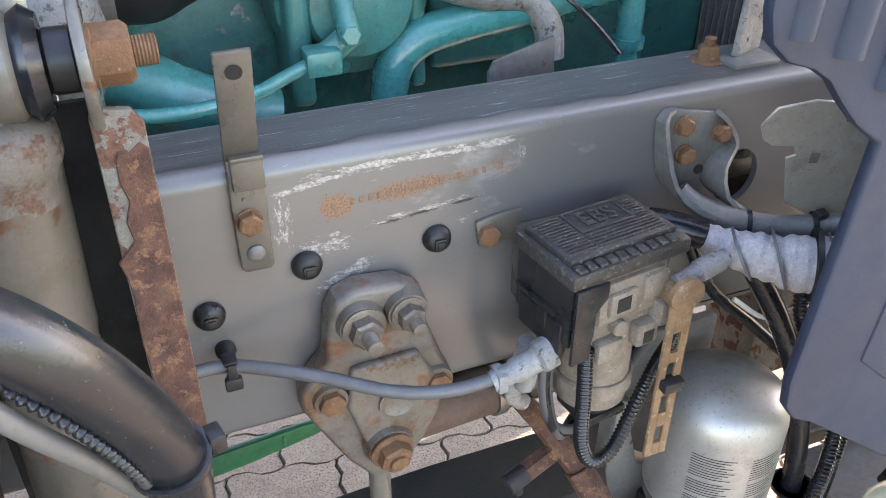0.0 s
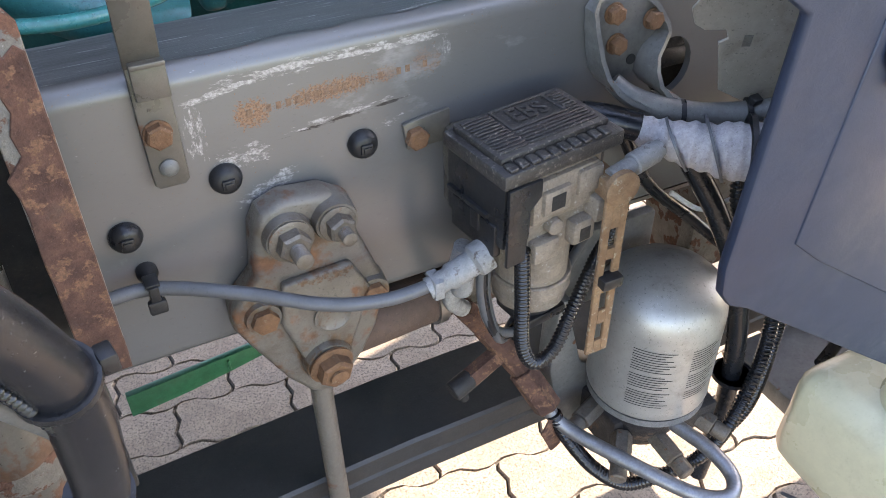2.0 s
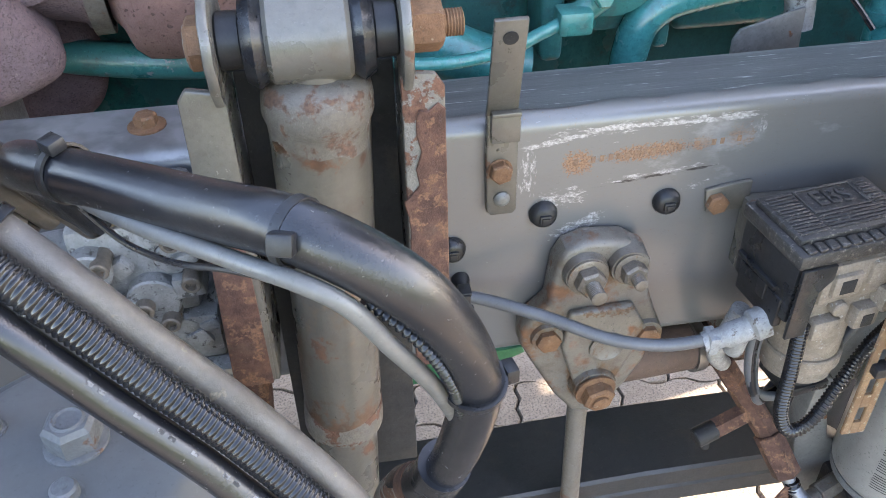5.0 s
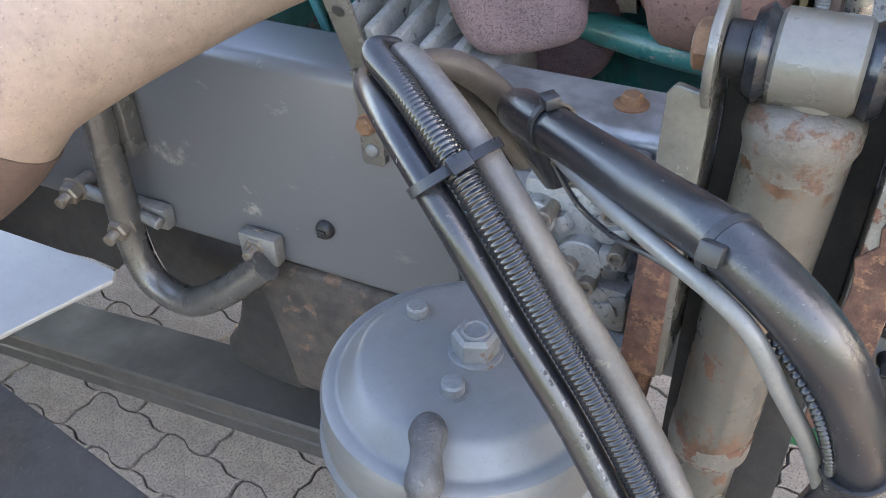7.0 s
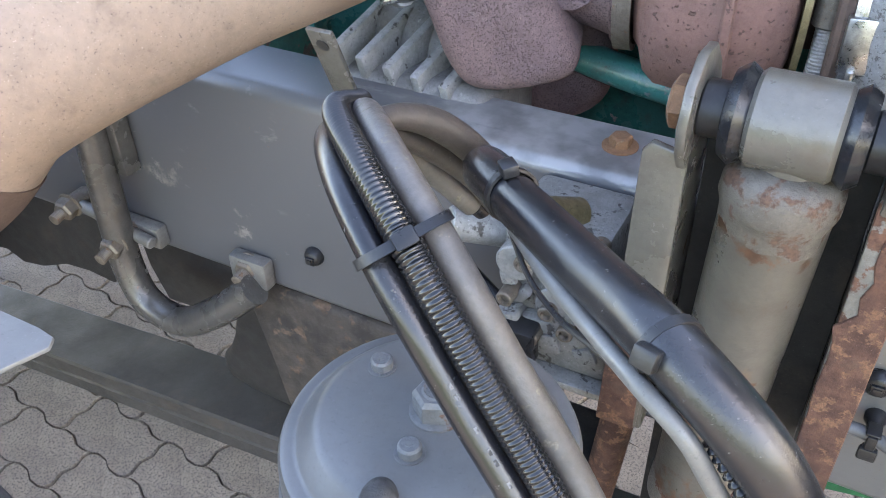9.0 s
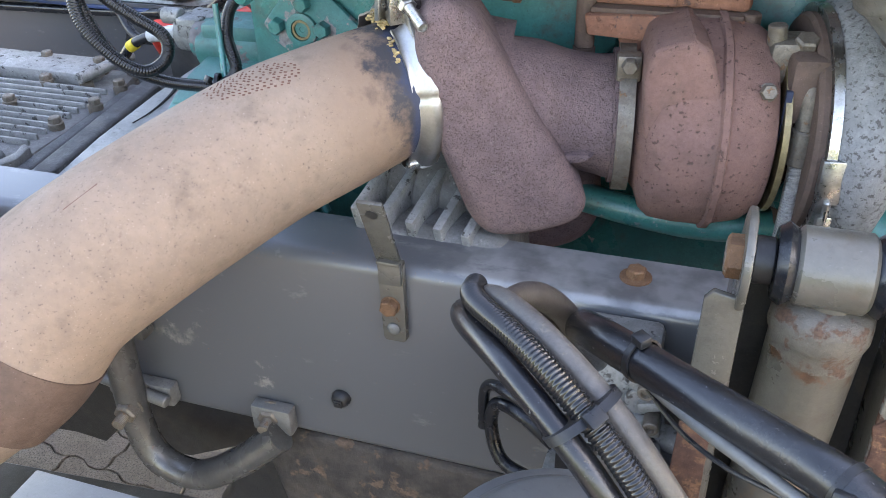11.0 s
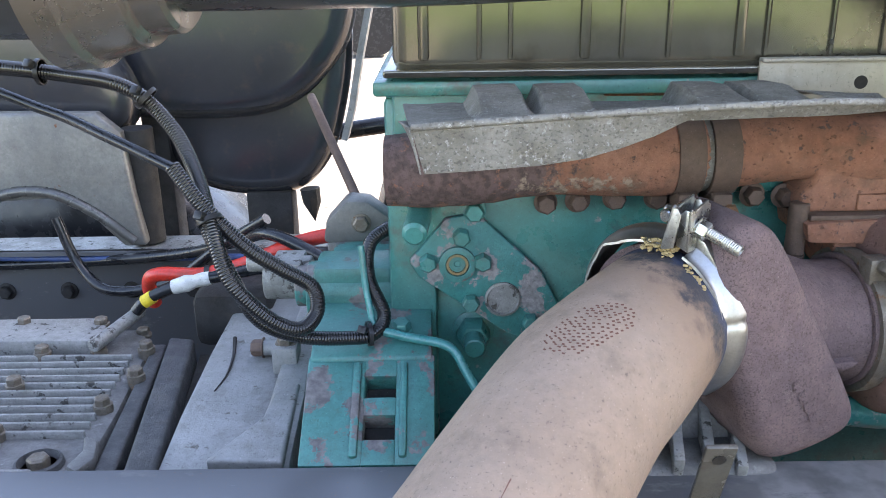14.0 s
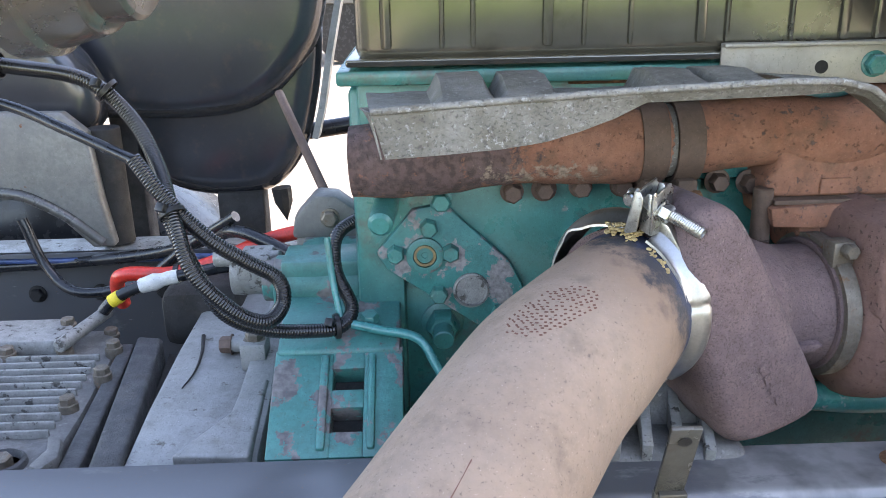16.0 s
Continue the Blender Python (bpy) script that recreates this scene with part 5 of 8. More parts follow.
# ---- moulded plastic panel ----
pan = thing("wing_panel", (0.6, -0.27, 0.35), "dark blue-grey moulded plastic wing panel with ribs", "panel")
part("panel", outline([(0.235, 1.30), (0.247, 1.115), (0.252, 1.098), (0.266, 1.086), (0.286, 1.079), (0.300, 1.070), (0.314, 1.054), (0.330, 1.038), (0.354, 1.021), (0.3395, 0.828), (0.343, 0.802), (0.355, 0.786), (0.375, 0.775),
                       (0.636, 0.577), (1.10, 0.33), (1.10, 1.30)], (0, -0.255, 0), (1, 0, 0), (0, 0, 1), 0.010, 0.003, 2), M_PANEL, pan)
for a, b, r in (((0.268, 1.10), (0.275, 1.30), 0.010), ((0.305, 1.085), (0.315, 1.30), 0.012), ((0.345, 1.06), (0.36, 1.30), 0.014)):
    part("rib", tube([(a[0], -0.263, a[1]), ((a[0] + b[0]) / 2, -0.265, (a[1] + b[1]) / 2), (b[0], -0.265, b[1])], r, 14, flat=0.7), M_PANEL, pan)
part("raised_field", outline([(0.425, 1.02), (0.445, 1.035), (0.60, 1.03), (0.62, 0.90), (0.58, 0.70), (0.44, 0.80), (0.405, 0.83)], (0, -0.2635, 0), (1, 0, 0), (0, 0, 1), 0.003, 0.0028, 3), M_PANEL, pan)
part("bolt", hexhead((0.450, -0.269, 0.983), (0, -1, 0), 0.024, 0.010, 0.019), M_RUSTBOLT, pan, "rusty bolt with washer")
part("clip", box(0.442, 0.462, -0.275, -0.268, 0.955, 0.968, 0.001), M_ZINC, pan)
part("stay", box(0.80, 0.86, -0.256, 0.0, 0.80, 0.86, 0.006), M_PAINT, pan)

# ---- fluid tank ----
tk = thing("fluid_tank", (0.80, -0.25, 0.0), "yellowed translucent plastic fluid tank with dark cap", "tank")
tank = bevel(box(0.600, 0.960, -0.520, -0.165, 0.350, 0.520, 0.0), 0.040, 4)
bmesh.ops.subdivide_edges(tank, edges=tank.edges, cuts=2, use_grid_fill=True)
for v in tank.verts:
    v.co += noise.noise_vector(v.co * 9) * 0.010
part("tank", tank, M_TANK, tk, sharp=180)
for x, y, r in ((0.690, -0.285, 0.060), (0.780, -0.380, 0.075), (0.700, -0.420, 0.050)):
    part("lobe", lathe((x, y, 0.470), (0, -0.15, 1), [(0, r), (0.040, r), (0.062, r * 0.9), (0.076, r * 0.65), (0.082, r * 0.3), (0.083, 0)], 32), M_TANK, tk, sharp=180)
part("cap", join(lathe((0.640, -0.455, 0.455), (0, 0, 1), [(0, 0.02), (0.08, 0.02), (0.085, 0.032), (0.105, 0.032), (0.108, 0.028), (0.108, 0)], 22)), M_BROWN, tk)
part("dipstick", rod((0.556, -0.240, 0.388), (0.64, -0.40, 0.405), 0.0022), M_INK, tk)
part("pipe", tube([(0.70, -0.14, 0.44), (0.72, -0.16, 0.53), (0.78, -0.2, 0.55), (0.9, -0.25, 0.54)], 0.008, 12), M_RUBBER, tk)
part("bracket", box(0.70, 1.0, -0.48, 0.0, 0.318, 0.349, 0.004), M_PAINT, tk)
part("bracket", box(0.965, 1.0, -0.06, 0.0, 0.35, 0.67, 0.004), M_PAINT, tk)

# ---- shock absorber and its bracket ----
sb = thing("shock_bracket", (-0.15, 0, 0.70), "grey steel shock absorber bracket with peeling rust", "bracket")


def side_plate(x, out, z0):
    """One cheek of the bracket: a plate off the rail with an outward flange on its front edge."""
    return outline([(0.0, z0), (0.0, 1.0), (-0.04, 1.055), (-0.070, 1.10), (-0.092, 1.120), (-0.118, 1.123), (-0.140, 1.110), (-0.148, 1.086), (-0.142, 1.064), (-0.131, 1.050), (-0.130, z0)], (x - 0.0035, 0, 0), (0, 1, 0), (0, 0, 1), 0.007, 0.002)


part("cheek", side_plate(-0.210, -1, 0.80), M_OLIVE, sb)
part("cheek", side_plate(-0.090, 1, 0.80), M_OLIVE, sb)
part("left_flange", outline([(-0.206, 1.066), (-0.212, 1.060), (-0.230, 1.064), (-0.236, 1.056), (-0.238, 0.95), (-0.242, 0.80), (-0.21, 0.80), (-0.206, 0.95)], (0, -0.124, 0), (1, 0, 0), (0, 0, 1), 0.007, 0.002), M_OLIVE, sb, "painted flange with rusty lower end")
part("left_rust", outline([(-0.213, 0.945), (-0.239, 0.93), (-0.243, 0.80), (-0.212, 0.80)], (0, -0.130, 0), (1, 0, 0), (0, 0, 1), 0.003, 0.001), M_RUST, sb)
part("right_flange", outline([(-0.095, 1.058), (-0.088, 1.062), (-0.072, 1.060), (-0.066, 1.050), (-0.066, 0.80), (-0.095, 0.80)], (0, -0.124, 0), (1, 0, 0), (0, 0, 1), 0.007, 0.002), M_RUSTPAINT, sb, "half-rusted peeling flange")
jag = [(-0.0662, 0.798), (-0.0662, 1.035), (-0.071, 1.040), (-0.078, 1.034), (-0.084, 1.036)]
for k in range(17):
    z = 1.030 - k * 0.0135
    jag.append(((-0.086 if z > 0.965 else -0.0945) + 0.0045 * noise.noise((k * 3.1, 0.4, 0)) * (1 if z > 0.93 else 0.3), z))
jag += [(-0.0946, 0.798)]
part("right_rust", outline(jag, (0, -0.1305, 0), (1, 0, 0), (0, 0, 1), 0.0022, 0.0008, 1), M_RUST, sb, "thick flaking rust")
# Added dark sheet: the deep shade inside the bracket put into colour.
part("back_web", box(-0.206, -0.094, -0.070, -0.064, 0.60, 1.045, 0.002), M_DARK, sb, "dark sheet standing in for the shade between the cheeks")
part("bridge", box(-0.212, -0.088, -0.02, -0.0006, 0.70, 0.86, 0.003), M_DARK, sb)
part("pin", rod((-0.226, -0.112, 1.086), (-0.080, -0.112, 1.086), 0.0135), M_DULLBOLT, sb)
part("bolt_head", hexhead((-0.2135, -0.112, 1.086), (-1, 0, 0), 0.030, 0.012, 0.0), M_RUSTBOLT, sb, "rusty hex head")
part("nut", hexhead((-0.0865, -0.112, 1.086), (1, 0, 0), 0.031, 0.020, 0.018, 0.018, 0.3), M_RUSTBOLT, sb, "rusty nut with threaded end")

sh = thing("shock_absorber", (-0.16, -0.075, 0.30), "olive grey shock absorber with rusty rings", "shock absorber")
TOP, BOT = Vector((-0.1485, -0.1125, 1.056)), Vector((-0.1715, -0.0885, 0.42))
ax_d = (BOT - TOP).normalized()


def on(s):
    return TOP + ax_d * s


part("eye", join(rod((-0.1765, -0.112, 1.086), (-0.1235, -0.112, 1.086), 0.0305, seg=36, ease=0.003), rod(on(-0.012), on(0.02), 0.022)), M_OLIVE, sh)
for x0, x1 in ((-0.1905, -0.176), (-0.124, -0.1095)):
    part("bushing", lathe((x0, -0.112, 1.086), (1, 0, 0), [(0, 0.020), (0.0, 0.027), ((x1 - x0) / 2, 0.032), (x1 - x0, 0.027), (x1 - x0, 0.020)], 30), M_RUBBER, sh, "black rubber bushing")
part("spacer", rod((-0.2065, -0.112, 1.086), (-0.1905, -0.112, 1.086), 0.0185), M_BLACK, sh)
part("spacer", rod((-0.1095, -0.112, 1.086), (-0.0935, -0.112, 1.086), 0.0185), M_BLACK, sh)
part("dust_tube", lathe(TOP, ax_d, [(-0.006, 0), (-0.006, 0.022), (-0.002, 0.030), (0.003, 0.0350), (0.010, 0.0366), (0.022, 0.0370), (0.027, 0.0348), (0.20, 0.0342), (0.335, 0.0340), (0.341, 0.0350), (0.347, 0.0340), (0.347, 0.028)], 44), M_OLIVE, sh)
part("rust_ring", lathe(TOP, ax_d, [(0.318, 0.0343), (0.326, 0.0350), (0.340, 0.0356), (0.346, 0.0347)], 44, 0.0012), M_RUSTPAINT, sh)
part("cap_weld", lathe(TOP, ax_d, [(-0.0065, 0.0225), (-0.0025, 0.0310), (0.003, 0.0356), (0.010, 0.0371), (0.021, 0.0377), (0.026, 0.0362), (0.030, 0.0350), (0.046, 0.0346)], 44, 0.0009), M_CAPRUST, sh)
part("lower_tube", rod(on(0.30), on(0.70), 0.029, seg=32), M_OLIVE, sh)
part("lower_eye", rod(on(0.72) + Vector((-0.04, 0, 0)), on(0.72) + Vector((0.04, 0, 0)), 0.034), M_DARK, sh)

# ---- brake chamber ----
KX, KY, KZ = -0.307, -0.292, 0.920
bc = thing("air_bellows_canister", (KX, KY, 0.55), "blue-grey painted steel canister with bolts on its lid", "canister")
R0 = 0.100
part("canister", lathe((KX, KY, 0.60), (0, 0, 1), [(0, 0), (0, R0 * 0.9), (0.20, R0 * 0.98), (0.268, R0 * 0.98), (0.270, R0 * 1.015), (0.276, R0 * 1.015), (0.279, R0 * 0.985), (0.300, R0 * 0.985), (0.309, R0 * 0.98), (0.314, R0 * 0.96), (0.3160, R0 * 0.925), (0.3155, R0 * 0.885), (0.3160, R0 * 0.862), (0.3175, R0 * 0.848), (0.3290, R0 * 0.742), (0.3312, R0 * 0.715), (0.3322, R0 * 0.68), (0.3326, R0 * 0.5), (0.333, 0)], 72), M_CHAMBER, bc)
for x, y, z in ((-0.3545, -0.2705, 0.9325), (-0.302, -0.3245, 0.9325)):
    part("screw", join(lathe((x, y, z), (0, 0, 1), [(-0.006, 0.0098), (0.001, 0.0098), (0.001, 0.0075), (0.007, 0.0075), (0.0085, 0.006), (0.0085, 0)], 20), lathe((x, y, z + 0.0086), (0, 0, 1), [(0, 0.0028), (0.0004, 0.0028), (0.0004, 0)], 6)), M_CHBRUST, bc)
part("nut", join(hexhead((-0.303, -0.288, 0.9328), (0, 0, 1), 0.027, 0.017, 0.018, 0, 0.4), lathe((-0.303, -0.288, 0.949), (0, 0, 1), [(0, 0.0095), (0.003, 0.0095), (0.004, 0.008), (0.002, 0.005), (0.002, 0)], 20)), M_CHBRUST, bc, "large painted nut showing rust")
part("elbow", join(tube([(-0.304, -0.353, 0.915), (-0.302, -0.357, 0.933), (-0.296, -0.370, 0.940), (-0.290, -0.386, 0.932), (-0.287, -0.398, 0.905), (-0.287, -0.402, 0.86)], lambda f: (0.0102 if f < 0.5 else 0.0090) + 0.0005 * math.sin(f * 31), 18, 0.002, wob=0.35),
                   rod((-0.2875, -0.396, 0.912), (-0.287, -0.400, 0.893), 0.0130, seg=6), rod((-0.287, -0.400, 0.885), (-0.287, -0.401, 0.872), 0.0115)), M_FITTING, bc, "grimy painted elbow fitting")
part("foot", box(KX - 0.05, KX + 0.05, KY - 0.02, -0.0005, 0.61, 0.66, 0.006), M_DARK, bc)
part("lid_seam", ring_band((KX, KY, 0.874), (0, 0, 1), R0 * 0.99, 0.004, 0.003, 60), M_CHAMBER, bc)

# ---- hoses over the canister ----
hoses = thing("steering_hoses", (-0.2, -0.36, 0.95), "three tied hydraulic hoses, one in a black spiral sleeve", "hoses")
LINE = [(-0.345, -0.135, 1.000), (-0.375, -0.175, 1.060), (-0.394, -0.212, 1.092), (-0.382, -0.252, 1.109), (-0.335, -0.300, 1.115), (-0.283, -0.334, 1.090), (-0.241, -0.345, 1.038), (-0.197, -0.355, 0.982), (-0.157, -0.369, 0.921), (-0.145, -0.372, 0.840)]
view = Vector((-0.17, 0.25, -0.25)).normalized()
offs = []
for i, p in enumerate(LINE):
    a, b = Vector(LINE[max(0, i - 1)]), Vector(LINE[min(len(LINE) - 1, i + 1)])
    offs.append((b - a).normalized().cross(view).normalized())


def beside(k, lift=0.0):
    return [tuple(Vector(p) + o * k - view * lift) for p, o in zip(LINE, offs)]


SIDE = 0.0158 if offs[5].x > 0 else -0.0158
part("print_hose", tube([tuple(Vector(p) + o * -SIDE * k + view * 0.007 - Vector((0, 0, 0.020 * (1 - k)))) for p, o, k in zip(LINE, offs, (0, 0, 0, 0.35, 0.8, 1, 1, 1, 1, 1))], 0.0086, 20), M_HOSE, hoses, "black hose with white print")
part("spiral_sleeve", tube(beside(0, 0.0045)[2:], 0.0086, 22, 0.0005, 0.0011, 0.0031), M_SLEEVE, hoses, "black spiral hose guard", sharp=180)
part("dusty_hose", tube(beside(SIDE * 1.02, -0.006), 0.0086, 20), M_DUSTHOSE, hoses, "brown dusty hose")
part("rear_hose", tube([(-0.368, -0.264, 1.103), (-0.362, -0.225, 1.097), (-0.35, -0.195, 1.08), (-0.335, -0.165, 1.045), (-0.325, -0.13, 0.99), (-0.32, -0.10, 0.95)], lambda f: 0.0058 + 0.0045 * min(1, f * 3), 18), M_SHADEDHOSE, hoses)
part("rear_hose", tube([(-0.377, -0.240, 1.096), (-0.372, -0.215, 1.080), (-0.363, -0.185, 1.056), (-0.345, -0.155, 1.02), (-0.335, -0.13, 0.98)], lambda f: 0.0058 + 0.003 * min(1, f * 3), 18), M_SHADEDHOSE, hoses)
c = Vector(LINE[5]) * 0.75 + Vector(LINE[4]) * 0.25
axis = (Vector(LINE[5]) - Vector(LINE[4])).normalized()
bt = lathe((0, 0, 0), (0, 0, 1), [(-0.003, 1), (-0.003, 1.0), (0.003, 1.0), (0.003, 1)], 30)
for v in bt.verts:
    v.co.x *= 0.0268
    v.co.y *= 0.0165
frame_m = Matrix((offs[5], -view, axis)).transposed().to_4x4()
frame_m.translation = c
head = move(box(-0.006, 0.006, 0.0155, 0.0215, -0.005, 0.005, 0.0012), frame_m)
part("cable_tie", join(move(bt, frame_m), head), M_BLACK, hoses, "black cable tie round all three")
M_FAINT = mat("worn_white_print", (0.16, 0.16, 0.16), 0.6, spots=(0.04, 0.04, 0.04), spot_scale=300, spot_at=0.5, bump=0)
pl = beside(-SIDE, 0.0012)
prt = spline(pl, 0.006)
for k, i in enumerate(range(int(len(prt) * 0.62), int(len(prt) * 0.92), 1)):
    if k % 3 == 2 or k % 7 == 3:
        continue
    a, b = prt[i], prt[min(i + 1, len(prt) - 1)]
    d = (b - a).normalized()
    w = d.cross(view).normalized()
    part("print_bar", outline([(0, 0), (0.0034, 0), (0.0034, 0.0018), (0, 0.0018)], a, d, w, 0.0006, 0), M_FAINT, hoses)

bh = thing("coolant_hose", (-0.1, -0.37, 0.95), "thick black rubber hose with a grey cable tied along it", "hose")
BIG = [(-0.318, -0.10, 0.955), (-0.322, -0.16, 1.03), (-0.303, -0.222, 1.075), (-0.265, -0.262, 1.089), (-0.203, -0.317, 1.102), (-0.155, -0.358, 1.110), (-0.112, -0.367, 1.077), (-0.087, -0.346, 1.006), (-0.088, -0.318, 0.928), (-0.099, -0.280, 0.846), (-0.120, -0.226, 0.769), (-0.130, -0.18, 0.66)]
part("hose", tube(BIG, 0.0134, 32, 0.004), M_HOSE, bh)
THIN = [(-0.285, -0.235, 1.078), (-0.265, -0.270, 1.084), (-0.233, -0.305, 1.088), (-0.203, -0.334, 1.093), (-0.177, -0.357, 1.096), (-0.161, -0.371, 1.098), (-0.143, -0.376, 1.087), (-0.127, -0.373, 1.059), (-0.110, -0.359, 1.020), (-0.097, -0.336, 0.972), (-0.092, -0.326, 0.950)]
part("grey_cable", tube(THIN, 0.0042, 14, 0.004), M_PALECABLE, bh, "thin grey cable")
part("thin_wire", tube([(-0.264, -0.272, 1.078), (-0.240, -0.302, 1.076), (-0.214, -0.328, 1.081), (-0.190, -0.348, 1.090), (-0.172, -0.362, 1.094)], 0.0016, 8), M_BLACK, bh)
part("wrap_seam", tube([(-0.136, -0.372, 1.086), (-0.114, -0.374, 1.058), (-0.101, -0.362, 1.020), (-0.093, -0.345, 0.978)], 0.0028, 10, 0.002, 0.0015, 0.004), M_RUBBER, bh)
tie(bh, (-0.160, -0.354, 1.1095), (0.75, -0.62, -0.05), 0.0136, (-0.25, -0.85, 0.35))
tie(bh, (-0.270, -0.257, 1.0885), (0.72, -0.66, 0.2), 0.0136, (-0.1, -0.1, 1))
tie(bh, (-0.0868, -0.3445, 1.001), (0.0, 0.34, -0.94), 0.0150, (1, 0.2, 0))
part("coupling", tube([(-0.0955, -0.292, 0.872), (-0.099, -0.280, 0.846), (-0.106, -0.262, 0.815)], 0.0172, 24), M_RUBBER, bh)
part("collar", tube([(-0.107, -0.260, 0.814), (-0.112, -0.247, 0.796)], 0.0165, 22), M_RUST, bh)
part("pipe_stub", tube([(-0.112, -0.247, 0.796), (-0.125, -0.21, 0.74), (-0.135, -0.16, 0.64)], 0.0145, 20), M_RUSTPAINT, bh)

# ---- aluminium valve behind ----
vb = thing("solenoid_valve", (-0.31, -0.04, 0.80), "dusty cast aluminium valve with hose ports on the rail", "valve")
part("body", box(-0.352, -0.262, -0.085, -0.0005, 0.845, 0.935, 0.008), M_ALU, vb)
for p, q, r in (((-0.335, -0.08, 0.905), (-0.335, -0.10, 0.905), 0.017), ((-0.295, -0.075, 0.87), (-0.295, -0.098, 0.87), 0.021), ((-0.275, -0.07, 0.905), (-0.275, -0.092, 0.905), 0.014), ((-0.255, -0.06, 0.84), (-0.225, -0.085, 0.86), 0.013), ((-0.345, -0.05, 0.90), (-0.40, -0.09, 0.92), 0.015)):
    part("port", rod(p, q, r), M_ALU, vb)
part("lower_block", box(-0.33, -0.25, -0.095, -0.02, 0.80, 0.848, 0.005), M_ALU, vb)
rv = random.Random(4)
for k in range(14):
    x, z = rv.uniform(-0.345, -0.258), rv.uniform(0.815, 0.93)
    a, c = rv.uniform(0.005, 0.013), rv.uniform(0.004, 0.011)
    part("cast_lump", move(box(-a, a, -0.105 + rv.uniform(0, 0.012), -0.07, -c, c, 0.003), Matrix.Translation((x, 0, z)) @ Matrix.Rotation(rv.uniform(-0.7, 0.7), 4, "Y")), M_ALU, vb)
for x, z in ((-0.302, 0.868), (-0.325, 0.912), (-0.27, 0.93), (-0.285, 0.852), (-0.34, 0.87), (-0.315, 0.835), (-0.262, 0.89)):
    part("screw", lathe((x, -0.104, z), (0, -1, 0), [(-0.03, 0.0075), (0.003, 0.0075), (0.004, 0.0065), (0.004, 0.0045), (0.000, 0.0035), (0.000, 0)], 18), M_DULLBOLT, vb)
part("plate", box(-0.36, -0.235, -0.11, -0.02, 0.792, 0.800, 0.002), M_ALU, vb)
part("connector", box(-0.345, -0.31, -0.115, -0.07, 0.805, 0.845, 0.003), M_BLACK, vb)
part("port", join(rod((-0.33, -0.05, 0.93), (-0.325, -0.10, 0.965), 0.012, seg=6), rod((-0.30, -0.05, 0.935), (-0.318, -0.09, 0.955), 0.014)), M_BRASS, vb)
part("lead", tube([(-0.35, -0.09, 0.83), (-0.385, -0.08, 0.85), (-0.415, -0.06, 0.84), (-0.425, -0.05, 0.80), (-0.41, -0.06, 0.76), (-0.37, -0.07, 0.75)], 0.0075, 12), M_RUBBER, vb)
part("lead", tube([(-0.345, -0.085, 0.84), (-0.40, -0.07, 0.865), (-0.43, -0.05, 0.85), (-0.435, -0.045, 0.79)], 0.006, 12), M_RUBBER, vb)
part("rust_strut", rod((-0.235, -0.06, 0.79), (-0.25, -0.07, 0.60), 0.016), M_RUST, vb)

# ---- foreground plates ----
fp = thing("mudguard_edge", (-0.6, -0.43, 0.9), "pale grey flat mudguard edge with a rounded corner", "mudguard")
part("sheet", outline([(-0.425, -0.438), (-0.429, -0.432), (-0.44, -0.4305), (-0.60, -0.430), (-0.60, -0.62), (-0.475, -0.62), (-0.455, -0.52), (-0.432, -0.455)], (0, 0, 1.063), (1, 0, 0), (0, 1, 0), 0.003, 0.001), M_CHAMBER, fp)
part("post", box(-0.60, -0.57, -0.62, -0.58, 0.0, 1.063, 0.003), M_PAINT, fp)
rbm = thing("rubber_flap", (-0.5, -0.46, 0.6), "black coarse rubber flap", "mud flap")
part("flap", outline([(-0.375, -0.486), (-0.62, -0.441), (-0.66, -0.62), (-0.375, -0.62)], (0, 0, 0.965), (1, 0, 0), (0, 1, 0), 0.008, 0.002), M_DARK, rbm)
part("post", box(-0.62, -0.58, -0.60, -0.50, 0.0, 0.965, 0.004), M_DARK, rbm)

# ---- engine ----
eng = thing("diesel_engine", (-0.2, 0.45, 0.45), "teal painted diesel engine block and head with chipped paint", "engine")
BX0, BX1 = -0.835, 0.62
part("block", join(box(BX0 + 0.005, BX1, 0.262, 0.62, 0.60, 1.205, 0.012), box(BX0, BX0 + 0.055, 0.245, 0.63, 0.88, 1.30, 0.008)), M_TEAL, eng)
part("head", join(box(BX0 + 0.01, BX1, 0.235, 0.62, 1.19, 1.312, 0.008), box(BX0 - 0.008, -0.458, 0.205, 0.63, 1.306, 1.322, 0.004), box(-0.459, BX1, 0.216, 0.63, 1.306, 1.322, 0.004)), M_TEAL, eng)
part("side_cover", join(outline([(-0.812, 1.195), (-0.39, 1.205), (-0.37, 1.12), (-0.44, 1.06), (-0.60, 1.02), (-0.70, 1.03), (-0.80, 1.10)], (0, 0.262, 0), (1, 0, 0), (0, 0, 1), 0.016, 0.005, 3)), M_TEAL, eng)
part("front_cover", outline([(-0.812, 1.115), (-0.77, 1.165), (-0.735, 1.172), (-0.66, 1.10), (-0.62, 1.02), (-0.64, 1.0), (-0.70, 1.025), (-0.80, 1.095)], (0, 0.2455, 0), (1, 0, 0), (0, 0, 1), 0.010, 0.003), M_TEALCHIP, eng, "cover plate with paint chipped to bare metal")
for x, z, y in ((-0.797, 1.172, 0.226), (-0.738, 1.178, 0.226), (-0.66, 1.186, 0.226), (-0.585, 1.190, 0.226), (-0.54, 1.19, 0.226)):
    part("bolt", hexhead((x, y, z), (0, -1, 0), 0.019, 0.014, 0.013, 0, x * 7), M_TEAL if x < -0.7 else M_BROWN, eng)
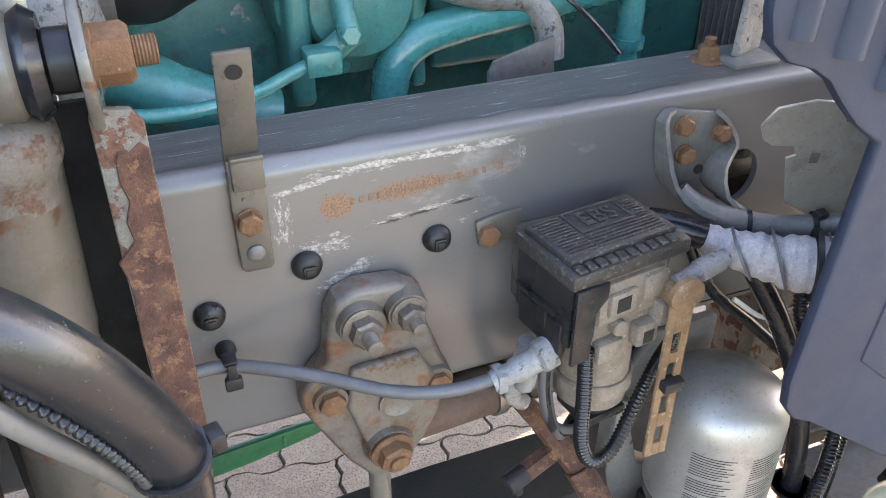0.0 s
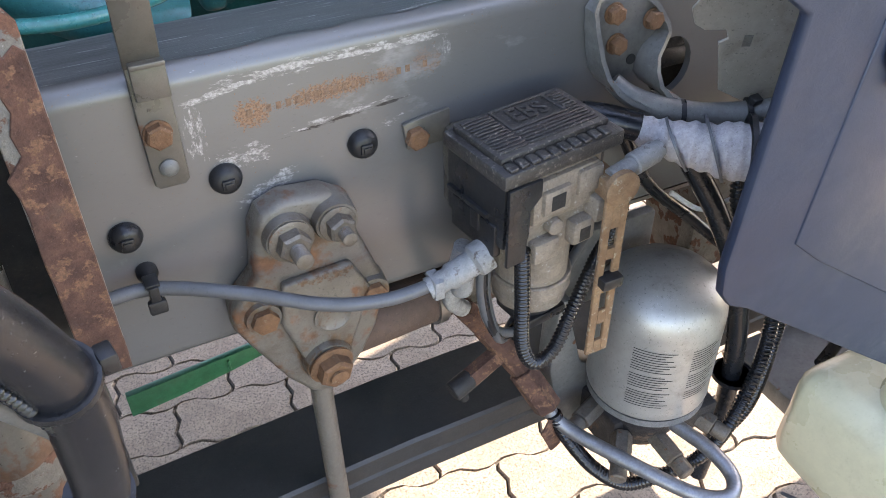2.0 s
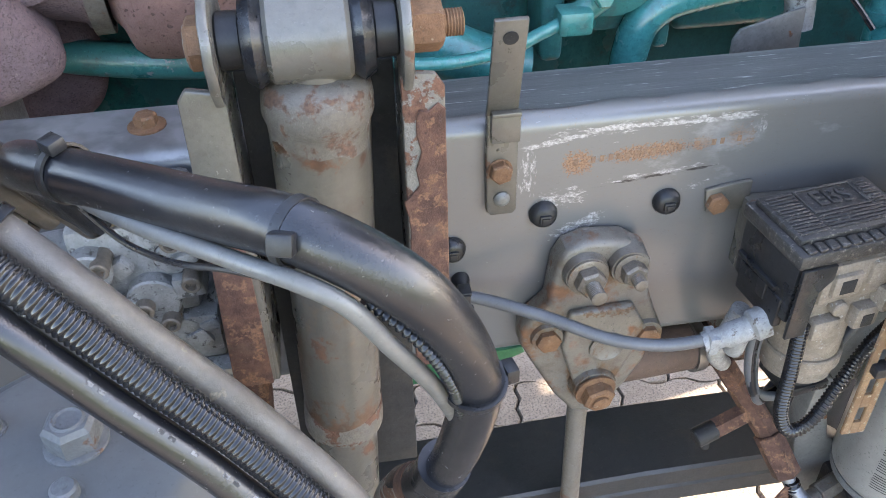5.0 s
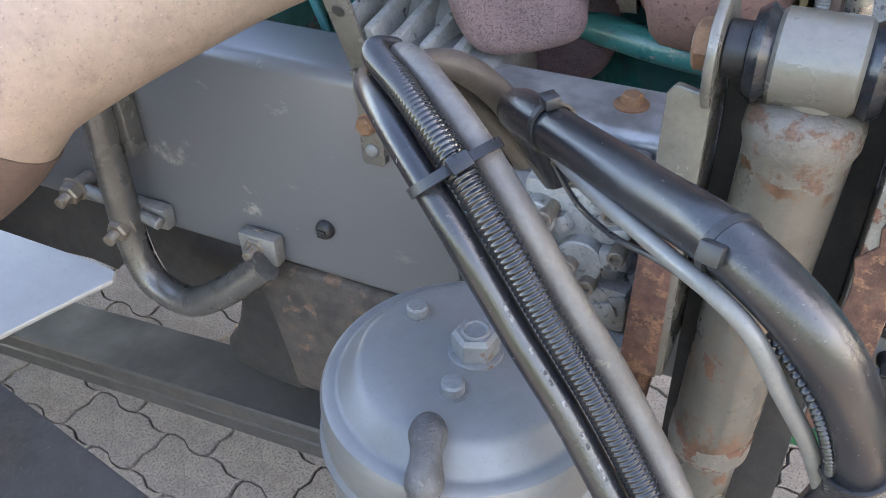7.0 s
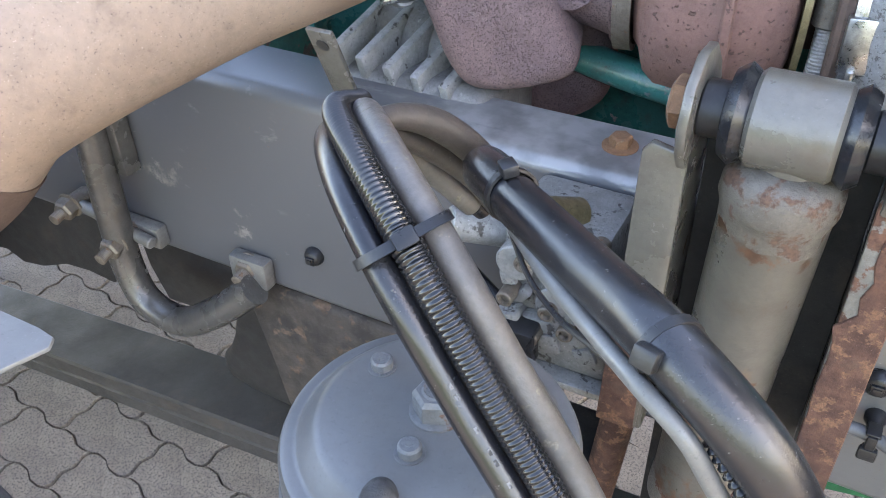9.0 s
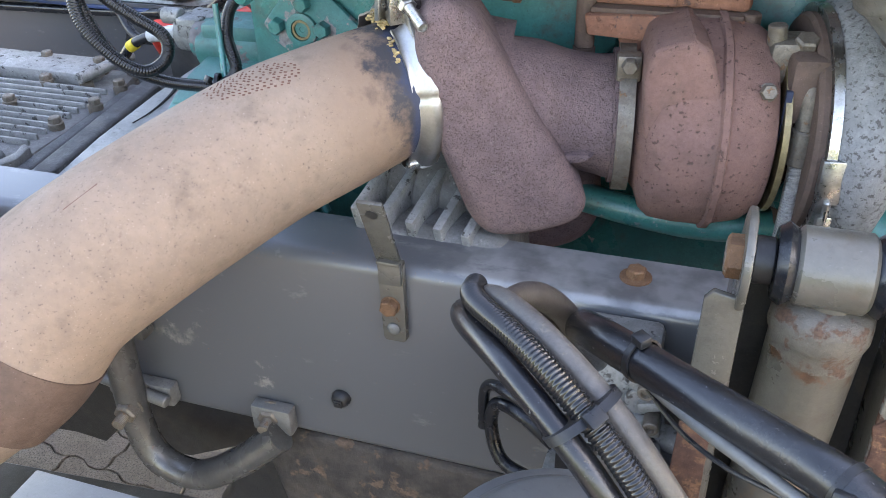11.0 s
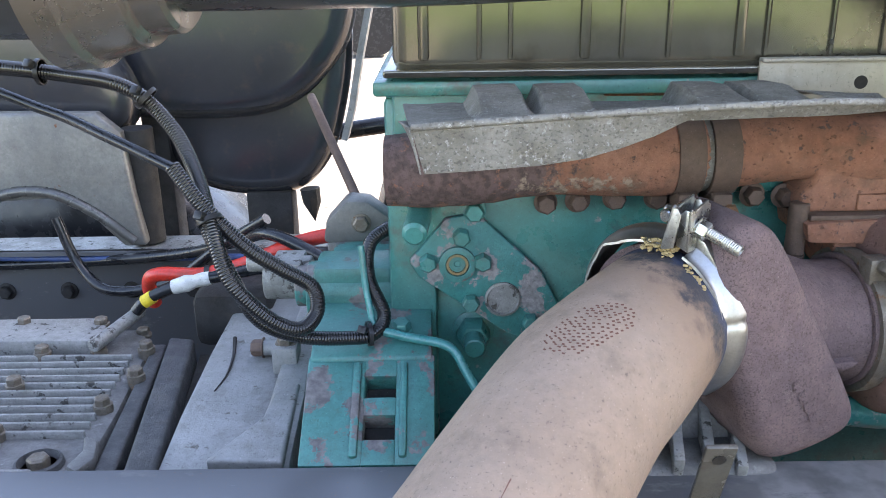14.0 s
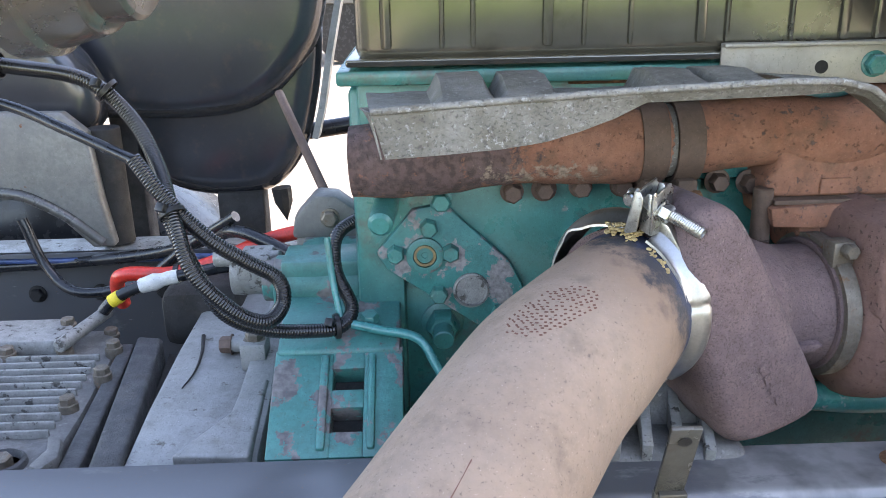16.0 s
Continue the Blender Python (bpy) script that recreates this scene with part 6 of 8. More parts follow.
part("bolt", join(rod((-0.797, 0.240, 1.178), (-0.803, 0.175, 1.166), 0.0135, ease=0.004), ), M_TEAL, eng)
for x, z, y in ((-0.625, 1.188, 0.226), (-0.435, 1.192, 0.226), (-0.40, 1.19, 0.226)):
    part("bolt", hexhead((x, y, z), (0, -1, 0), 0.018, 0.014, 0.014, 0, x * 5), M_BROWN, eng)
for x, z in ((-0.79, 1.115), (-0.728, 1.115), (-0.742, 1.065), (-0.672, 1.040), (-0.752, 1.145)):
    part("bolt", hexhead((x, 0.2355, z), (0, -1, 0), 0.018, 0.012, 0.0, 0, x * 31), M_TEAL, eng)
port = part("port", join(lathe((-0.757, 0.2365, 1.112), (0, -1, 0), [(-0.002, 0.021), (0.006, 0.021), (0.007, 0.018), (0.007, 0.0135), (0.0015, 0.0130), (0.0015, 0.006), (0.0008, 0.005), (0.0008, 0)], 28)), M_TEALWORN, eng, "open threaded port")
part("port_thread", lathe((-0.757, 0.2350, 1.112), (0, -1, 0), [(0, 0.0125), (0.004, 0.0125), (0.004, 0.0095), (0, 0.0095)], 24), M_BRASS, port)
part("port_seat", lathe((-0.757, 0.2350, 1.112), (0, -1, 0), [(-0.001, 0.0094), (0.0012, 0.0094), (0.0012, 0.004), (0.0004, 0.003), (0.0004, 0)], 24), M_TEALWORN, port)
part("core_plug", lathe((-0.705, 0.2358, 1.068), (0, -1, 0), [(0, 0.021), (0.003, 0.021), (0.004, 0.0185), (0.001, 0.017), (0.001, 0)], 30), M_ALU, eng, "bare metal core plug")
part("rust_patch", outline([(-0.842, 1.005), (-0.836, 1.030), (-0.824, 1.042), (-0.812, 1.032), (-0.808, 1.005), (-0.815, 0.975), (-0.828, 0.962), (-0.838, 0.980)], (0, 0.2445, 0), (1, 0, 0), (0, 0, 1), 0.0015, 0.0005, 1), M_RUST, eng, "bare rusted patch")
part("drain_plug", join(hexhead((-0.738, 0.262, 1.018), (0, -1, 0), 0.034, 0.026, 0.025), rod((-0.738, 0.236, 1.018), (-0.738, 0.215, 1.014), 0.0125)), M_TEAL, eng)
part("lower_tube", tube([(-0.50, 0.20, 0.985), (-0.40, 0.17, 0.968), (-0.28, 0.16, 0.955), (-0.20, 0.17, 0.955), (-0.15, 0.19, 0.965)], 0.017, 16), M_TEAL, eng)
part("oil_pan", join(box(-0.70, 0.50, 0.40, 0.62, 0.46, 0.62, 0.03, 3)), M_DARK, eng)
part("head_gasket_edge", box(-0.60, -0.45, 0.230, 0.24, 1.300, 1.309, 0.001), M_RUST, eng)
part("green_strip", join(outline([(-0.12, 0.298), (0.11, 0.319), (0.115, 0.306), (0.085, 0.292), (0.035, 0.281), (-0.03, 0.268), (-0.12, 0.256)], (0, 0.36, 0), (1, 0, 0), (0, 0, 1), 0.012, 0.001), box(0.030, 0.034, 0.344, 0.349, 0.288, 0.306, 0.0005, 1)), M_GREEN, eng, "thin green strip under the sump")

# valve cover
vc = thing("valve_cover", (-0.2, 0.42, 1.322), "glossy black ribbed valve cover on the engine", "engine cover")
part("cover", box(BX0 + 0.008, BX1 - 0.02, 0.222, 0.60, 1.326, 1.66, 0.016, 3), M_COVER, vc)
for k in range(26):
    x = -0.80 + k * 0.052 + 0.012 * math.sin(k * 2.4)
    w = 0.005 if k % 3 else 0.011
    part("rib", box(x, x + w, 0.2165, 0.226, 1.34, 1.63, 0.0035), M_COVER, vc)
part("flange", box(BX0 - 0.002, BX1 - 0.01, 0.2175, 0.61, 1.3225, 1.331, 0.003), M_COVER, vc)
part("groove", box(BX0 + 0.0, BX1 - 0.01, 0.2160, 0.2180, 1.324, 1.3285, 0.0005), M_DARK, vc)

# edge strip with holes
es = thing("edge_strip", (-0.2, 0.225, 1.30), "pale galvanised strip bolted along the cover edge", "strip")
part("strip", join(box(-0.452, 0.55, 0.198, 0.2025, 1.298, 1.342, 0.0015), box(-0.452, 0.55, 0.188, 0.200, 1.338, 1.342, 0.001)), M_PLATE, es)
for x in (-0.348, 0.10, 0.155, 0.28):
    part("hole", lathe((x, 0.1978, 1.316), (0, -1, 0), [(0, 0.0068), (0.0008, 0.0068), (0.0008, 0)], 18), M_DARK, es)
for x in (-0.294, 0.20, 0.4):
    part("bolt", hexhead((x, 0.1978, 1.318), (0, -1, 0), 0.020, 0.010, 0.0135), M_TEAL, es)

# manifold
mf = thing("exhaust_manifold", (-0.4, 0.19, 1.2), "orange-rusted cast iron exhaust manifold", "manifold")
part("rear_runner", tube([(-0.822, 0.187, 1.234), (-0.76, 0.185, 1.236), (-0.70, 0.183, 1.238), (-0.60, 0.182, 1.242), (-0.50, 0.182, 1.250)], lambda f: 0.036 + 0.004 * math.sin(f * 9), 26, 0.01, wob=0.05), M_MANIFOLD, mf)
part("front_runner", join(tube([(-0.48, 0.182, 1.250), (-0.40, 0.180, 1.258), (-0.34, 0.176, 1.252), (-0.30, 0.176, 1.258), (-0.26, 0.18, 1.276), (-0.21, 0.19, 1.275), (-0.16, 0.21, 1.258)], lambda f: 0.037 - 0.006 * (f > 0.7), 26, 0.01, wob=0.05),
                          tube([(-0.16, 0.20, 1.26), (-0.05, 0.20, 1.262), (0.12, 0.20, 1.27), (0.40, 0.20, 1.28)], 0.034, 22, 0.02), outline([(-0.398, 1.262), (-0.392, 1.226), (-0.404, 1.214), (-0.404, 1.194), (-0.250, 1.194), (-0.250, 1.218), (-0.243, 1.262), (-0.262, 1.285), (-0.33, 1.27)], (0, 0.235, 0), (1, 0, 0), (0, 0, 1), 0.088, 0.007, 3)), M_MANIFOLD, mf)
part("turbo_flange", outline([(-0.400, 1.168), (-0.404, 1.188), (-0.344, 1.191), (-0.254, 1.190), (-0.252, 1.170), (-0.30, 1.164)], (0, 0.235, 0), (1, 0, 0), (0, 0, 1), 0.105, 0.003), M_MANIFOLD, mf)
part("gasket", box(-0.398, -0.256, 0.136, 0.234, 1.1895, 1.1945, 0.0008), M_BROWN, mf)
part("turbo_neck", outline([(-0.372, 1.168), (-0.36, 1.12), (-0.285, 1.12), (-0.268, 1.168)], (0, 0.228, 0), (1, 0, 0), (0, 0, 1), 0.09, 0.006), M_MANIFOLD, mf)
part("cast_plate", box(-0.350, -0.318, 0.1435, 0.150, 1.198, 1.214, 0.0015), M_MANIFOLD, mf)
for x in (-0.518, -0.483):
    part("clamp_band", ring_band((x, 0.182, 1.249), (1, 0, 0.02), 0.0385, 0.026, 0.0035, 30), M_BROWN, mf, "clamp band round the joint")
    part("clamp_lug", box(x - 0.010, x + 0.010, 0.148, 0.20, 1.19, 1.215, 0.003), M_BROWN, mf)
    part("stud", hexhead((x + (0.008 if x > -0.5 else -0.006), 0.149, 1.198), (0, -1, -0.2), 0.013, 0.006, 0, 0.006), M_RUSTBOLT, mf)
part("gasket_ring", ring_band((-0.5005, 0.182, 1.249), (1, 0, 0.02), 0.036, 0.008, 0.002, 30), M_HEATSHIELD, mf)
for x, z in ((-0.405, 1.195), (-0.25, 1.185)):
    part("stud", join(rod((x, 0.15, z - 0.045), (x, 0.15, z + 0.01), 0.010), hexhead((x, 0.15, z - 0.045), (0, 0, -1), 0.02, 0.012)), M_BROWN, mf)
part("wire", tube([(-0.155, 0.17, 1.27), (-0.15, 0.155, 1.25), (-0.158, 0.15, 1.232)], 0.0025, 8), M_BRASS, mf)
for x, z in ((-0.275, 1.296), (-0.225, 1.232)):
    part("bolt", hexhead((x, 0.222, z), (0, -1, 0), 0.02, 0.012, 0.014), M_BROWN, mf)

# heat shield sheet
hs = thing("heat_shield", (-0.6, 0.14, 1.25), "bent grey aluminised heat shield over the manifold", "heat shield")


def sheet(fn, nu, nv, thick=0.0015):
    bm = bmesh.new()
    rows = [[bm.verts.new(fn(i / nu, j / nv)) for j in range(nv + 1)] for i in range(nu + 1)]
    for a, b in zip(rows, rows[1:]):
        for j in range(nv):
            bm.faces.new((a[j], a[j + 1], b[j + 1], b[j]))
    bmesh.ops.recalc_face_normals(bm, faces=bm.faces)
    bmesh.ops.solidify(bm, geom=bm.faces[:], thickness=thick)
    return bm


EDGE = [(-0.806, 1.307), (-0.742, 1.311), (-0.657, 1.316), (-0.574, 1.320), (-0.456, 1.324), (-0.410, 1.322), (-0.375, 1.313), (-0.345, 1.292), (-0.307, 1.249)]
HEM = [(-0.806, 1.265), (-0.747, 1.268), (-0.700, 1.271), (-0.664, 1.276), (-0.630, 1.285), (-0.600, 1.296), (-0.574, 1.309), (-0.30, 1.315)]


def along(table, x):
    for (a, p), (b, q) in zip(table, table[1:]):
        if x <= b:
            return p + (q - p) * max(0.0, (x - a) / (b - a))
    return table[-1][1]


def edge_y(x):
    return 0.034 + 0.054 * max(0.0, (x + 0.45) / 0.143) ** 1.5


def bumps(x):
    c = 0.0
    for at, w in ((-0.722, 0.028), (-0.664, 0.028), (-0.527, 0.028), (-0.472, 0.028)):
        c = max(c, min(1.0, max(0.0, (w - abs(x - at)) / 0.008)))
    return c


def top_sheet(u, v):
    x = -0.806 + u * 0.366
    y = 0.034 + v * 0.170
    base = along(EDGE, x) * (1 - v) + 1.2985 * v - 0.004 * math.sin(v * math.pi)
    return (x - 0.014 * v * (1 - u) ** 4, y, base + bumps(x) * 0.019 * min(1.0, max(0.0, (v - 0.18) * 2.0)) + 0.0012 * noise.noise((x * 40, v * 6, 2)))


part("top", sheet(top_sheet, 120, 18), M_HEATSHIELD, hs)


def lip(u, v):
    x = -0.806 + u * 0.499
    top = along(EDGE, x)
    low = min(along(HEM, x), top - 0.007)
    y = edge_y(x) + 0.010 * v
    fold = 0.0022 * math.exp(-((x + 0.655) / 0.006) ** 2)
    return (x + 0.010 * v * max(0.0, 1 - u * 6), y - fold + 0.0010 * noise.noise((x * 50, v * 4, 5)), top + (low - top) * v)


part("lip", sheet(lip, 90, 8), M_HEATSHIELD, hs, "hanging front lip")
part("rolled_edge", tube([lip(k / 30, 0) for k in range(31)], 0.0034, 10, 0.008), M_HEATSHIELD, hs)
part("end_fold", sheet(lambda u, v: (-0.806 - 0.014 * v + 0.008 * u, 0.034 + 0.075 * v, (1.307 - 0.008 * v) - 0.040 * u * (1 - v)), 6, 6), M_HEATSHIELD, hs)


def wing(u, v):
    x = -0.452 + u * 0.145
    a = Vector((x, edge_y(x), along(EDGE, x)))
    b = Vector((-0.441, 0.204, 1.305)).lerp(Vector((-0.333, 0.204, 1.303)), u)
    return a.lerp(b, v) + Vector((0, 0, 0.006 * math.sin(v * math.pi) * (1 - u)))


part("wing", sheet(wing, 24, 8), M_HEATSHIELD, hs, "flared end wing")

# ---- turbocharger ----
tb = thing("turbocharger", (-0.25, 0.14, 0.97), "rust-brown turbocharger with sand-cast compressor housing", "turbocharger")
TY, TZ = 0.172, 1.072
part("turbine", lathe((-0.340, TY, TZ), (1, 0, 0), [(0, 0), (0, 0.068), (0.006, 0.076), (0.012, 0.094), (0.022, 0.103), (0.046, 0.107), (0.074, 0.108), (0.076, 0.112), (0.082, 0.112), (0.084, 0.107), (0.112, 0.102), (0.128, 0.090), (0.134, 0.07), (0.134, 0)], 56, 0.0012), M_TURBINE, tb, "pitted rust-brown turbine housing")
part("turbine_neck", outline([(-0.334, 1.085), (-0.338, 1.15), (-0.332, 1.176), (-0.296, 1.186), (-0.280, 1.176), (-0.262, 1.125), (-0.256, 1.085)], (0, 0.20, 0), (1, 0, 0), (0, 0, 1), 0.118, 0.008, 3), M_TURBINE, tb, "flat-topped scroll inlet")
part("v_band", join(ring_band((-0.350, TY, TZ), (1, 0, 0), 0.071, 0.016, 0.006, 44)), M_DULLBOLT, tb, "steel v-band clamp")
part("v_band_bolt", join(box(-0.362, -0.338, 0.125, 0.145, 1.128, 1.155, 0.003), rod((-0.35, 0.118, 1.148), (-0.35, 0.15, 1.146), 0.006), hexhead((-0.35, 0.12, 1.148), (0, -1, 0), 0.014, 0.009)), M_DULLBOLT, tb)
part("centre_housing", join(rod((-0.21, TY, TZ), (-0.165, TY, TZ), 0.058), box(-0.205, -0.17, 0.10, 0.19, 1.10, 1.165, 0.008)), M_BROWN, tb)
part("back_plate", lathe((-0.182, TY, TZ), (1, 0, 0), [(0, 0), (0, 0.108), (0.004, 0.112), (0.010, 0.112), (0.010, 0)], 52), M_BROWN, tb)
part("compressor", lathe((-0.172, TY, TZ), (1, 0, 0), [(0, 0), (0, 0.110), (0.010, 0.120), (0.024, 0.131), (0.042, 0.133), (0.058, 0.124), (0.070, 0.104), (0.078, 0.082), (0.082, 0.06), (0.10, 0.058), (0.10, 0)], 60, 0.0008), M_COMPR, tb, "rough grey cast compressor housing")
part("compressor_band", ring_band((-0.168, TY, TZ), (1, 0, 0), 0.117, 0.009, 0.004, 56), M_ZINC, tb, "bright band clamp")
part("band_catch", join(box(-0.176, -0.154, 0.048, 0.058, 1.045, 1.09, 0.002), box(-0.172, -0.158, 0.044, 0.052, 1.01, 1.035, 0.002), rod((-0.165, 0.047, 0.99), (-0.165, 0.047, 1.05), 0.0035), box(-0.178, -0.152, 0.046, 0.056, 0.985, 1.005, 0.002)), M_ZINC, tb)
part("oil_inlet", join(box(-0.222, -0.18, 0.125, 0.17, 1.13, 1.172, 0.008), rod((-0.215, 0.14, 1.165), (-0.217, 0.14, 1.185), 0.009), hexhead((-0.19, 0.135, 1.165), (0, -0.4, 1), 0.02, 0.012), tube([(-0.192, 0.13, 1.152), (-0.186, 0.115, 1.145), (-0.183, 0.105, 1.125), (-0.184, 0.10, 1.09)], 0.010, 16)), M_DULLBOLT, tb)
part("hose_ferrule", join(rod((-0.184, 0.10, 1.098), (-0.185, 0.098, 1.062), 0.0125)), M_DULLBOLT, tb)
part("oil_hose", tube([(-0.185, 0.098, 1.065), (-0.186, 0.094, 1.02), (-0.187, 0.095, 0.97), (-0.19, 0.11, 0.92)], 0.0085, 16, 0.002, 0.0008, 0.003), M_BRAID, tb, "braided steel oil hose")
part("tag", box(-0.207, -0.201, 0.098, 0.104, 1.085, 1.135, 0.001), M_BUFF, tb)
part("gold_shield", ring_band((-0.203, TY, TZ), (1, 0, 0), 0.088, 0.006, 0.003, 44), M_BRASS, tb)
part("wastegate_screw", hexhead((-0.225, 0.095, 1.135), (0, -1, 0.4), 0.014, 0.01, 0.009), M_DULLBOLT, tb)

TURN = Matrix.Translation((-0.27, TY, TZ)) @ Matrix.Rotation(radians(9), 4, "Z") @ Matrix.Translation((0.27, -TY, -TZ))
for ob in tb.children_recursive:
    ob.data.transform(TURN)

# exhaust elbow off the turbine
el = thing("exhaust_elbow", (-0.44, 0.1, 0.95), "purple-brown scaled cast exhaust elbow", "exhaust elbow")
FACE_U, FACE_AT = (0.953, 0.30, 0), (-0.496, 0.046, 0)
part("neck", tube([(-0.347, 0.186, 1.060), (-0.40, 0.172, 1.068), (-0.45, 0.150, 1.080), (-0.49, 0.128, 1.088)], lambda f: 0.069 - 0.006 * math.sin(min(1.0, f * 1.6) * math.pi), 44, 0.005), M_ELBOW, el)
part("neck_lip", ring_band((-0.352, 0.1855, 1.0605), (0.985, 0.174, 0), 0.069, 0.008, 0.004, 44), M_ELBOW, el)
part("neck_gusset", outline([(-0.43, 1.040), (-0.43, 1.028), (-0.372, 1.038), (-0.360, 1.046), (-0.372, 1.048)], (0, 0.155, 0), (1, 0, 0), (0, 0, 1), 0.05, 0.003), M_ELBOW, el)
part("box", outline([(-0.032, 1.150), (-0.030, 1.192), (-0.012, 1.213), (0.012, 1.211), (0.034, 1.190), (0.082, 1.108), (0.140, 1.012), (0.146, 0.988), (0.130, 0.968), (0.058, 0.952), (0.024, 0.966), (-0.002, 1.038), (-0.022, 1.09)], FACE_AT, FACE_U, (0, 0, 1), -0.125, 0.026, 6, rounds=2), M_ELBOW, el, "rough scaly body", sharp=60)
part("rear_lobe", outline([(0.01, 1.06), (0.09, 1.06), (0.140, 0.99), (0.150, 0.92), (0.125, 0.875), (0.06, 0.862), (0.01, 0.89), (-0.01, 0.98)], Vector(FACE_AT) + Vector((0.0, 0.115, 0)), FACE_U, (0, 0, 1), -0.15, 0.026, 6, rounds=2), M_ELBOW, el, sharp=60)
part("inlet", tube([(-0.574, 0.099, 1.104), (-0.550, 0.123, 1.103), (-0.515, 0.150, 1.098), (-0.47, 0.160, 1.09)], 0.073, 40, 0.008), M_ELBOW, el)
part("cast_bar", join(*[outline([(0.052 + 0.008 * k, 1.048 - 0.013 * k), (0.058 + 0.008 * k, 1.051 - 0.013 * k), (0.061 + 0.008 * k, 1.042 - 0.013 * k), (0.055 + 0.008 * k, 1.039 - 0.013 * k)], Vector(FACE_AT) + Vector((0.0003, -0.001, 0)), FACE_U, (0, 0, 1), 0.0012, 0.0005, 1) for k in range(4)]), M_ELBOW, el)

# buff exhaust pipe
M_STRAW = mat("straw_packing", (0.46, 0.34, 0.16), 0.85, tone=(0.3, 0.2, 0.09), tone_scale=80, bump=0.8)
M_WEAVE = mat("brown_burn_mark", (0.135, 0.055, 0.034), 0.8, bump=0, dust=0)
xp = thing("exhaust_pipe", (-0.8, -0.1, 0.9), "buff coated exhaust pipe curving over the rail", "exhaust pipe")
PIPE = [(-0.561, 0.102, 1.108), (-0.590, 0.066, 1.101), (-0.625, 0.024, 1.091), (-0.665, -0.023, 1.078), (-0.710, -0.092, 1.057), (-0.750, -0.154, 1.035), (-0.788, -0.205, 1.008), (-0.812, -0.235, 0.972)]


def pipe_r(f):
    return 0.0690 + 0.0080 * math.sin(min(1.0, f * 2.6) * math.pi / 2)


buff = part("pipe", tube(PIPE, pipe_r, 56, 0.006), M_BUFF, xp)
part("brown_sleeve", tube([(-0.808, -0.230, 0.978), (-0.824, -0.246, 0.956), (-0.846, -0.264, 0.936)], 0.0785, 48, 0.006), M_BROWN, xp, "dark burnt brown sleeve")
part("tail", tube([(-0.842, -0.261, 0.939), (-0.88, -0.288, 0.912), (-0.95, -0.335, 0.87), (-1.06, -0.40, 0.78), (-1.19, -0.47, 0.66)], 0.072, 36), M_BUFF, xp)
LP = spline(PIPE, 0.002)


def on_pipe(f, ang, lift):
    """A place on the pipe: part of its length, degrees from the top towards the camera side."""
    i = min(int(len(LP) * f), len(LP) - 2)
    q = LP[i]
    t = (LP[i + 1] - q).normalized()
    up = (Vector((0, 0, 1)) - t * t.z).normalized()
    to = t.cross(up)
    to = to if to.y < 0 else -to
    d = up * math.cos(radians(ang)) + to * math.sin(radians(ang))
    return q + d * (pipe_r(f) + lift), d


marks = []
for i in range(15):
    for j in range(11):
        if ((i - 7) / 8)**2 + ((j - 5) / 6)**2 > 1 + 0.3 * noise.noise((i * 0.5, j * 0.5, 1)) or noise.noise((i * 0.9, j * 0.9, 3)) > 0.36:
            continue
        p, d = on_pipe(0.255 + 0.0125 * i + 0.005 * (j % 2), 0 + 3.1 * j - 1.3 * i, 0)
        w = 0.0013 + 0.0005 * noise.noise((i * 1.7, j * 1.3, 9))
        marks.append(move(box(-w, w, -0.0008, 0.0008, -0.0006, 0.0002, 0), aim(p, d)))
part("weave_mark", join(*marks), M_WEAVE, buff, "woven burn marks")
for f, a0, ln_, turn in ((0.70, 18, 0.030, 0.5),):
    p, d = on_pipe(f, a0, -0.0003)
    q, e = on_pipe(f + ln_ * 2.2, a0 + 20 * turn * ln_ * 10, -0.0003)
    part("scratch", tube([tuple(p), tuple((p + q) / 2 + Vector((0.001, 0.0015, 0.0006))), tuple(q)], 0.0006, 6, 0.004), M_WEAVE, buff)

# Unseen box, added to darken the rear ground and the rail's reflections.
sl = thing("silencer_light_block", (-1.7, -0.4, 0.2), "unseen silencer box, added to keep light off the rear rail", "silencer")
part("box", box(-2.30, -1.18, -0.85, -0.12, 0.40, 1.10, 0.05, 4), M_BROWN, sl)
part("hanger", box(-1.9, -1.8, -0.13, -0.0005, 0.70, 0.76, 0.004), M_PAINT, sl)

cl = thing("pipe_clamp", (-0.53, 0.05, 1.05), "bright steel pipe clamp with threaded bolt", "clamp")
CA, CD = Vector(RING_AT), Vector(RING_AXIS).normalized()
CT = CD.cross(Vector((0, 0, 1))).normalized()
CT = CT if CT.x > 0 else -CT
CU = CT.cross(CD).normalized()
CU = CU if CU.z > 0 else -CU


def clamp_point(deg, along_axis, r):
    """A place on the clamp: degrees from its top towards the front, distance along its axis, radius."""
    return CA + CD * along_axis + (CU * math.cos(radians(deg)) + CT * math.sin(radians(deg))) * r


def swell(deg, at, w):
    return math.exp(-(((deg - at + 180) % 360 - 180) / w) ** 2)


PROFILE = [(0.0015, 0.0775), (0.0010, 0.0800), (-0.0025, 0.0792), (-0.0070, 0.0815), (-0.0115, 0.0872), (-0.0165, 0.0908), (-0.0220, 0.0912), (-0.0275, 0.0880), (-0.0320, 0.0815), (-0.0345, 0.0800), (-0.0345, 0.0785), (-0.0315, 0.0780), (-0.0180, 0.0865), (-0.0060, 0.0795)]


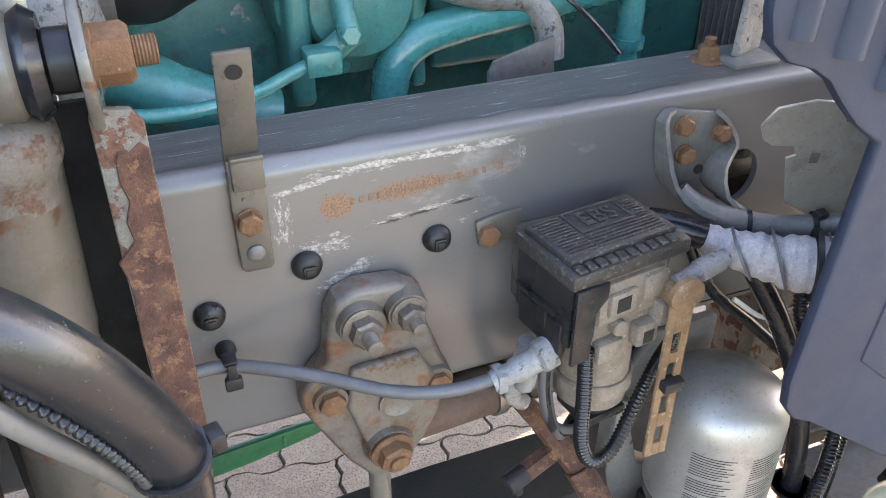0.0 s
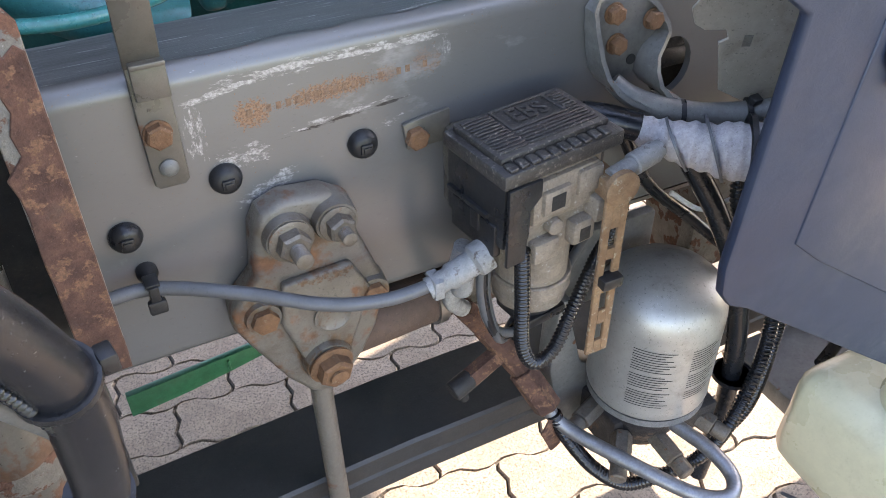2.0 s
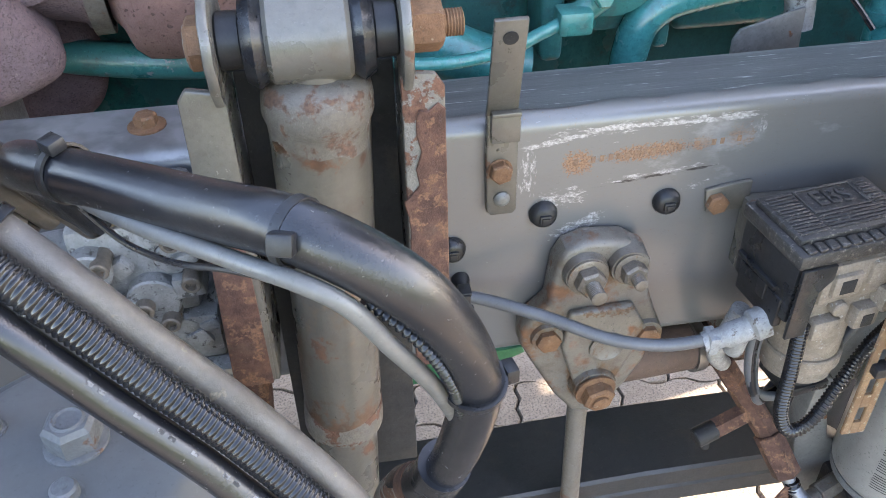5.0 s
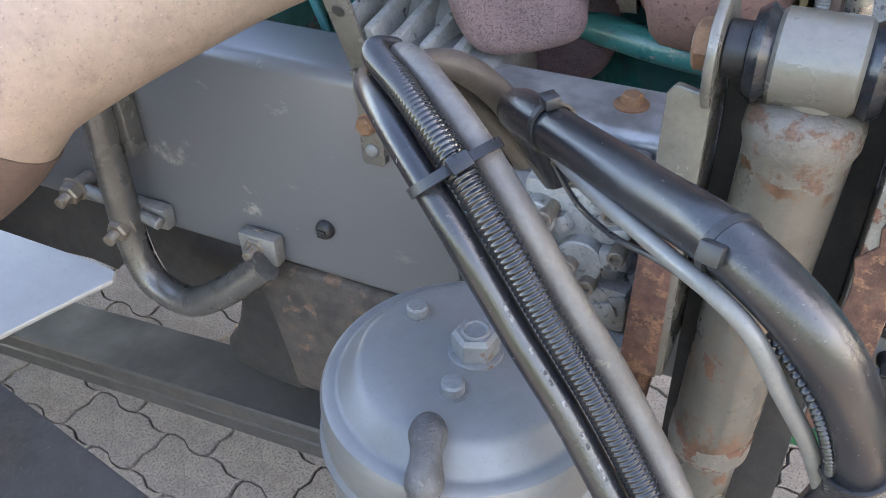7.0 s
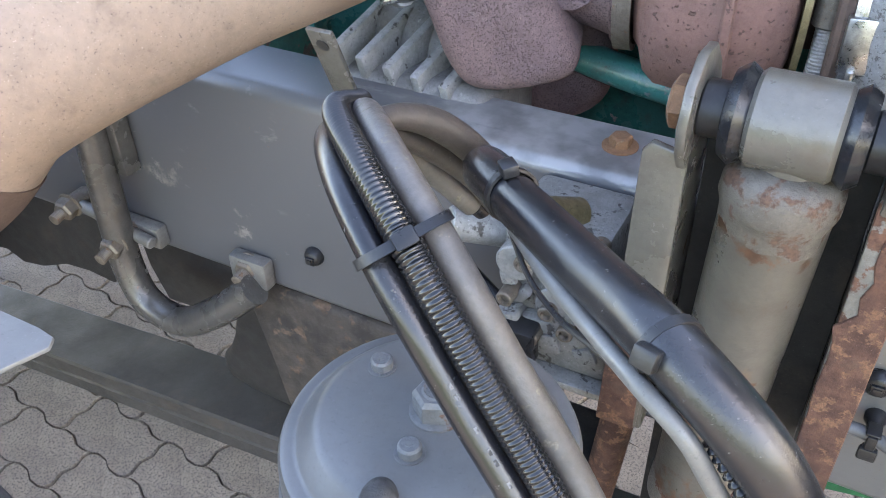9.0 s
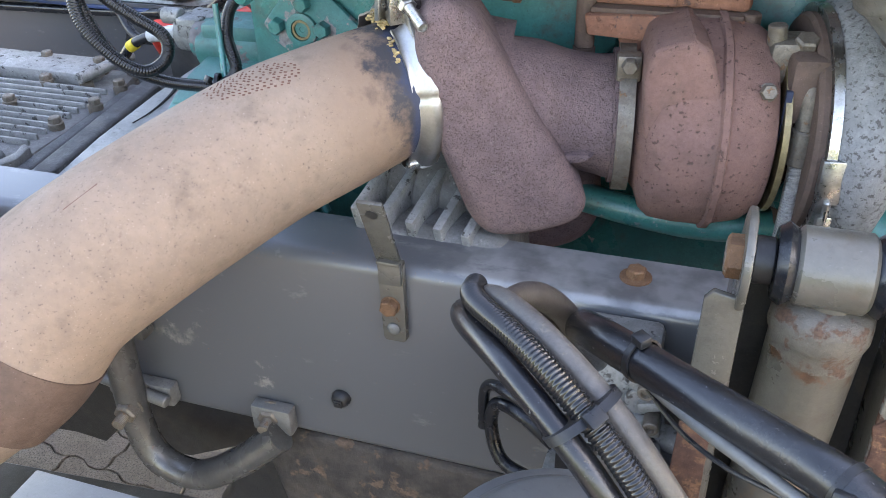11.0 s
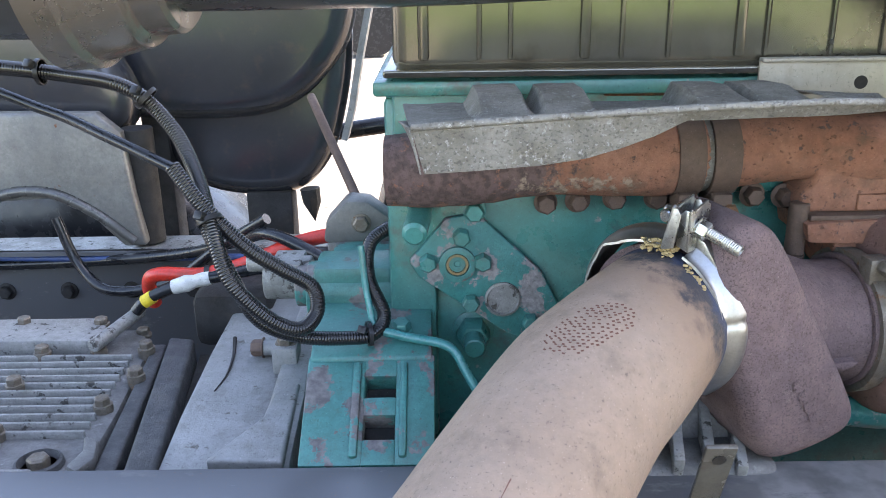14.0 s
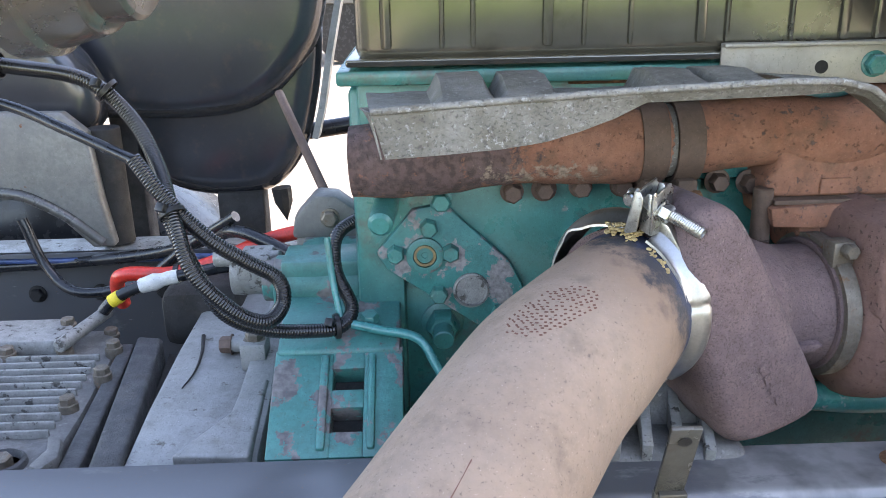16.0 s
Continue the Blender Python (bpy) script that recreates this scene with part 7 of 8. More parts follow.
def half_band(start, end, tip, notch):
    """One half of the pressed clamp: from ear to hinge, with flared lips and a pinched corner."""
    bm = bmesh.new()
    rows = []
    n = int(abs(end - start) / 1.6)
    for k in range(n + 1):
        deg = start + (end - start) * k / n
        pinch, dent, flare = swell(deg, tip, 4.5), swell(deg, notch, 2.6), swell(deg, end, 6)
        wave = 0.0012 * noise.noise((deg * 0.06, 3.3, 0)) + 0.0055 * swell(deg, -42, 8)
        row = []
        for h, r in PROFILE:
            far, near = max(0.0, (-h - 0.022) / 0.0125), max(0.0, (h + 0.007) / 0.008)
            row.append(bm.verts.new(clamp_point(deg, h - 0.006 * pinch * far - 0.004 * dent * near, r + 0.0055 * pinch * far - 0.0042 * dent * (0.4 + 0.6 * near) + 0.006 * flare * max(far, near) + wave * near)))
        rows.append(row)
    for a, b in zip(rows, rows[1:]):
        for j in range(len(PROFILE)):
            i2 = (j + 1) % len(PROFILE)
            bm.faces.new((a[j], a[i2], b[i2], b[j]))
    bm.faces.new(rows[0])
    bm.faces.new(rows[-1])
    return bm


part("band", half_band(24, 141, 76, 79), M_CHROME, cl, "pressed bright steel half band", sharp=75)
part("band", half_band(9, -212, -120, -124), M_CHROME, cl, "pressed bright steel half band", sharp=75)
part("hinge", rod(clamp_point(144, 0.001, 0.084), clamp_point(144, -0.034, 0.084), 0.005), M_ZINC, cl)
for c0, c1, turn, a0, a1, top, thick in ((0.015, 0.026, 1, 0.009, -0.029, 0.124, 0.0024), (0.036, 0.037, -1, 0.003, -0.031, 0.120, 0.0024)):
    foot = CA + CU * 0.078 + CT * c0 + CD * (a0 + a1) / 2
    up = (CU * (top - 0.078) + CT * (c1 - c0)).normalized()
    w, h = (a0 - a1) / 2, top - 0.078
    ear = part("ear", outline([(-w, 0), (w, 0), (w, h * 0.93), (w * 0.86, h * 0.99), (w * 0.55, h * 0.90), (w * 0.30, h * 0.95), (-w * 0.72, h * 1.06), (-w * 0.80, h * 0.98), (-w, h * 0.94)], foot, CD, up, thick * turn, 0.0008), M_ZINC, cl)
    for side in (-1, 1):
        part("ear_fold", outline([(0, 0.0), (0.011, 0.004), (0.009, h * 0.80), (0.004, h * 0.94), (0, h * 0.93)], foot + CD * (w * 0.98 * side), CT * turn, up, 0.0020 * side, 0.0006), M_ZINC, ear)
NUT = Vector((-0.545, 0.071, 1.2035))
BOLTD = Vector((0.028, -0.030, -0.0130)).normalized()
part("bolt", join(rod(NUT - BOLTD * 0.040, NUT + BOLTD * 0.004, 0.0052), lathe(NUT, BOLTD, [(0.0011 * k, 0.0058 if k % 2 else 0.0051) for k in range(38)] + [(0.043, 0.0046), (0.043, 0.0036), (0.041, 0.0032), (0.041, 0)], 18)), M_ZINC, cl, "zinc threaded bolt")
part("nut", hexhead(NUT - BOLTD * 0.002, BOLTD, 0.0155, 0.010, 0.0105, 0, 0.2), M_ZINC, cl)
part("trunnion", rod(NUT - BOLTD * 0.030 - CD * 0.016, NUT - BOLTD * 0.030 + CD * 0.016, 0.0065), M_ZINC, cl)
part("strap_tail", outline([(0, 0.004), (0.012, 0.0), (0.027, -0.022), (0.024, -0.026), (0.004, -0.012)], CA + CU * 0.086 + CT * 0.034 - CD * 0.020, CT, CU, 0.008, 0.001), M_ZINC, cl)
rp = random.Random(8)
for k in range(110):
    w = rp.uniform(0.0012, 0.0032)
    deg = rp.choice((rp.uniform(-8, 17), rp.uniform(-8, 17), rp.uniform(30, 52)))
    c = clamp_point(deg, rp.uniform(-0.010, 0.010) if deg < 20 else rp.uniform(0.002, 0.008), rp.uniform(0.0725, 0.0815) if deg < 20 else rp.uniform(0.0715, 0.0775))
    part("packing_crumb", move(box(-w, w, -w * 0.7, w * 0.7, -w * 0.5, w * 0.5, w * 0.3), Matrix.Translation(c) @ Matrix.Rotation(rp.uniform(0, 3), 4, "Z") @ Matrix.Rotation(rp.uniform(-0.5, 0.5), 4, "X")), M_STRAW, cl, "straw-coloured packing squeezed out")

# ribbed alternator end under the elbow
al = thing("ribbed_pump", (-0.53, 0.1, 0.85), "ribbed cast aluminium housing below the exhaust elbow", "pump")
part("body", join(rod((-0.61, 0.17, 0.955), (-0.44, 0.17, 0.935), 0.055, seg=30), box(-0.615, -0.44, 0.06, 0.25, 0.86, 0.955, 0.02, 3)), M_ALUDARK, al)
for k in range(5):
    part("rib", move(box(-0.0055, 0.0055, -0.062, 0.062, -0.026, 0.018, 0.0025), Matrix.Translation((-0.603 + k * 0.032, 0.120, 0.976 - 0.004 * k)) @ Matrix.Rotation(radians(-9), 4, "Z") @ Matrix.Rotation(radians(17), 4, "X")), M_CASE, al)

# ---- intake pipe ----
ip = thing("intake_pipe", (-0.3, 0.09, 1.2), "matt black intake pipe across the engine with band clamps", "intake pipe")
part("pipe", tube([(-1.045, 0.085, 1.474), (-0.80, 0.083, 1.476), (-0.55, 0.082, 1.484), (-0.40, 0.082, 1.482), (-0.335, 0.083, 1.468)], 0.0745, 44, 0.01), M_INTAKE, ip)
part("bend", tube([(-0.345, 0.083, 1.471), (-0.315, 0.084, 1.462), (-0.24, 0.092, 1.412), (-0.16, 0.105, 1.34), (-0.085, 0.115, 1.265), (-0.055, 0.118, 1.232)], 0.074, 44, 0.01), M_BEND, ip, "dull black rubber bend")
part("elbow", tube([(-0.065, 0.118, 1.242), (-0.035, 0.122, 1.205), (-0.012, 0.132, 1.155), (-0.015, 0.15, 1.105), (-0.04, 0.165, 1.08), (-0.075, 0.172, 1.072)], lambda f: 0.077 - 0.016 * f, 40, 0.002, 0.0022, 0.034), M_BEND, ip, "black rubber elbow with folds")
part("band_clamp", ring_band((-0.052, 0.119, 1.228), (0.62, 0.09, -0.78), 0.078, 0.016, 0.002, 44), M_CHROME, ip, "bright band clamp")
part("clamp_screw", join(rod((-0.005, 0.055, 1.262), (0.025, 0.045, 1.258), 0.005), box(-0.018, 0.0, 0.05, 0.062, 1.25, 1.27, 0.002)), M_ZINC, ip)
part("inlet_band", ring_band((-0.072, 0.172, 1.072), (1, 0, 0), 0.0605, 0.014, 0.002, 44), M_CHROME, ip)
part("collar", lathe((-0.995, 0.085, 1.474), (-1, 0, 0), [(0, 0.074), (0, 0.088), (0.004, 0.092), (0.026, 0.094), (0.030, 0.102), (0.034, 0.104), (0.07, 0.114), (0.074, 0.120), (0.10, 0.122), (0.10, 0.07)], 64), M_COLLAR, ip, "stepped cast aluminium collar")
part("collar_band", ring_band((-1.01, 0.085, 1.474), (1, 0, 0), 0.076, 0.02, 0.012, 44), M_CHROME, ip)
part("rear_duct", tube([(-1.07, 0.085, 1.474), (-1.2, 0.10, 1.48), (-1.35, 0.2, 1.55)], 0.095, 32), M_INTAKE, ip)

ps2 = thing("pipe_heat_shield", (-0.2, 0.1, 1.2), "silver foil half shell clipped round the intake pipe", "heat shield")
SL = spline([(-0.345, 0.083, 1.470), (-0.30, 0.086, 1.455), (-0.24, 0.092, 1.412), (-0.16, 0.105, 1.34), (-0.085, 0.115, 1.265), (-0.062, 0.1175, 1.241)], 0.004)
bm = bmesh.new()
rows = []
for i, p in enumerate(SL):
    t = (SL[min(i + 1, len(SL) - 1)] - SL[max(i - 1, 0)]).normalized()
    out = Vector((0, -1, 0))
    out = (out - t * out.dot(t)).normalized()
    down = t.cross(out).normalized()
    if down.z > 0:
        down = -down
    f = i / (len(SL) - 1)
    rr = 0.0785 + (0.0022 if min(abs(f - c) for c in (0.16, 0.40, 0.64, 0.88)) < 0.012 else 0)
    rows.append([bm.verts.new(p + rr * (out * math.cos(radians(a)) + down * math.sin(radians(a)))) for a in range(-12, 190, 9)])
for a, b in zip(rows, rows[1:]):
    for j in range(len(a) - 1):
        bm.faces.new((a[j], a[j + 1], b[j + 1], b[j]))
bmesh.ops.recalc_face_normals(bm, faces=bm.faces)
bmesh.ops.solidify(bm, geom=bm.faces[:], thickness=0.0015)
part("shell", bm, M_PIPESHIELD, ps2)
part("clip", outline([(0, 0), (0.035, 0.01), (0.03, 0.03), (0.0, 0.025)], (-0.045, 0.035, 1.285), (0.6, 0.1, -0.7), (0.7, 0.2, 0.6), 0.003, 0.0008), M_PIPESHIELD, ps2)

# ---- flywheel housing, bell housing, gearbox ----
fw = thing("flywheel_housing", (-0.87, 0.3, 0.7), "chipped teal flywheel housing with square windows", "housing")
part("shell", box(-0.935, -0.795, 0.100, 0.62, 0.70, 0.928, 0.012), M_TEALWORN, fw)
SLOPE = Matrix.Translation((0, 0.088, 0.945)) @ Matrix.Rotation(math.atan(0.59), 4, "X")
for bx in ((-0.935, -0.869, 0, 0.135), (-0.835, -0.792, 0, 0.135), (-0.870, -0.834, 0, 0.030), (-0.870, -0.834, 0.058, 0.081), (-0.870, -0.834, 0.107, 0.135)):
    part("cast_face", move(box(bx[0], bx[1], bx[2], bx[3], -0.030, 0.0 if bx[0] != -0.935 else -0.0006, 0.0025), SLOPE), M_TEALWORN, fw, "sloping cast face with chipped paint")
part("window_floor", move(box(-0.875, -0.829, 0.022, 0.118, -0.034, -0.029, 0.0), SLOPE), M_DARK, fw, "dark pocket behind the windows")
part("rib", move(box(-0.883, -0.8735, 0.008, 0.124, -0.004, 0.005, 0.003), SLOPE), M_TEALWORN, fw)
part("rib", move(box(-0.8305, -0.822, 0.008, 0.124, -0.004, 0.005, 0.003), SLOPE), M_TEALWORN, fw)
part("upper_face", outline([(0.198, 0.98), (0.198, 1.014), (0.245, 1.032), (0.42, 1.06), (0.62, 1.06), (0.62, 0.90), (0.25, 0.90)], (-0.933, 0, 0), (0, 1, 0), (0, 0, 1), 0.138, 0.004), M_TEALWORN, fw)
for x, y, z in ((-0.83, 0.235, 1.030),):
    part("bolt", hexhead((x, y, z), (0, -0.3, 1), 0.018, 0.012, 0.013), M_TEAL, fw)
part("starter", join(rod((-0.95, 0.33, 1.045), (-0.815, 0.33, 1.045), 0.036), rod((-0.965, 0.33, 1.05), (-0.945, 0.33, 1.05), 0.026), box(-0.94, -0.84, 0.30, 0.37, 1.05, 1.084, 0.006)), M_TEALWORN, fw, "starter flange")
part("starter_nose", join(rod((-1.01, 0.36, 1.05), (-0.95, 0.36, 1.05), 0.028), rod((-1.03, 0.35, 1.075), (-1.0, 0.35, 1.075), 0.012), box(-1.0, -0.96, 0.33, 0.39, 1.05, 1.078, 0.004)), M_ALU, fw)
part("mount", join(outline([(-0.95, 1.058), (-0.845, 1.058), (-0.85, 1.09), (-0.885, 1.118), (-0.915, 1.121), (-0.945, 1.088)], (0, 0.52, 0), (1, 0, 0), (0, 0, 1), 0.05, 0.006), box(-0.945, -0.85, 0.472, 0.56, 0.98, 1.06, 0.006)), M_PAINT, fw, "grey triangular engine mount cap")
part("mount_bolt", hexhead((-0.895, 0.469, 1.088), (0, -1, 0), 0.02, 0.01, 0.014), M_DULLBOLT, fw)
part("fuel_pipe", tube([(-0.855, 0.222, 1.036), (-0.82, 0.215, 1.03), (-0.775, 0.205, 1.022), (-0.755, 0.19, 0.995), (-0.73, 0.17, 0.955), (-0.70, 0.16, 0.90)], 0.0055, 12), M_TEALPIPE, fw, "thin teal pipe")
part("thin_pipe", tube([(-0.875, 0.25, 1.13), (-0.87, 0.24, 1.08), (-0.862, 0.225, 1.04)], 0.004, 10), M_TEALPIPE, fw)

bl = thing("bell_housing", (-1.03, 0.25, 0.75), "pale cast aluminium bell housing with raised lettering bars", "housing")
part("shell", outline([(0.048, 0.86), (0.048, 0.930), (0.075, 0.952), (0.16, 0.964), (0.30, 0.974), (0.50, 0.978), (0.62, 0.95), (0.62, 0.75), (0.048, 0.75)], (-1.075, 0, 0), (0, 1, 0), (0, 0, 1), 0.115, 0.008), M_BELL, bl)
part("rim", outline([(0.050, 0.86), (0.050, 0.945), (0.075, 0.962), (0.16, 0.976), (0.30, 0.990), (0.50, 1.0), (0.62, 0.97), (0.62, 0.75), (0.050, 0.75)], (-0.975, 0, 0), (0, 1, 0), (0, 0, 1), 0.038, 0.004), M_BELL, bl)
part("web", outline([(-1.020, 0.062), (-0.975, 0.135), (-0.972, 0.180), (-0.945, 0.200), (-0.942, 0.058)], (0, 0, 0.950), (1, 0, 0), (0, 1, 0.09), 0.016, 0.004, 3), M_BELL, bl, "raised triangular web")
for k in range(5):
    part("cast_bar", move(box(-0.004, 0.004, -0.006, 0.006, 0, 0.002, 0.0006), Matrix.Translation((-0.982 + 0.0048 * k, 0.072 + 0.022 * k, 0.9695 + 0.0021 * k)) @ Matrix.Rotation(radians(5.7), 4, "X") @ Matrix.Rotation(radians(-20), 4, "Z")), M_BELL, bl)
part("casting_line", tube([(-1.050, 0.330, 0.9775), (-1.042, 0.285, 0.9745), (-1.040, 0.240, 0.9715), (-1.046, 0.205, 0.969)], lambda f: 0.0026 - 0.0018 * f, 8), M_DARK, bl, "dark parting line")
part("boss", box(-0.985, -0.955, 0.24, 0.275, 0.97, 1.004, 0.003), M_BELL, bl)
part("boss", rod((-1.005, 0.285, 0.985), (-0.965, 0.285, 0.985), 0.010), M_BELL, bl)
part("bolt", hexhead((-1.003, 0.285, 0.985), (-1, 0, 0), 0.018, 0.014, 0.013), M_BROWN, bl)
part("bolt", hexhead((-0.97, 0.257, 1.003), (0, -0.1, 1), 0.018, 0.010, 0.013), M_DULLBOLT, bl)

gb = thing("gearbox", (-1.3, 0.25, 0.6), "ribbed cast aluminium gearbox with bolts", "gearbox")
X, Y = (1, 0, 0), (0, 1, 0)
part("case", outline([(-1.85, 0.05), (-1.150, 0.05), (-1.158, 0.20), (-1.172, 0.34), (-1.20, 0.43), (-1.85, 0.43)], (0, 0, 0.60), X, Y, 0.348, 0.008), M_ALUDARK, gb)
part("flange", outline([(-1.100, 0.035), (-1.068, 0.035), (-1.116, 0.372), (-1.152, 0.380)], (0, 0, 0.62), X, Y, 0.338, 0.005, 3), M_DARKCAST, gb, "dark grimy joint flange")
part("flange", outline([(-1.136, 0.040), (-1.1135, 0.040), (-1.1535, 0.372), (-1.172, 0.372)], (0, 0, 0.62), X, Y, 0.331, 0.004, 3), M_DARKCAST, gb)
# Dark filler: the shade between flange and housing put into colour.
part("gap", outline([(-1.073, 0.045), (-1.055, 0.045), (-1.098, 0.380), (-1.113, 0.380)], (0, 0, 0.60), X, Y, 0.330, 0.0), M_DARK, gb, "dark filler standing in for the shaded gap behind the flange")
for k in range(15):
    y = 0.066 + k * 0.0186
    cut = 0.085 if k in (1, 2, 3) else (0.03 if k == 0 else 0.0)
    part("rib", box(-1.80, -1.168 - 0.06 * max(0, y - 0.05) - cut, y, y + 0.0046, 0.944, 0.957, 0.0018), M_CASE, gb)
part("top_plate", outline([(-1.80, 0.350), (-1.25, 0.350), (-1.235, 0.372), (-1.25, 0.425), (-1.80, 0.425)], (0, 0, 0.944), X, Y, 0.024, 0.004), M_CASE, gb)
for x, y, z, m in ((-1.160, 0.269, 0.958, M_DULLBOLT), (-1.172, 0.345, 0.958, M_DULLBOLT), (-1.305, 0.337, 0.957, M_DULLBOLT), (-1.175, 0.20, 0.956, M_DULLBOLT), (-1.235, 0.345, 0.957, M_DULLBOLT), (-1.252, 0.405, 0.966, M_DULLBOLT), (-1.36, 0.41, 0.966, M_DULLBOLT), (-1.47, 0.41, 0.966, M_DULLBOLT), (-1.30, 0.25, 0.957, M_DULLBOLT), (-1.35, 0.18, 0.957, M_DULLBOLT), (-1.27, 0.14, 0.956, M_DULLBOLT), (-1.42, 0.345, 0.957, M_DULLBOLT), (-1.20, 0.415, 0.945, M_DULLBOLT)):
    part("bolt", join(hexhead((x, y, z), (0, 0, 1), 0.016, 0.009, 0.011, 0, x * 17), rod((x, y, 0.94), (x, y, z + 0.001), 0.011, seg=16)), m, gb)
part("bolt_seat", lathe((-1.200, 0.088, 0.944), (0, 0, 1), [(0, 0.026), (0.010, 0.024), (0.012, 0.021), (0.004, 0.018), (0.004, 0)], 26), M_DARKCAST, gb)
part("bolt", hexhead((-1.200, 0.088, 0.948), (0, 0, 1), 0.020, 0.012, 0.0, 0, 0.3), M_DULLBOLT, gb)
part("front_box", outline([(-1.30, 0.022), (-1.168, 0.030), (-1.160, 0.058), (-1.30, 0.052)], (0, 0, 0.935), X, Y, 0.020, 0.004), M_CASE, gb)
part("lever_bracket", outline([(-1.150, 0.060), (-1.140, 0.085), (-1.150, 0.120), (-1.168, 0.128), (-1.158, 0.100), (-1.164, 0.070)], (0, 0, 0.944), X, Y, 0.016, 0.003), M_ALUDARK, gb)
part("boss", rod((-1.235, 0.33, 0.968), (-1.205, 0.43, 0.975), 0.009), M_ALU, gb)


# ---- loom, cables ----
lm = thing("corrugated_loom", (-0.95, 0.2, 1.0), "looped black corrugated wiring loom above the gearbox", "conduit")
part("sleeve", tube([(-1.75, 0.32, 1.31), (-1.45, 0.29, 1.335), (-1.30, 0.275, 1.335), (-1.19, 0.265, 1.325), (-1.12, 0.26, 1.31), (-1.075, 0.25, 1.27), (-1.045, 0.22, 1.225), (-1.02, 0.17, 1.18), (-1.0, 0.145, 1.13), (-0.965, 0.15, 1.085), (-0.935, 0.165, 1.065), (-0.92, 0.19, 1.075), (-0.925, 0.20, 1.10), (-0.955, 0.19, 1.125), (-0.99, 0.18, 1.155), (-1.03, 0.18, 1.20), (-1.06, 0.19, 1.24)], 0.0086, 16, 0.0008, 0.0007, 0.0033), M_SLEEVE, lm, sharp=180)
part("sleeve", tube([(-1.03, 0.175, 1.19), (-1.005, 0.16, 1.135), (-0.98, 0.17, 1.075), (-0.94, 0.19, 1.045), (-0.89, 0.205, 1.035), (-0.862, 0.215, 1.035), (-0.85, 0.235, 1.05), (-0.868, 0.255, 1.09), (-0.865, 0.28, 1.125), (-0.83, 0.31, 1.14)], 0.0084, 16, 0.0008, 0.0007, 0.0033), M_SLEEVE, lm, sharp=180)
part("lead", tube([(-1.6, 0.32, 1.29), (-1.35, 0.30, 1.315), (-1.22, 0.275, 1.285), (-1.14, 0.235, 1.262), (-1.055, 0.188, 1.236)], 0.006, 12), M_RUBBER, lm)
for p, d in (((-1.215, 0.268, 1.328), (1, 0, 0)), ((-1.10, 0.256, 1.30), (0.6, 0, -0.6)), ((-1.022, 0.172, 1.185), (0.4, -0.4, -0.7)), ((-0.866, 0.214, 1.036), (1, 0.3, 0))):
    tie(lm, p, d, 0.013, (-0.3, -0.6, 0.5))
rc = thing("battery_cable", (-1.0, 0.55, 0.95), "thick red battery cable behind the gearbox", "cable")
part("cable", tube([(-1.262, 0.64, 0.90), (-1.258, 0.615, 0.945), (-1.235, 0.60, 0.966), (-1.164, 0.60, 0.965), (-1.09, 0.60, 0.984), (-1.016, 0.60, 1.014), (-0.953, 0.60, 1.029), (-0.90, 0.60, 1.034), (-0.84, 0.60, 1.034)], 0.0115, 16), M_RED, rc)
part("tie", ring_band((-1.155, 0.60, 0.966), (1, 0, 0.1), 0.0118, 0.008, 0.002), M_BLACK, rc)
dk = thing("dark_cables", (-1.2, 0.65, 0.9), "dark cables and a blue line behind the gearbox", "cables")
for k, (pts, r, m) in enumerate((([(-1.9, 0.82, 0.90), (-1.5, 0.80, 0.915), (-1.25, 0.74, 0.95), (-1.12, 0.66, 1.0), (-1.05, 0.60, 1.03), (-0.95, 0.55, 1.0)], 0.010, M_RUBBER), ([(-1.75, 0.80, 0.93), (-1.4, 0.78, 0.93), (-1.1, 0.72, 0.95), (-0.9, 0.66, 0.96)], 0.006, M_BLUE),
                                  ([(-1.45, 0.74, 1.02), (-1.42, 0.73, 0.94), (-1.36, 0.70, 0.90), (-1.25, 0.68, 0.92), (-1.15, 0.66, 0.99), (-1.06, 0.62, 1.05)], 0.009, M_RUBBER), ([(-1.24, 0.50, 0.945), (-1.223, 0.50, 0.962), (-1.195, 0.50, 0.977), (-1.147, 0.50, 0.992), (-1.09, 0.51, 1.0), (-1.04, 0.54, 1.0)], 0.009, M_RUBBER))):
    part("line", tube(pts, r, 12), m, dk)
part("yellow_mark", tube([(-1.226, 0.50, 0.960), (-1.212, 0.50, 0.9685)], 0.0102, 14), M_YELLOW, dk, "yellow tape mark")
part("white_wrap", tube([(-1.180, 0.50, 0.983), (-1.147, 0.50, 0.992), (-1.125, 0.502, 0.996)], 0.0108, 12, wob=0.3), M_WHITEINK, dk)
part("cover_cloth", box(-1.16, -1.04, 0.50, 0.60, 0.88, 0.97, 0.02), M_DARK, dk)

# ---- what stands beyond the engine bay ----
fd = thing("rear_fender", (-1.4, 0.95, 0.0), "glossy black moulded fender beyond the far rail", "fender")


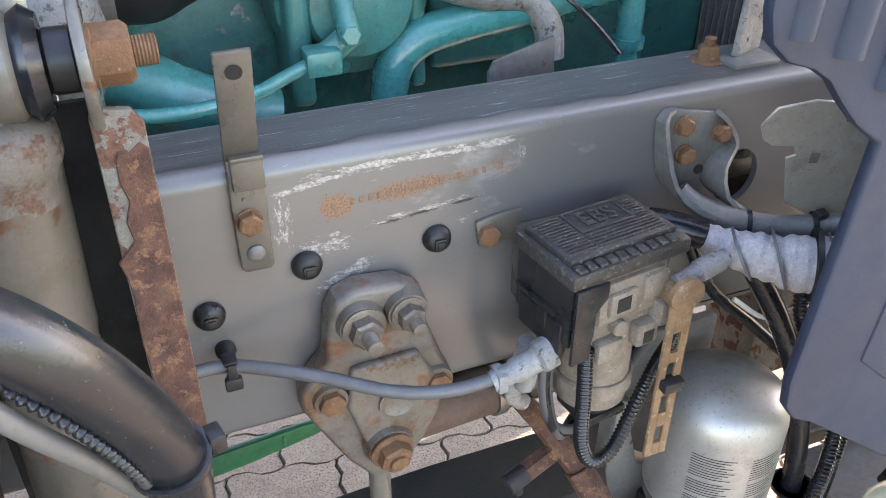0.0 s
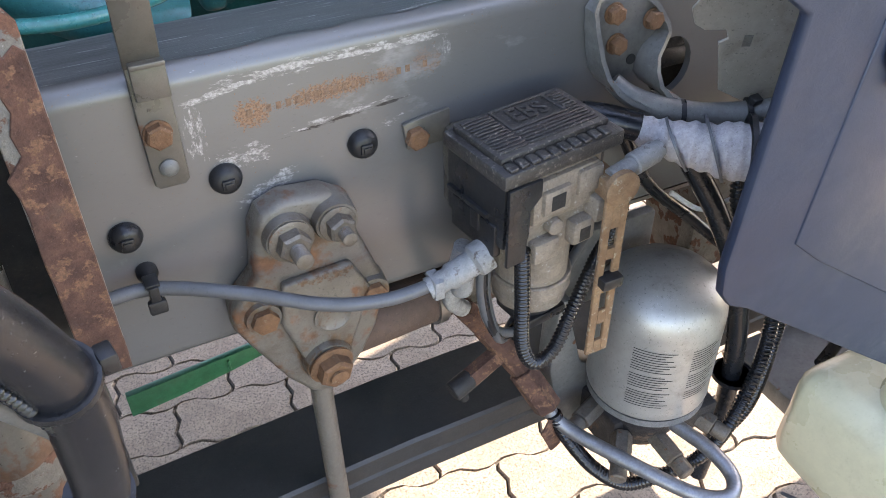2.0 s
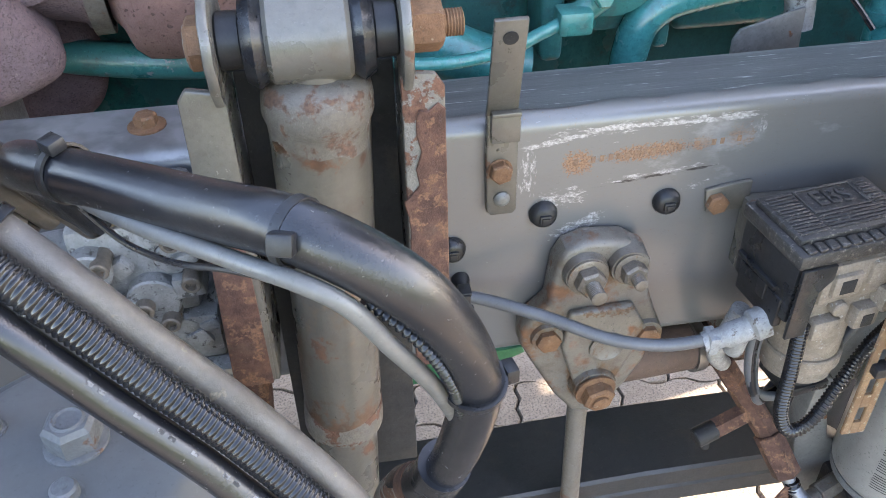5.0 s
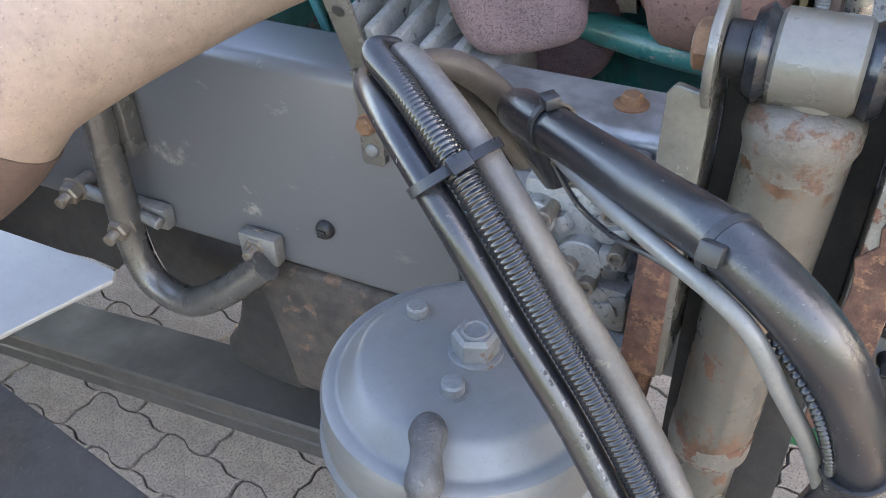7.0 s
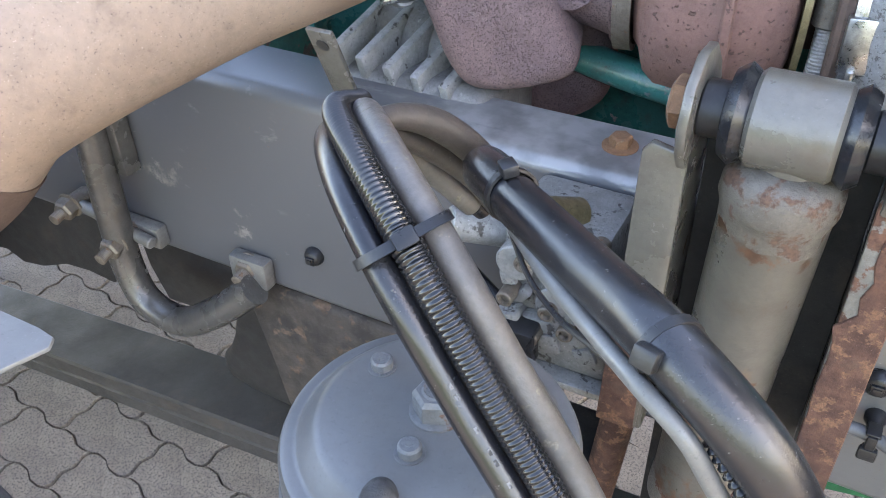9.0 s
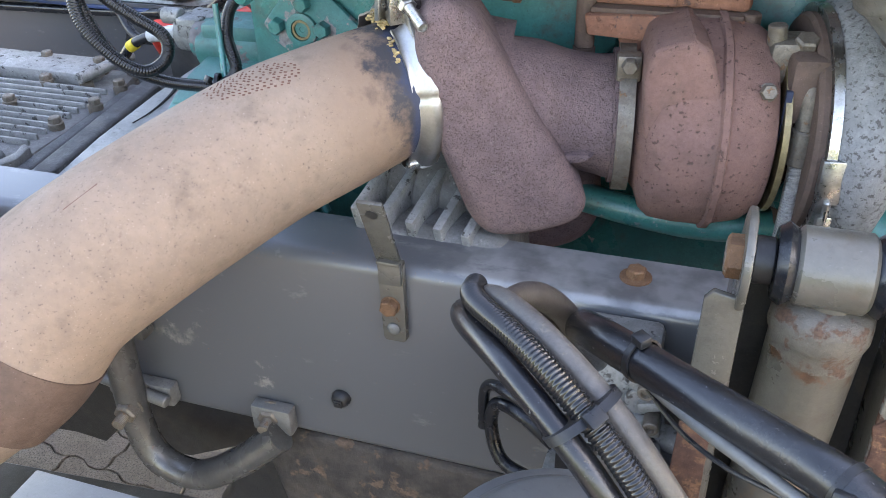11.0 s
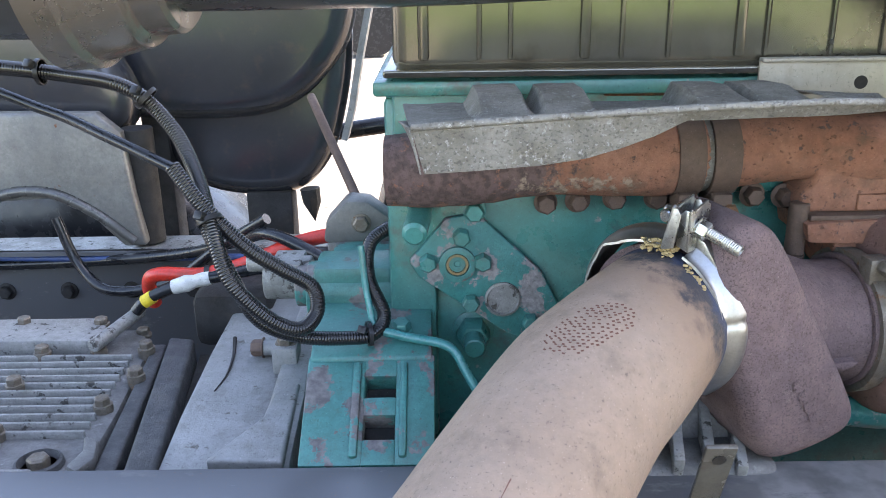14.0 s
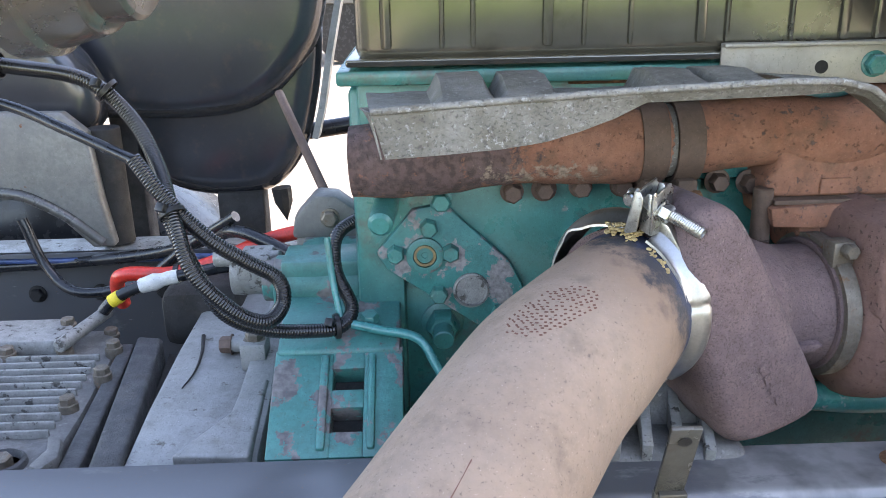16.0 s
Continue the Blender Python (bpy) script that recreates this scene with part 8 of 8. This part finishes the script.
part("upper_bulge", outline([(-0.93, 1.55), (-0.925, 1.40), (-0.945, 1.30), (-0.978, 1.245), (-1.03, 1.19), (-1.10, 1.155), (-1.20, 1.145), (-1.32, 1.15), (-1.60, 1.16), (-1.90, 1.18), (-1.90, 1.60), (-1.3, 1.65)], (0, 1.02, 0), (1, 0, 0), (0, 0, 1), 0.10, 0.060, 8, rounds=2), M_FENDER, fd, sharp=60)
part("lower_bulge", outline([(-0.945, 1.36), (-0.95, 1.24), (-0.972, 1.14), (-0.99, 1.08), (-1.03, 1.02), (-1.08, 0.99), (-1.17, 0.986), (-1.26, 1.005), (-1.32, 1.06), (-1.33, 1.20), (-1.20, 1.36)], (0, 1.04, 0), (1, 0, 0), (0, 0, 1), 0.085, 0.045, 7, rounds=2), M_FENDER, fd, sharp=60)
part("rear_bulge", outline([(-1.33, 1.26), (-1.32, 1.18), (-1.36, 1.13), (-1.42, 1.10), (-1.50, 1.12), (-1.62, 1.16), (-1.85, 1.22), (-1.85, 1.40), (-1.45, 1.40)], (0, 0.92, 0), (1, 0, 0), (0, 0, 1), 0.10, 0.045, 7, rounds=2), M_FENDER, fd, sharp=60)
# Pale colour stands in for the highlight on the fender's edge.
part("rim", wall_strip([(-0.905, 1.50), (-0.912, 1.36), (-0.935, 1.26), (-0.955, 1.16), (-0.972, 1.10)], 0.97, 1.03, 0.012), M_BELL, fd, "edge strip with its bright highlight put into a pale colour")
part("leg", box(-1.36, -1.31, 0.96, 1.02, 0.0, 1.2, 0.004), M_DARK, fd)
part("leg", box(-1.17, -1.08, 0.96, 1.02, 0.0, 1.0, 0.004), M_DARK, fd)
part("spike", lathe((-1.045, 0.97, 1.005), (0.1, 0, -1), [(0, 0.02), (0.03, 0.018), (0.07, 0.0)], 8), M_DARK, fd)
st = thing("support_strut", (-0.92, 0.7, 0.95), "thin dark strut down to the engine mount", "strut")
part("strut", rod((-0.905, 0.52, 1.11), (-0.99, 0.70, 1.23), 0.007), M_BROWN, st)
pb = thing("pedal_bracket", (-1.5, 0.8, 0.95), "pale cast bracket on the far rail", "bracket")
part("casting", outline([(-1.72, 1.20), (-1.37, 1.195), (-1.332, 1.16), (-1.322, 1.04), (-1.310, 0.955), (-1.35, 0.955), (-1.40, 1.01), (-1.47, 1.045), (-1.56, 1.04), (-1.64, 0.99), (-1.68, 0.95), (-1.75, 0.95)], (0, 0.80, 0), (1, 0, 0), (0, 0, 1), 0.03, 0.008, 3), M_PAINT, pb)
part("arch_lip", tube([(-1.68, 0.772, 0.96), (-1.63, 0.77, 1.0), (-1.555, 0.768, 1.052), (-1.47, 0.768, 1.057), (-1.395, 0.77, 1.02), (-1.33, 0.772, 0.965)], 0.010, 12), M_TUBESTEEL, pb)
# Dark discs stand in for the holes through the plate.
for x, z in ((-1.40, 1.05), (-1.42, 1.12), (-1.48, 1.15), (-1.55, 1.13)):
    part("stain", lathe((x, 0.7795, z), (0, -1, 0), [(0, 0.008), (0.001, 0.008), (0.001, 0)], 10), M_BROWN, pb)
part("damper", rod((-1.32, 0.82, 0.95), (-1.32, 0.82, 1.16), 0.028), M_DARK, pb)

pk = thing("parked_truck", (0.6, 14, 0), "pale parked truck far across the yard with a yellow marker lamp", "truck")
part("body", box(-3.2, -1.12, 12.0, 14.0, 1.15, 3.2, 0.05), M_BELL, pk)
part("bed", box(-3.3, -1.05, 12.0, 14.0, 0.85, 1.15, 0.04), M_PAINT, pk)
part("marker_lamp", box(-1.22, -1.06, 11.96, 12.0, 0.98, 1.12, 0.01), M_YELLOW, pk, "yellow marker lamp")
for x in (-1.8, -2.8):
    part("wheel", rod((x, 12.1, 0.48), (x, 12.5, 0.48), 0.48, seg=28), M_RUBBER, pk)
tw = thing("truck_wheel", (-1.62, 1.3, 0.0), "black rubber truck wheel under the far fender", "truck wheel")
part("tyre", lathe((-1.62, 1.10, 0.51), (0, 1, 0), [(0, 0.28), (0, 0.46), (0.03, 0.505), (0.06, 0.515), (0.26, 0.515), (0.29, 0.505), (0.32, 0.46), (0.32, 0.28)], 48), M_RUBBER, tw)
part("rim", lathe((-1.62, 1.14, 0.51), (0, 1, 0), [(0, 0.0), (0, 0.10), (0.05, 0.12), (0.05, 0.24), (0.0, 0.285), (0.2, 0.285), (0.2, 0)], 36), M_PAINT, tw)
ar = thing("far_mudguard", (-0.8, 1.3, 0.0), "dark round mudguard beyond the far rail", "mudguard")
part("guard", lathe((-0.72, 1.25, 0.86), (0, 1, 0), [(0, 0), (0, 0.20), (0.02, 0.215), (0.25, 0.215), (0.25, 0)], 40), M_FENDER, ar)
part("stay", rod((-1.02, 1.12, 1.085), (-0.70, 1.14, 1.125), 0.018), M_RUBBER, ar)
part("post", box(-0.75, -0.69, 1.3, 1.36, 0, 0.7, 0.004), M_DARK, ar)

# front end of the engine: teal pipes, pump, radiator
cp = thing("coolant_pipes", (0.3, 0.2, 0.9), "teal painted coolant pipes at the engine front", "pipe")
part("big_pipe", tube([(0.181, 0.20, 0.78), (0.186, 0.20, 0.86), (0.189, 0.20, 0.90), (0.198, 0.20, 0.932), (0.222, 0.20, 0.953), (0.262, 0.20, 0.963), (0.325, 0.20, 0.971), (0.395, 0.20, 0.980), (0.50, 0.21, 0.99), (0.60, 0.25, 0.995)], 0.0205, 22), M_TEALPIPE, cp)
part("bend_pipe", tube([(0.43, 0.24, 1.03), (0.465, 0.225, 1.015), (0.484, 0.21, 0.975), (0.484, 0.205, 0.90), (0.484, 0.205, 0.82)], 0.015, 20), M_TEALPIPE, cp)
part("pipe_collar", ring_band((0.484, 0.205, 0.915), (0, 0, 1), 0.015, 0.012, 0.004, 24), M_TEALPIPE, cp)
part("left_pipe", tube([(-0.17, 0.20, 1.0), (-0.08, 0.19, 0.965), (0.0, 0.17, 0.925), (0.06, 0.17, 0.905)], 0.030, 22), M_TEALPIPE, cp)
part("thin_pipe", tube([(-0.14, 0.11, 0.963), (-0.04, 0.105, 0.952), (0.03, 0.12, 0.952), (0.07, 0.14, 0.957), (0.10, 0.155, 0.962)], 0.0065, 14), M_TEALPIPE, cp)
part("pump", join(lathe((0.16, 0.262, 1.0), (0, -1, 0), [(0, 0.085), (0.045, 0.080), (0.055, 0.06), (0.075, 0.052), (0.08, 0.03), (0.08, 0)], 32), rod((0.10, 0.16, 0.955), (0.145, 0.17, 0.98), 0.013), rod((0.135, 0.15, 0.985), (0.135, 0.19, 1.03), 0.011), box(0.09, 0.125, 0.14, 0.17, 0.95, 0.975, 0.004), hexhead((0.135, 0.15, 0.985), (0, -1, 0.2), 0.018, 0.01)), M_TEAL, cp, "teal pump with pipe union")
for k in range(6):
    a = k * math.pi / 3 + 0.3
    part("pump_bolt", hexhead((0.16 + 0.07 * math.cos(a), 0.219, 1.0 + 0.07 * math.sin(a)), (0, -1, 0), 0.014, 0.010, 0.010, 0, k), M_TEAL, cp)
for k in range(6):
    part("cast_bar", box(0.168 + 0.001 * k, 0.176 + 0.001 * k, 0.1845, 0.188, 0.962 + 0.011 * k, 0.9685 + 0.011 * k, 0.001), M_TEAL, cp)
part("pump_rib", box(0.085, 0.11, 0.19, 0.262, 0.90, 1.08, 0.008, 3), M_TEAL, cp)
part("pump_rib", box(0.215, 0.232, 0.20, 0.262, 0.90, 1.08, 0.006, 3), M_TEAL, cp)
part("belt_cover", join(box(0.25, 0.42, 0.235, 0.262, 0.90, 1.09, 0.012, 3), lathe((0.34, 0.262, 1.02), (0, -1, 0), [(0, 0.10), (0.02, 0.095), (0.034, 0.07), (0.034, 0)], 30)), M_TEAL, cp)
part("cast_pipe", tube([(0.21, 0.20, 1.05), (0.24, 0.19, 1.015), (0.29, 0.19, 0.995), (0.34, 0.19, 0.985), (0.365, 0.185, 0.955), (0.368, 0.18, 0.92)], 0.016, 18), M_ALU, cp, "bare cast elbow")
part("bracket", outline([(0.285, 0.925), (0.292, 0.936), (0.33, 0.943), (0.368, 0.950), (0.371, 0.90), (0.285, 0.90)], (0, 0.115, 0), (1, 0.15, 0), (0, 0, 1), 0.005, 0.002), M_PAINT, cp)
part("wire", tube([(0.36, 0.19, 1.0), (0.38, 0.16, 0.985), (0.41, 0.15, 0.955), (0.43, 0.14, 0.93)], 0.003, 8), M_RUBBER, cp)
rd = thing("radiator", (0.68, 0.42, 0.5), "dark radiator with fine fins ahead of the engine", "radiator")
part("core", box(0.66, 0.74, 0.12, 0.80, 0.50, 1.45, 0.006), M_DARK, rd)
for k in range(26):
    part("fin", box(0.652, 0.662, 0.14 + 0.0125 * k, 0.143 + 0.0125 * k, 0.6, 1.4, 0.0006, 1), M_PAINT, rd)



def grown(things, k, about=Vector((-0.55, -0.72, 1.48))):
    """Grows finished things about a point near the camera, keeping their proportions and their look from there."""
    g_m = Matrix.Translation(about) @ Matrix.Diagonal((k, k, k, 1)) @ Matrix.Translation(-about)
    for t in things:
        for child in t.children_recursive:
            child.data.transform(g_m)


# Set back or forward in depth to fit the camera's view.
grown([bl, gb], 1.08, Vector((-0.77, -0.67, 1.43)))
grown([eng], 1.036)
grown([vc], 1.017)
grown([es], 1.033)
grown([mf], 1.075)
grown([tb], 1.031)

# ---- paving under the truck ----
pav = tagged(new("paving"), "interlocking grey concrete pavers with wavy edges", "paving", kind="structure")
PA, PB = 0.21, 0.105


def paver_mesh(k):
    """One block with zigzag edges and rounded arrises."""
    def edge(a, b, n, amp, ph):
        pts = []
        for i in range(n):
            t = i / n
            p = Vector(a) * (1 - t) + Vector(b) * t
            d = (Vector(b) - Vector(a)).normalized()
            nrm = Vector((d.y, -d.x))
            s = max(-1, min(1, 3.0 * math.sin(2 * math.pi * (t * 2 + ph))))
            pts.append(p + nrm * amp * s)
        return pts
    w, h = PA / 2, PB / 2
    ring = edge((-w, -h), (w, -h), 16, -0.0060, 0) + edge((w, -h), (w, h), 8, 0.0042, 0) + edge((w, h), (-w, h), 16, -0.0060, 0) + edge((-w, h), (-w, -h), 8, 0.0042, 0)
    rnd = random.Random(k)
    bm = bmesh.new()
    levels = ((0.988, -0.012), (0.980, -0.005), (0.958, 0.0))
    rows = [[bm.verts.new((p.x * s - (0 if s > 0.96 else 0) , p.y * (s if s > 0.95 else s - 0.02), z + rnd.uniform(-0.0006, 0.0006))) for p in ring] for s, z in levels]
    for a, b in zip(rows, rows[1:]):
        for i in range(len(ring)):
            j = (i + 1) % len(ring)
            bm.faces.new((a[i], a[j], b[j], b[i]))
    bm.faces.new(rows[-1])
    me = bpy.data.meshes.new("paver")
    bm.to_mesh(me)
    bm.free()
    me.materials.append(M_PAVER)
    me.shade_smooth()
    me.set_sharp_from_angle(angle=radians(40))
    return me


blocks = [paver_mesh(k) for k in range(5)]
rnd = random.Random(5)
jb = bmesh.new()
bmesh.ops.create_grid(jb, x_segments=1, y_segments=1, size=0.5)
jo = link("joint_bed", move(jb, Matrix.Translation((0, 0.4, -0.008)) @ Matrix.Diagonal((6.4, 4.4, 1, 1))), M_JOINT, pav)
turn = Matrix.Rotation(radians(-8), 4, "Z")
near, rest = [], []
for j in range(-14, 34):
    for i in range(-16, 17):
        x = (i + (0.5 if j % 2 else 0)) * PA
        y = j * PB
        p = turn @ Vector((x, y, 0))
        z = rnd.uniform(-0.0015, 0.0015)
        m = Matrix.Translation((p.x, p.y + 0.1, z)) @ turn @ Matrix.Rotation(rnd.uniform(-0.006, 0.006), 4, "Z")
        key = rnd.randrange(5)
        if -1.9 < p.x < 1.0 and -0.12 < p.y + 0.1 < 0.95:
            near.append((m, key))
        elif abs(p.x) < 3.1 and -1.5 < p.y < 2.4:
            rest.append((m, key))
for m, key in near[:300]:
    o = new("paver", blocks[key])
    o.parent = pav
    o.matrix_basis = m
rb2 = bmesh.new()
for m, key in near[300:] + rest:
    tmp = blocks[key].copy()
    tmp.transform(m)
    rb2.from_mesh(tmp)
    bpy.data.meshes.remove(tmp)
tagged(link("more_pavers", rb2, M_PAVER, pav), kind="stuff")
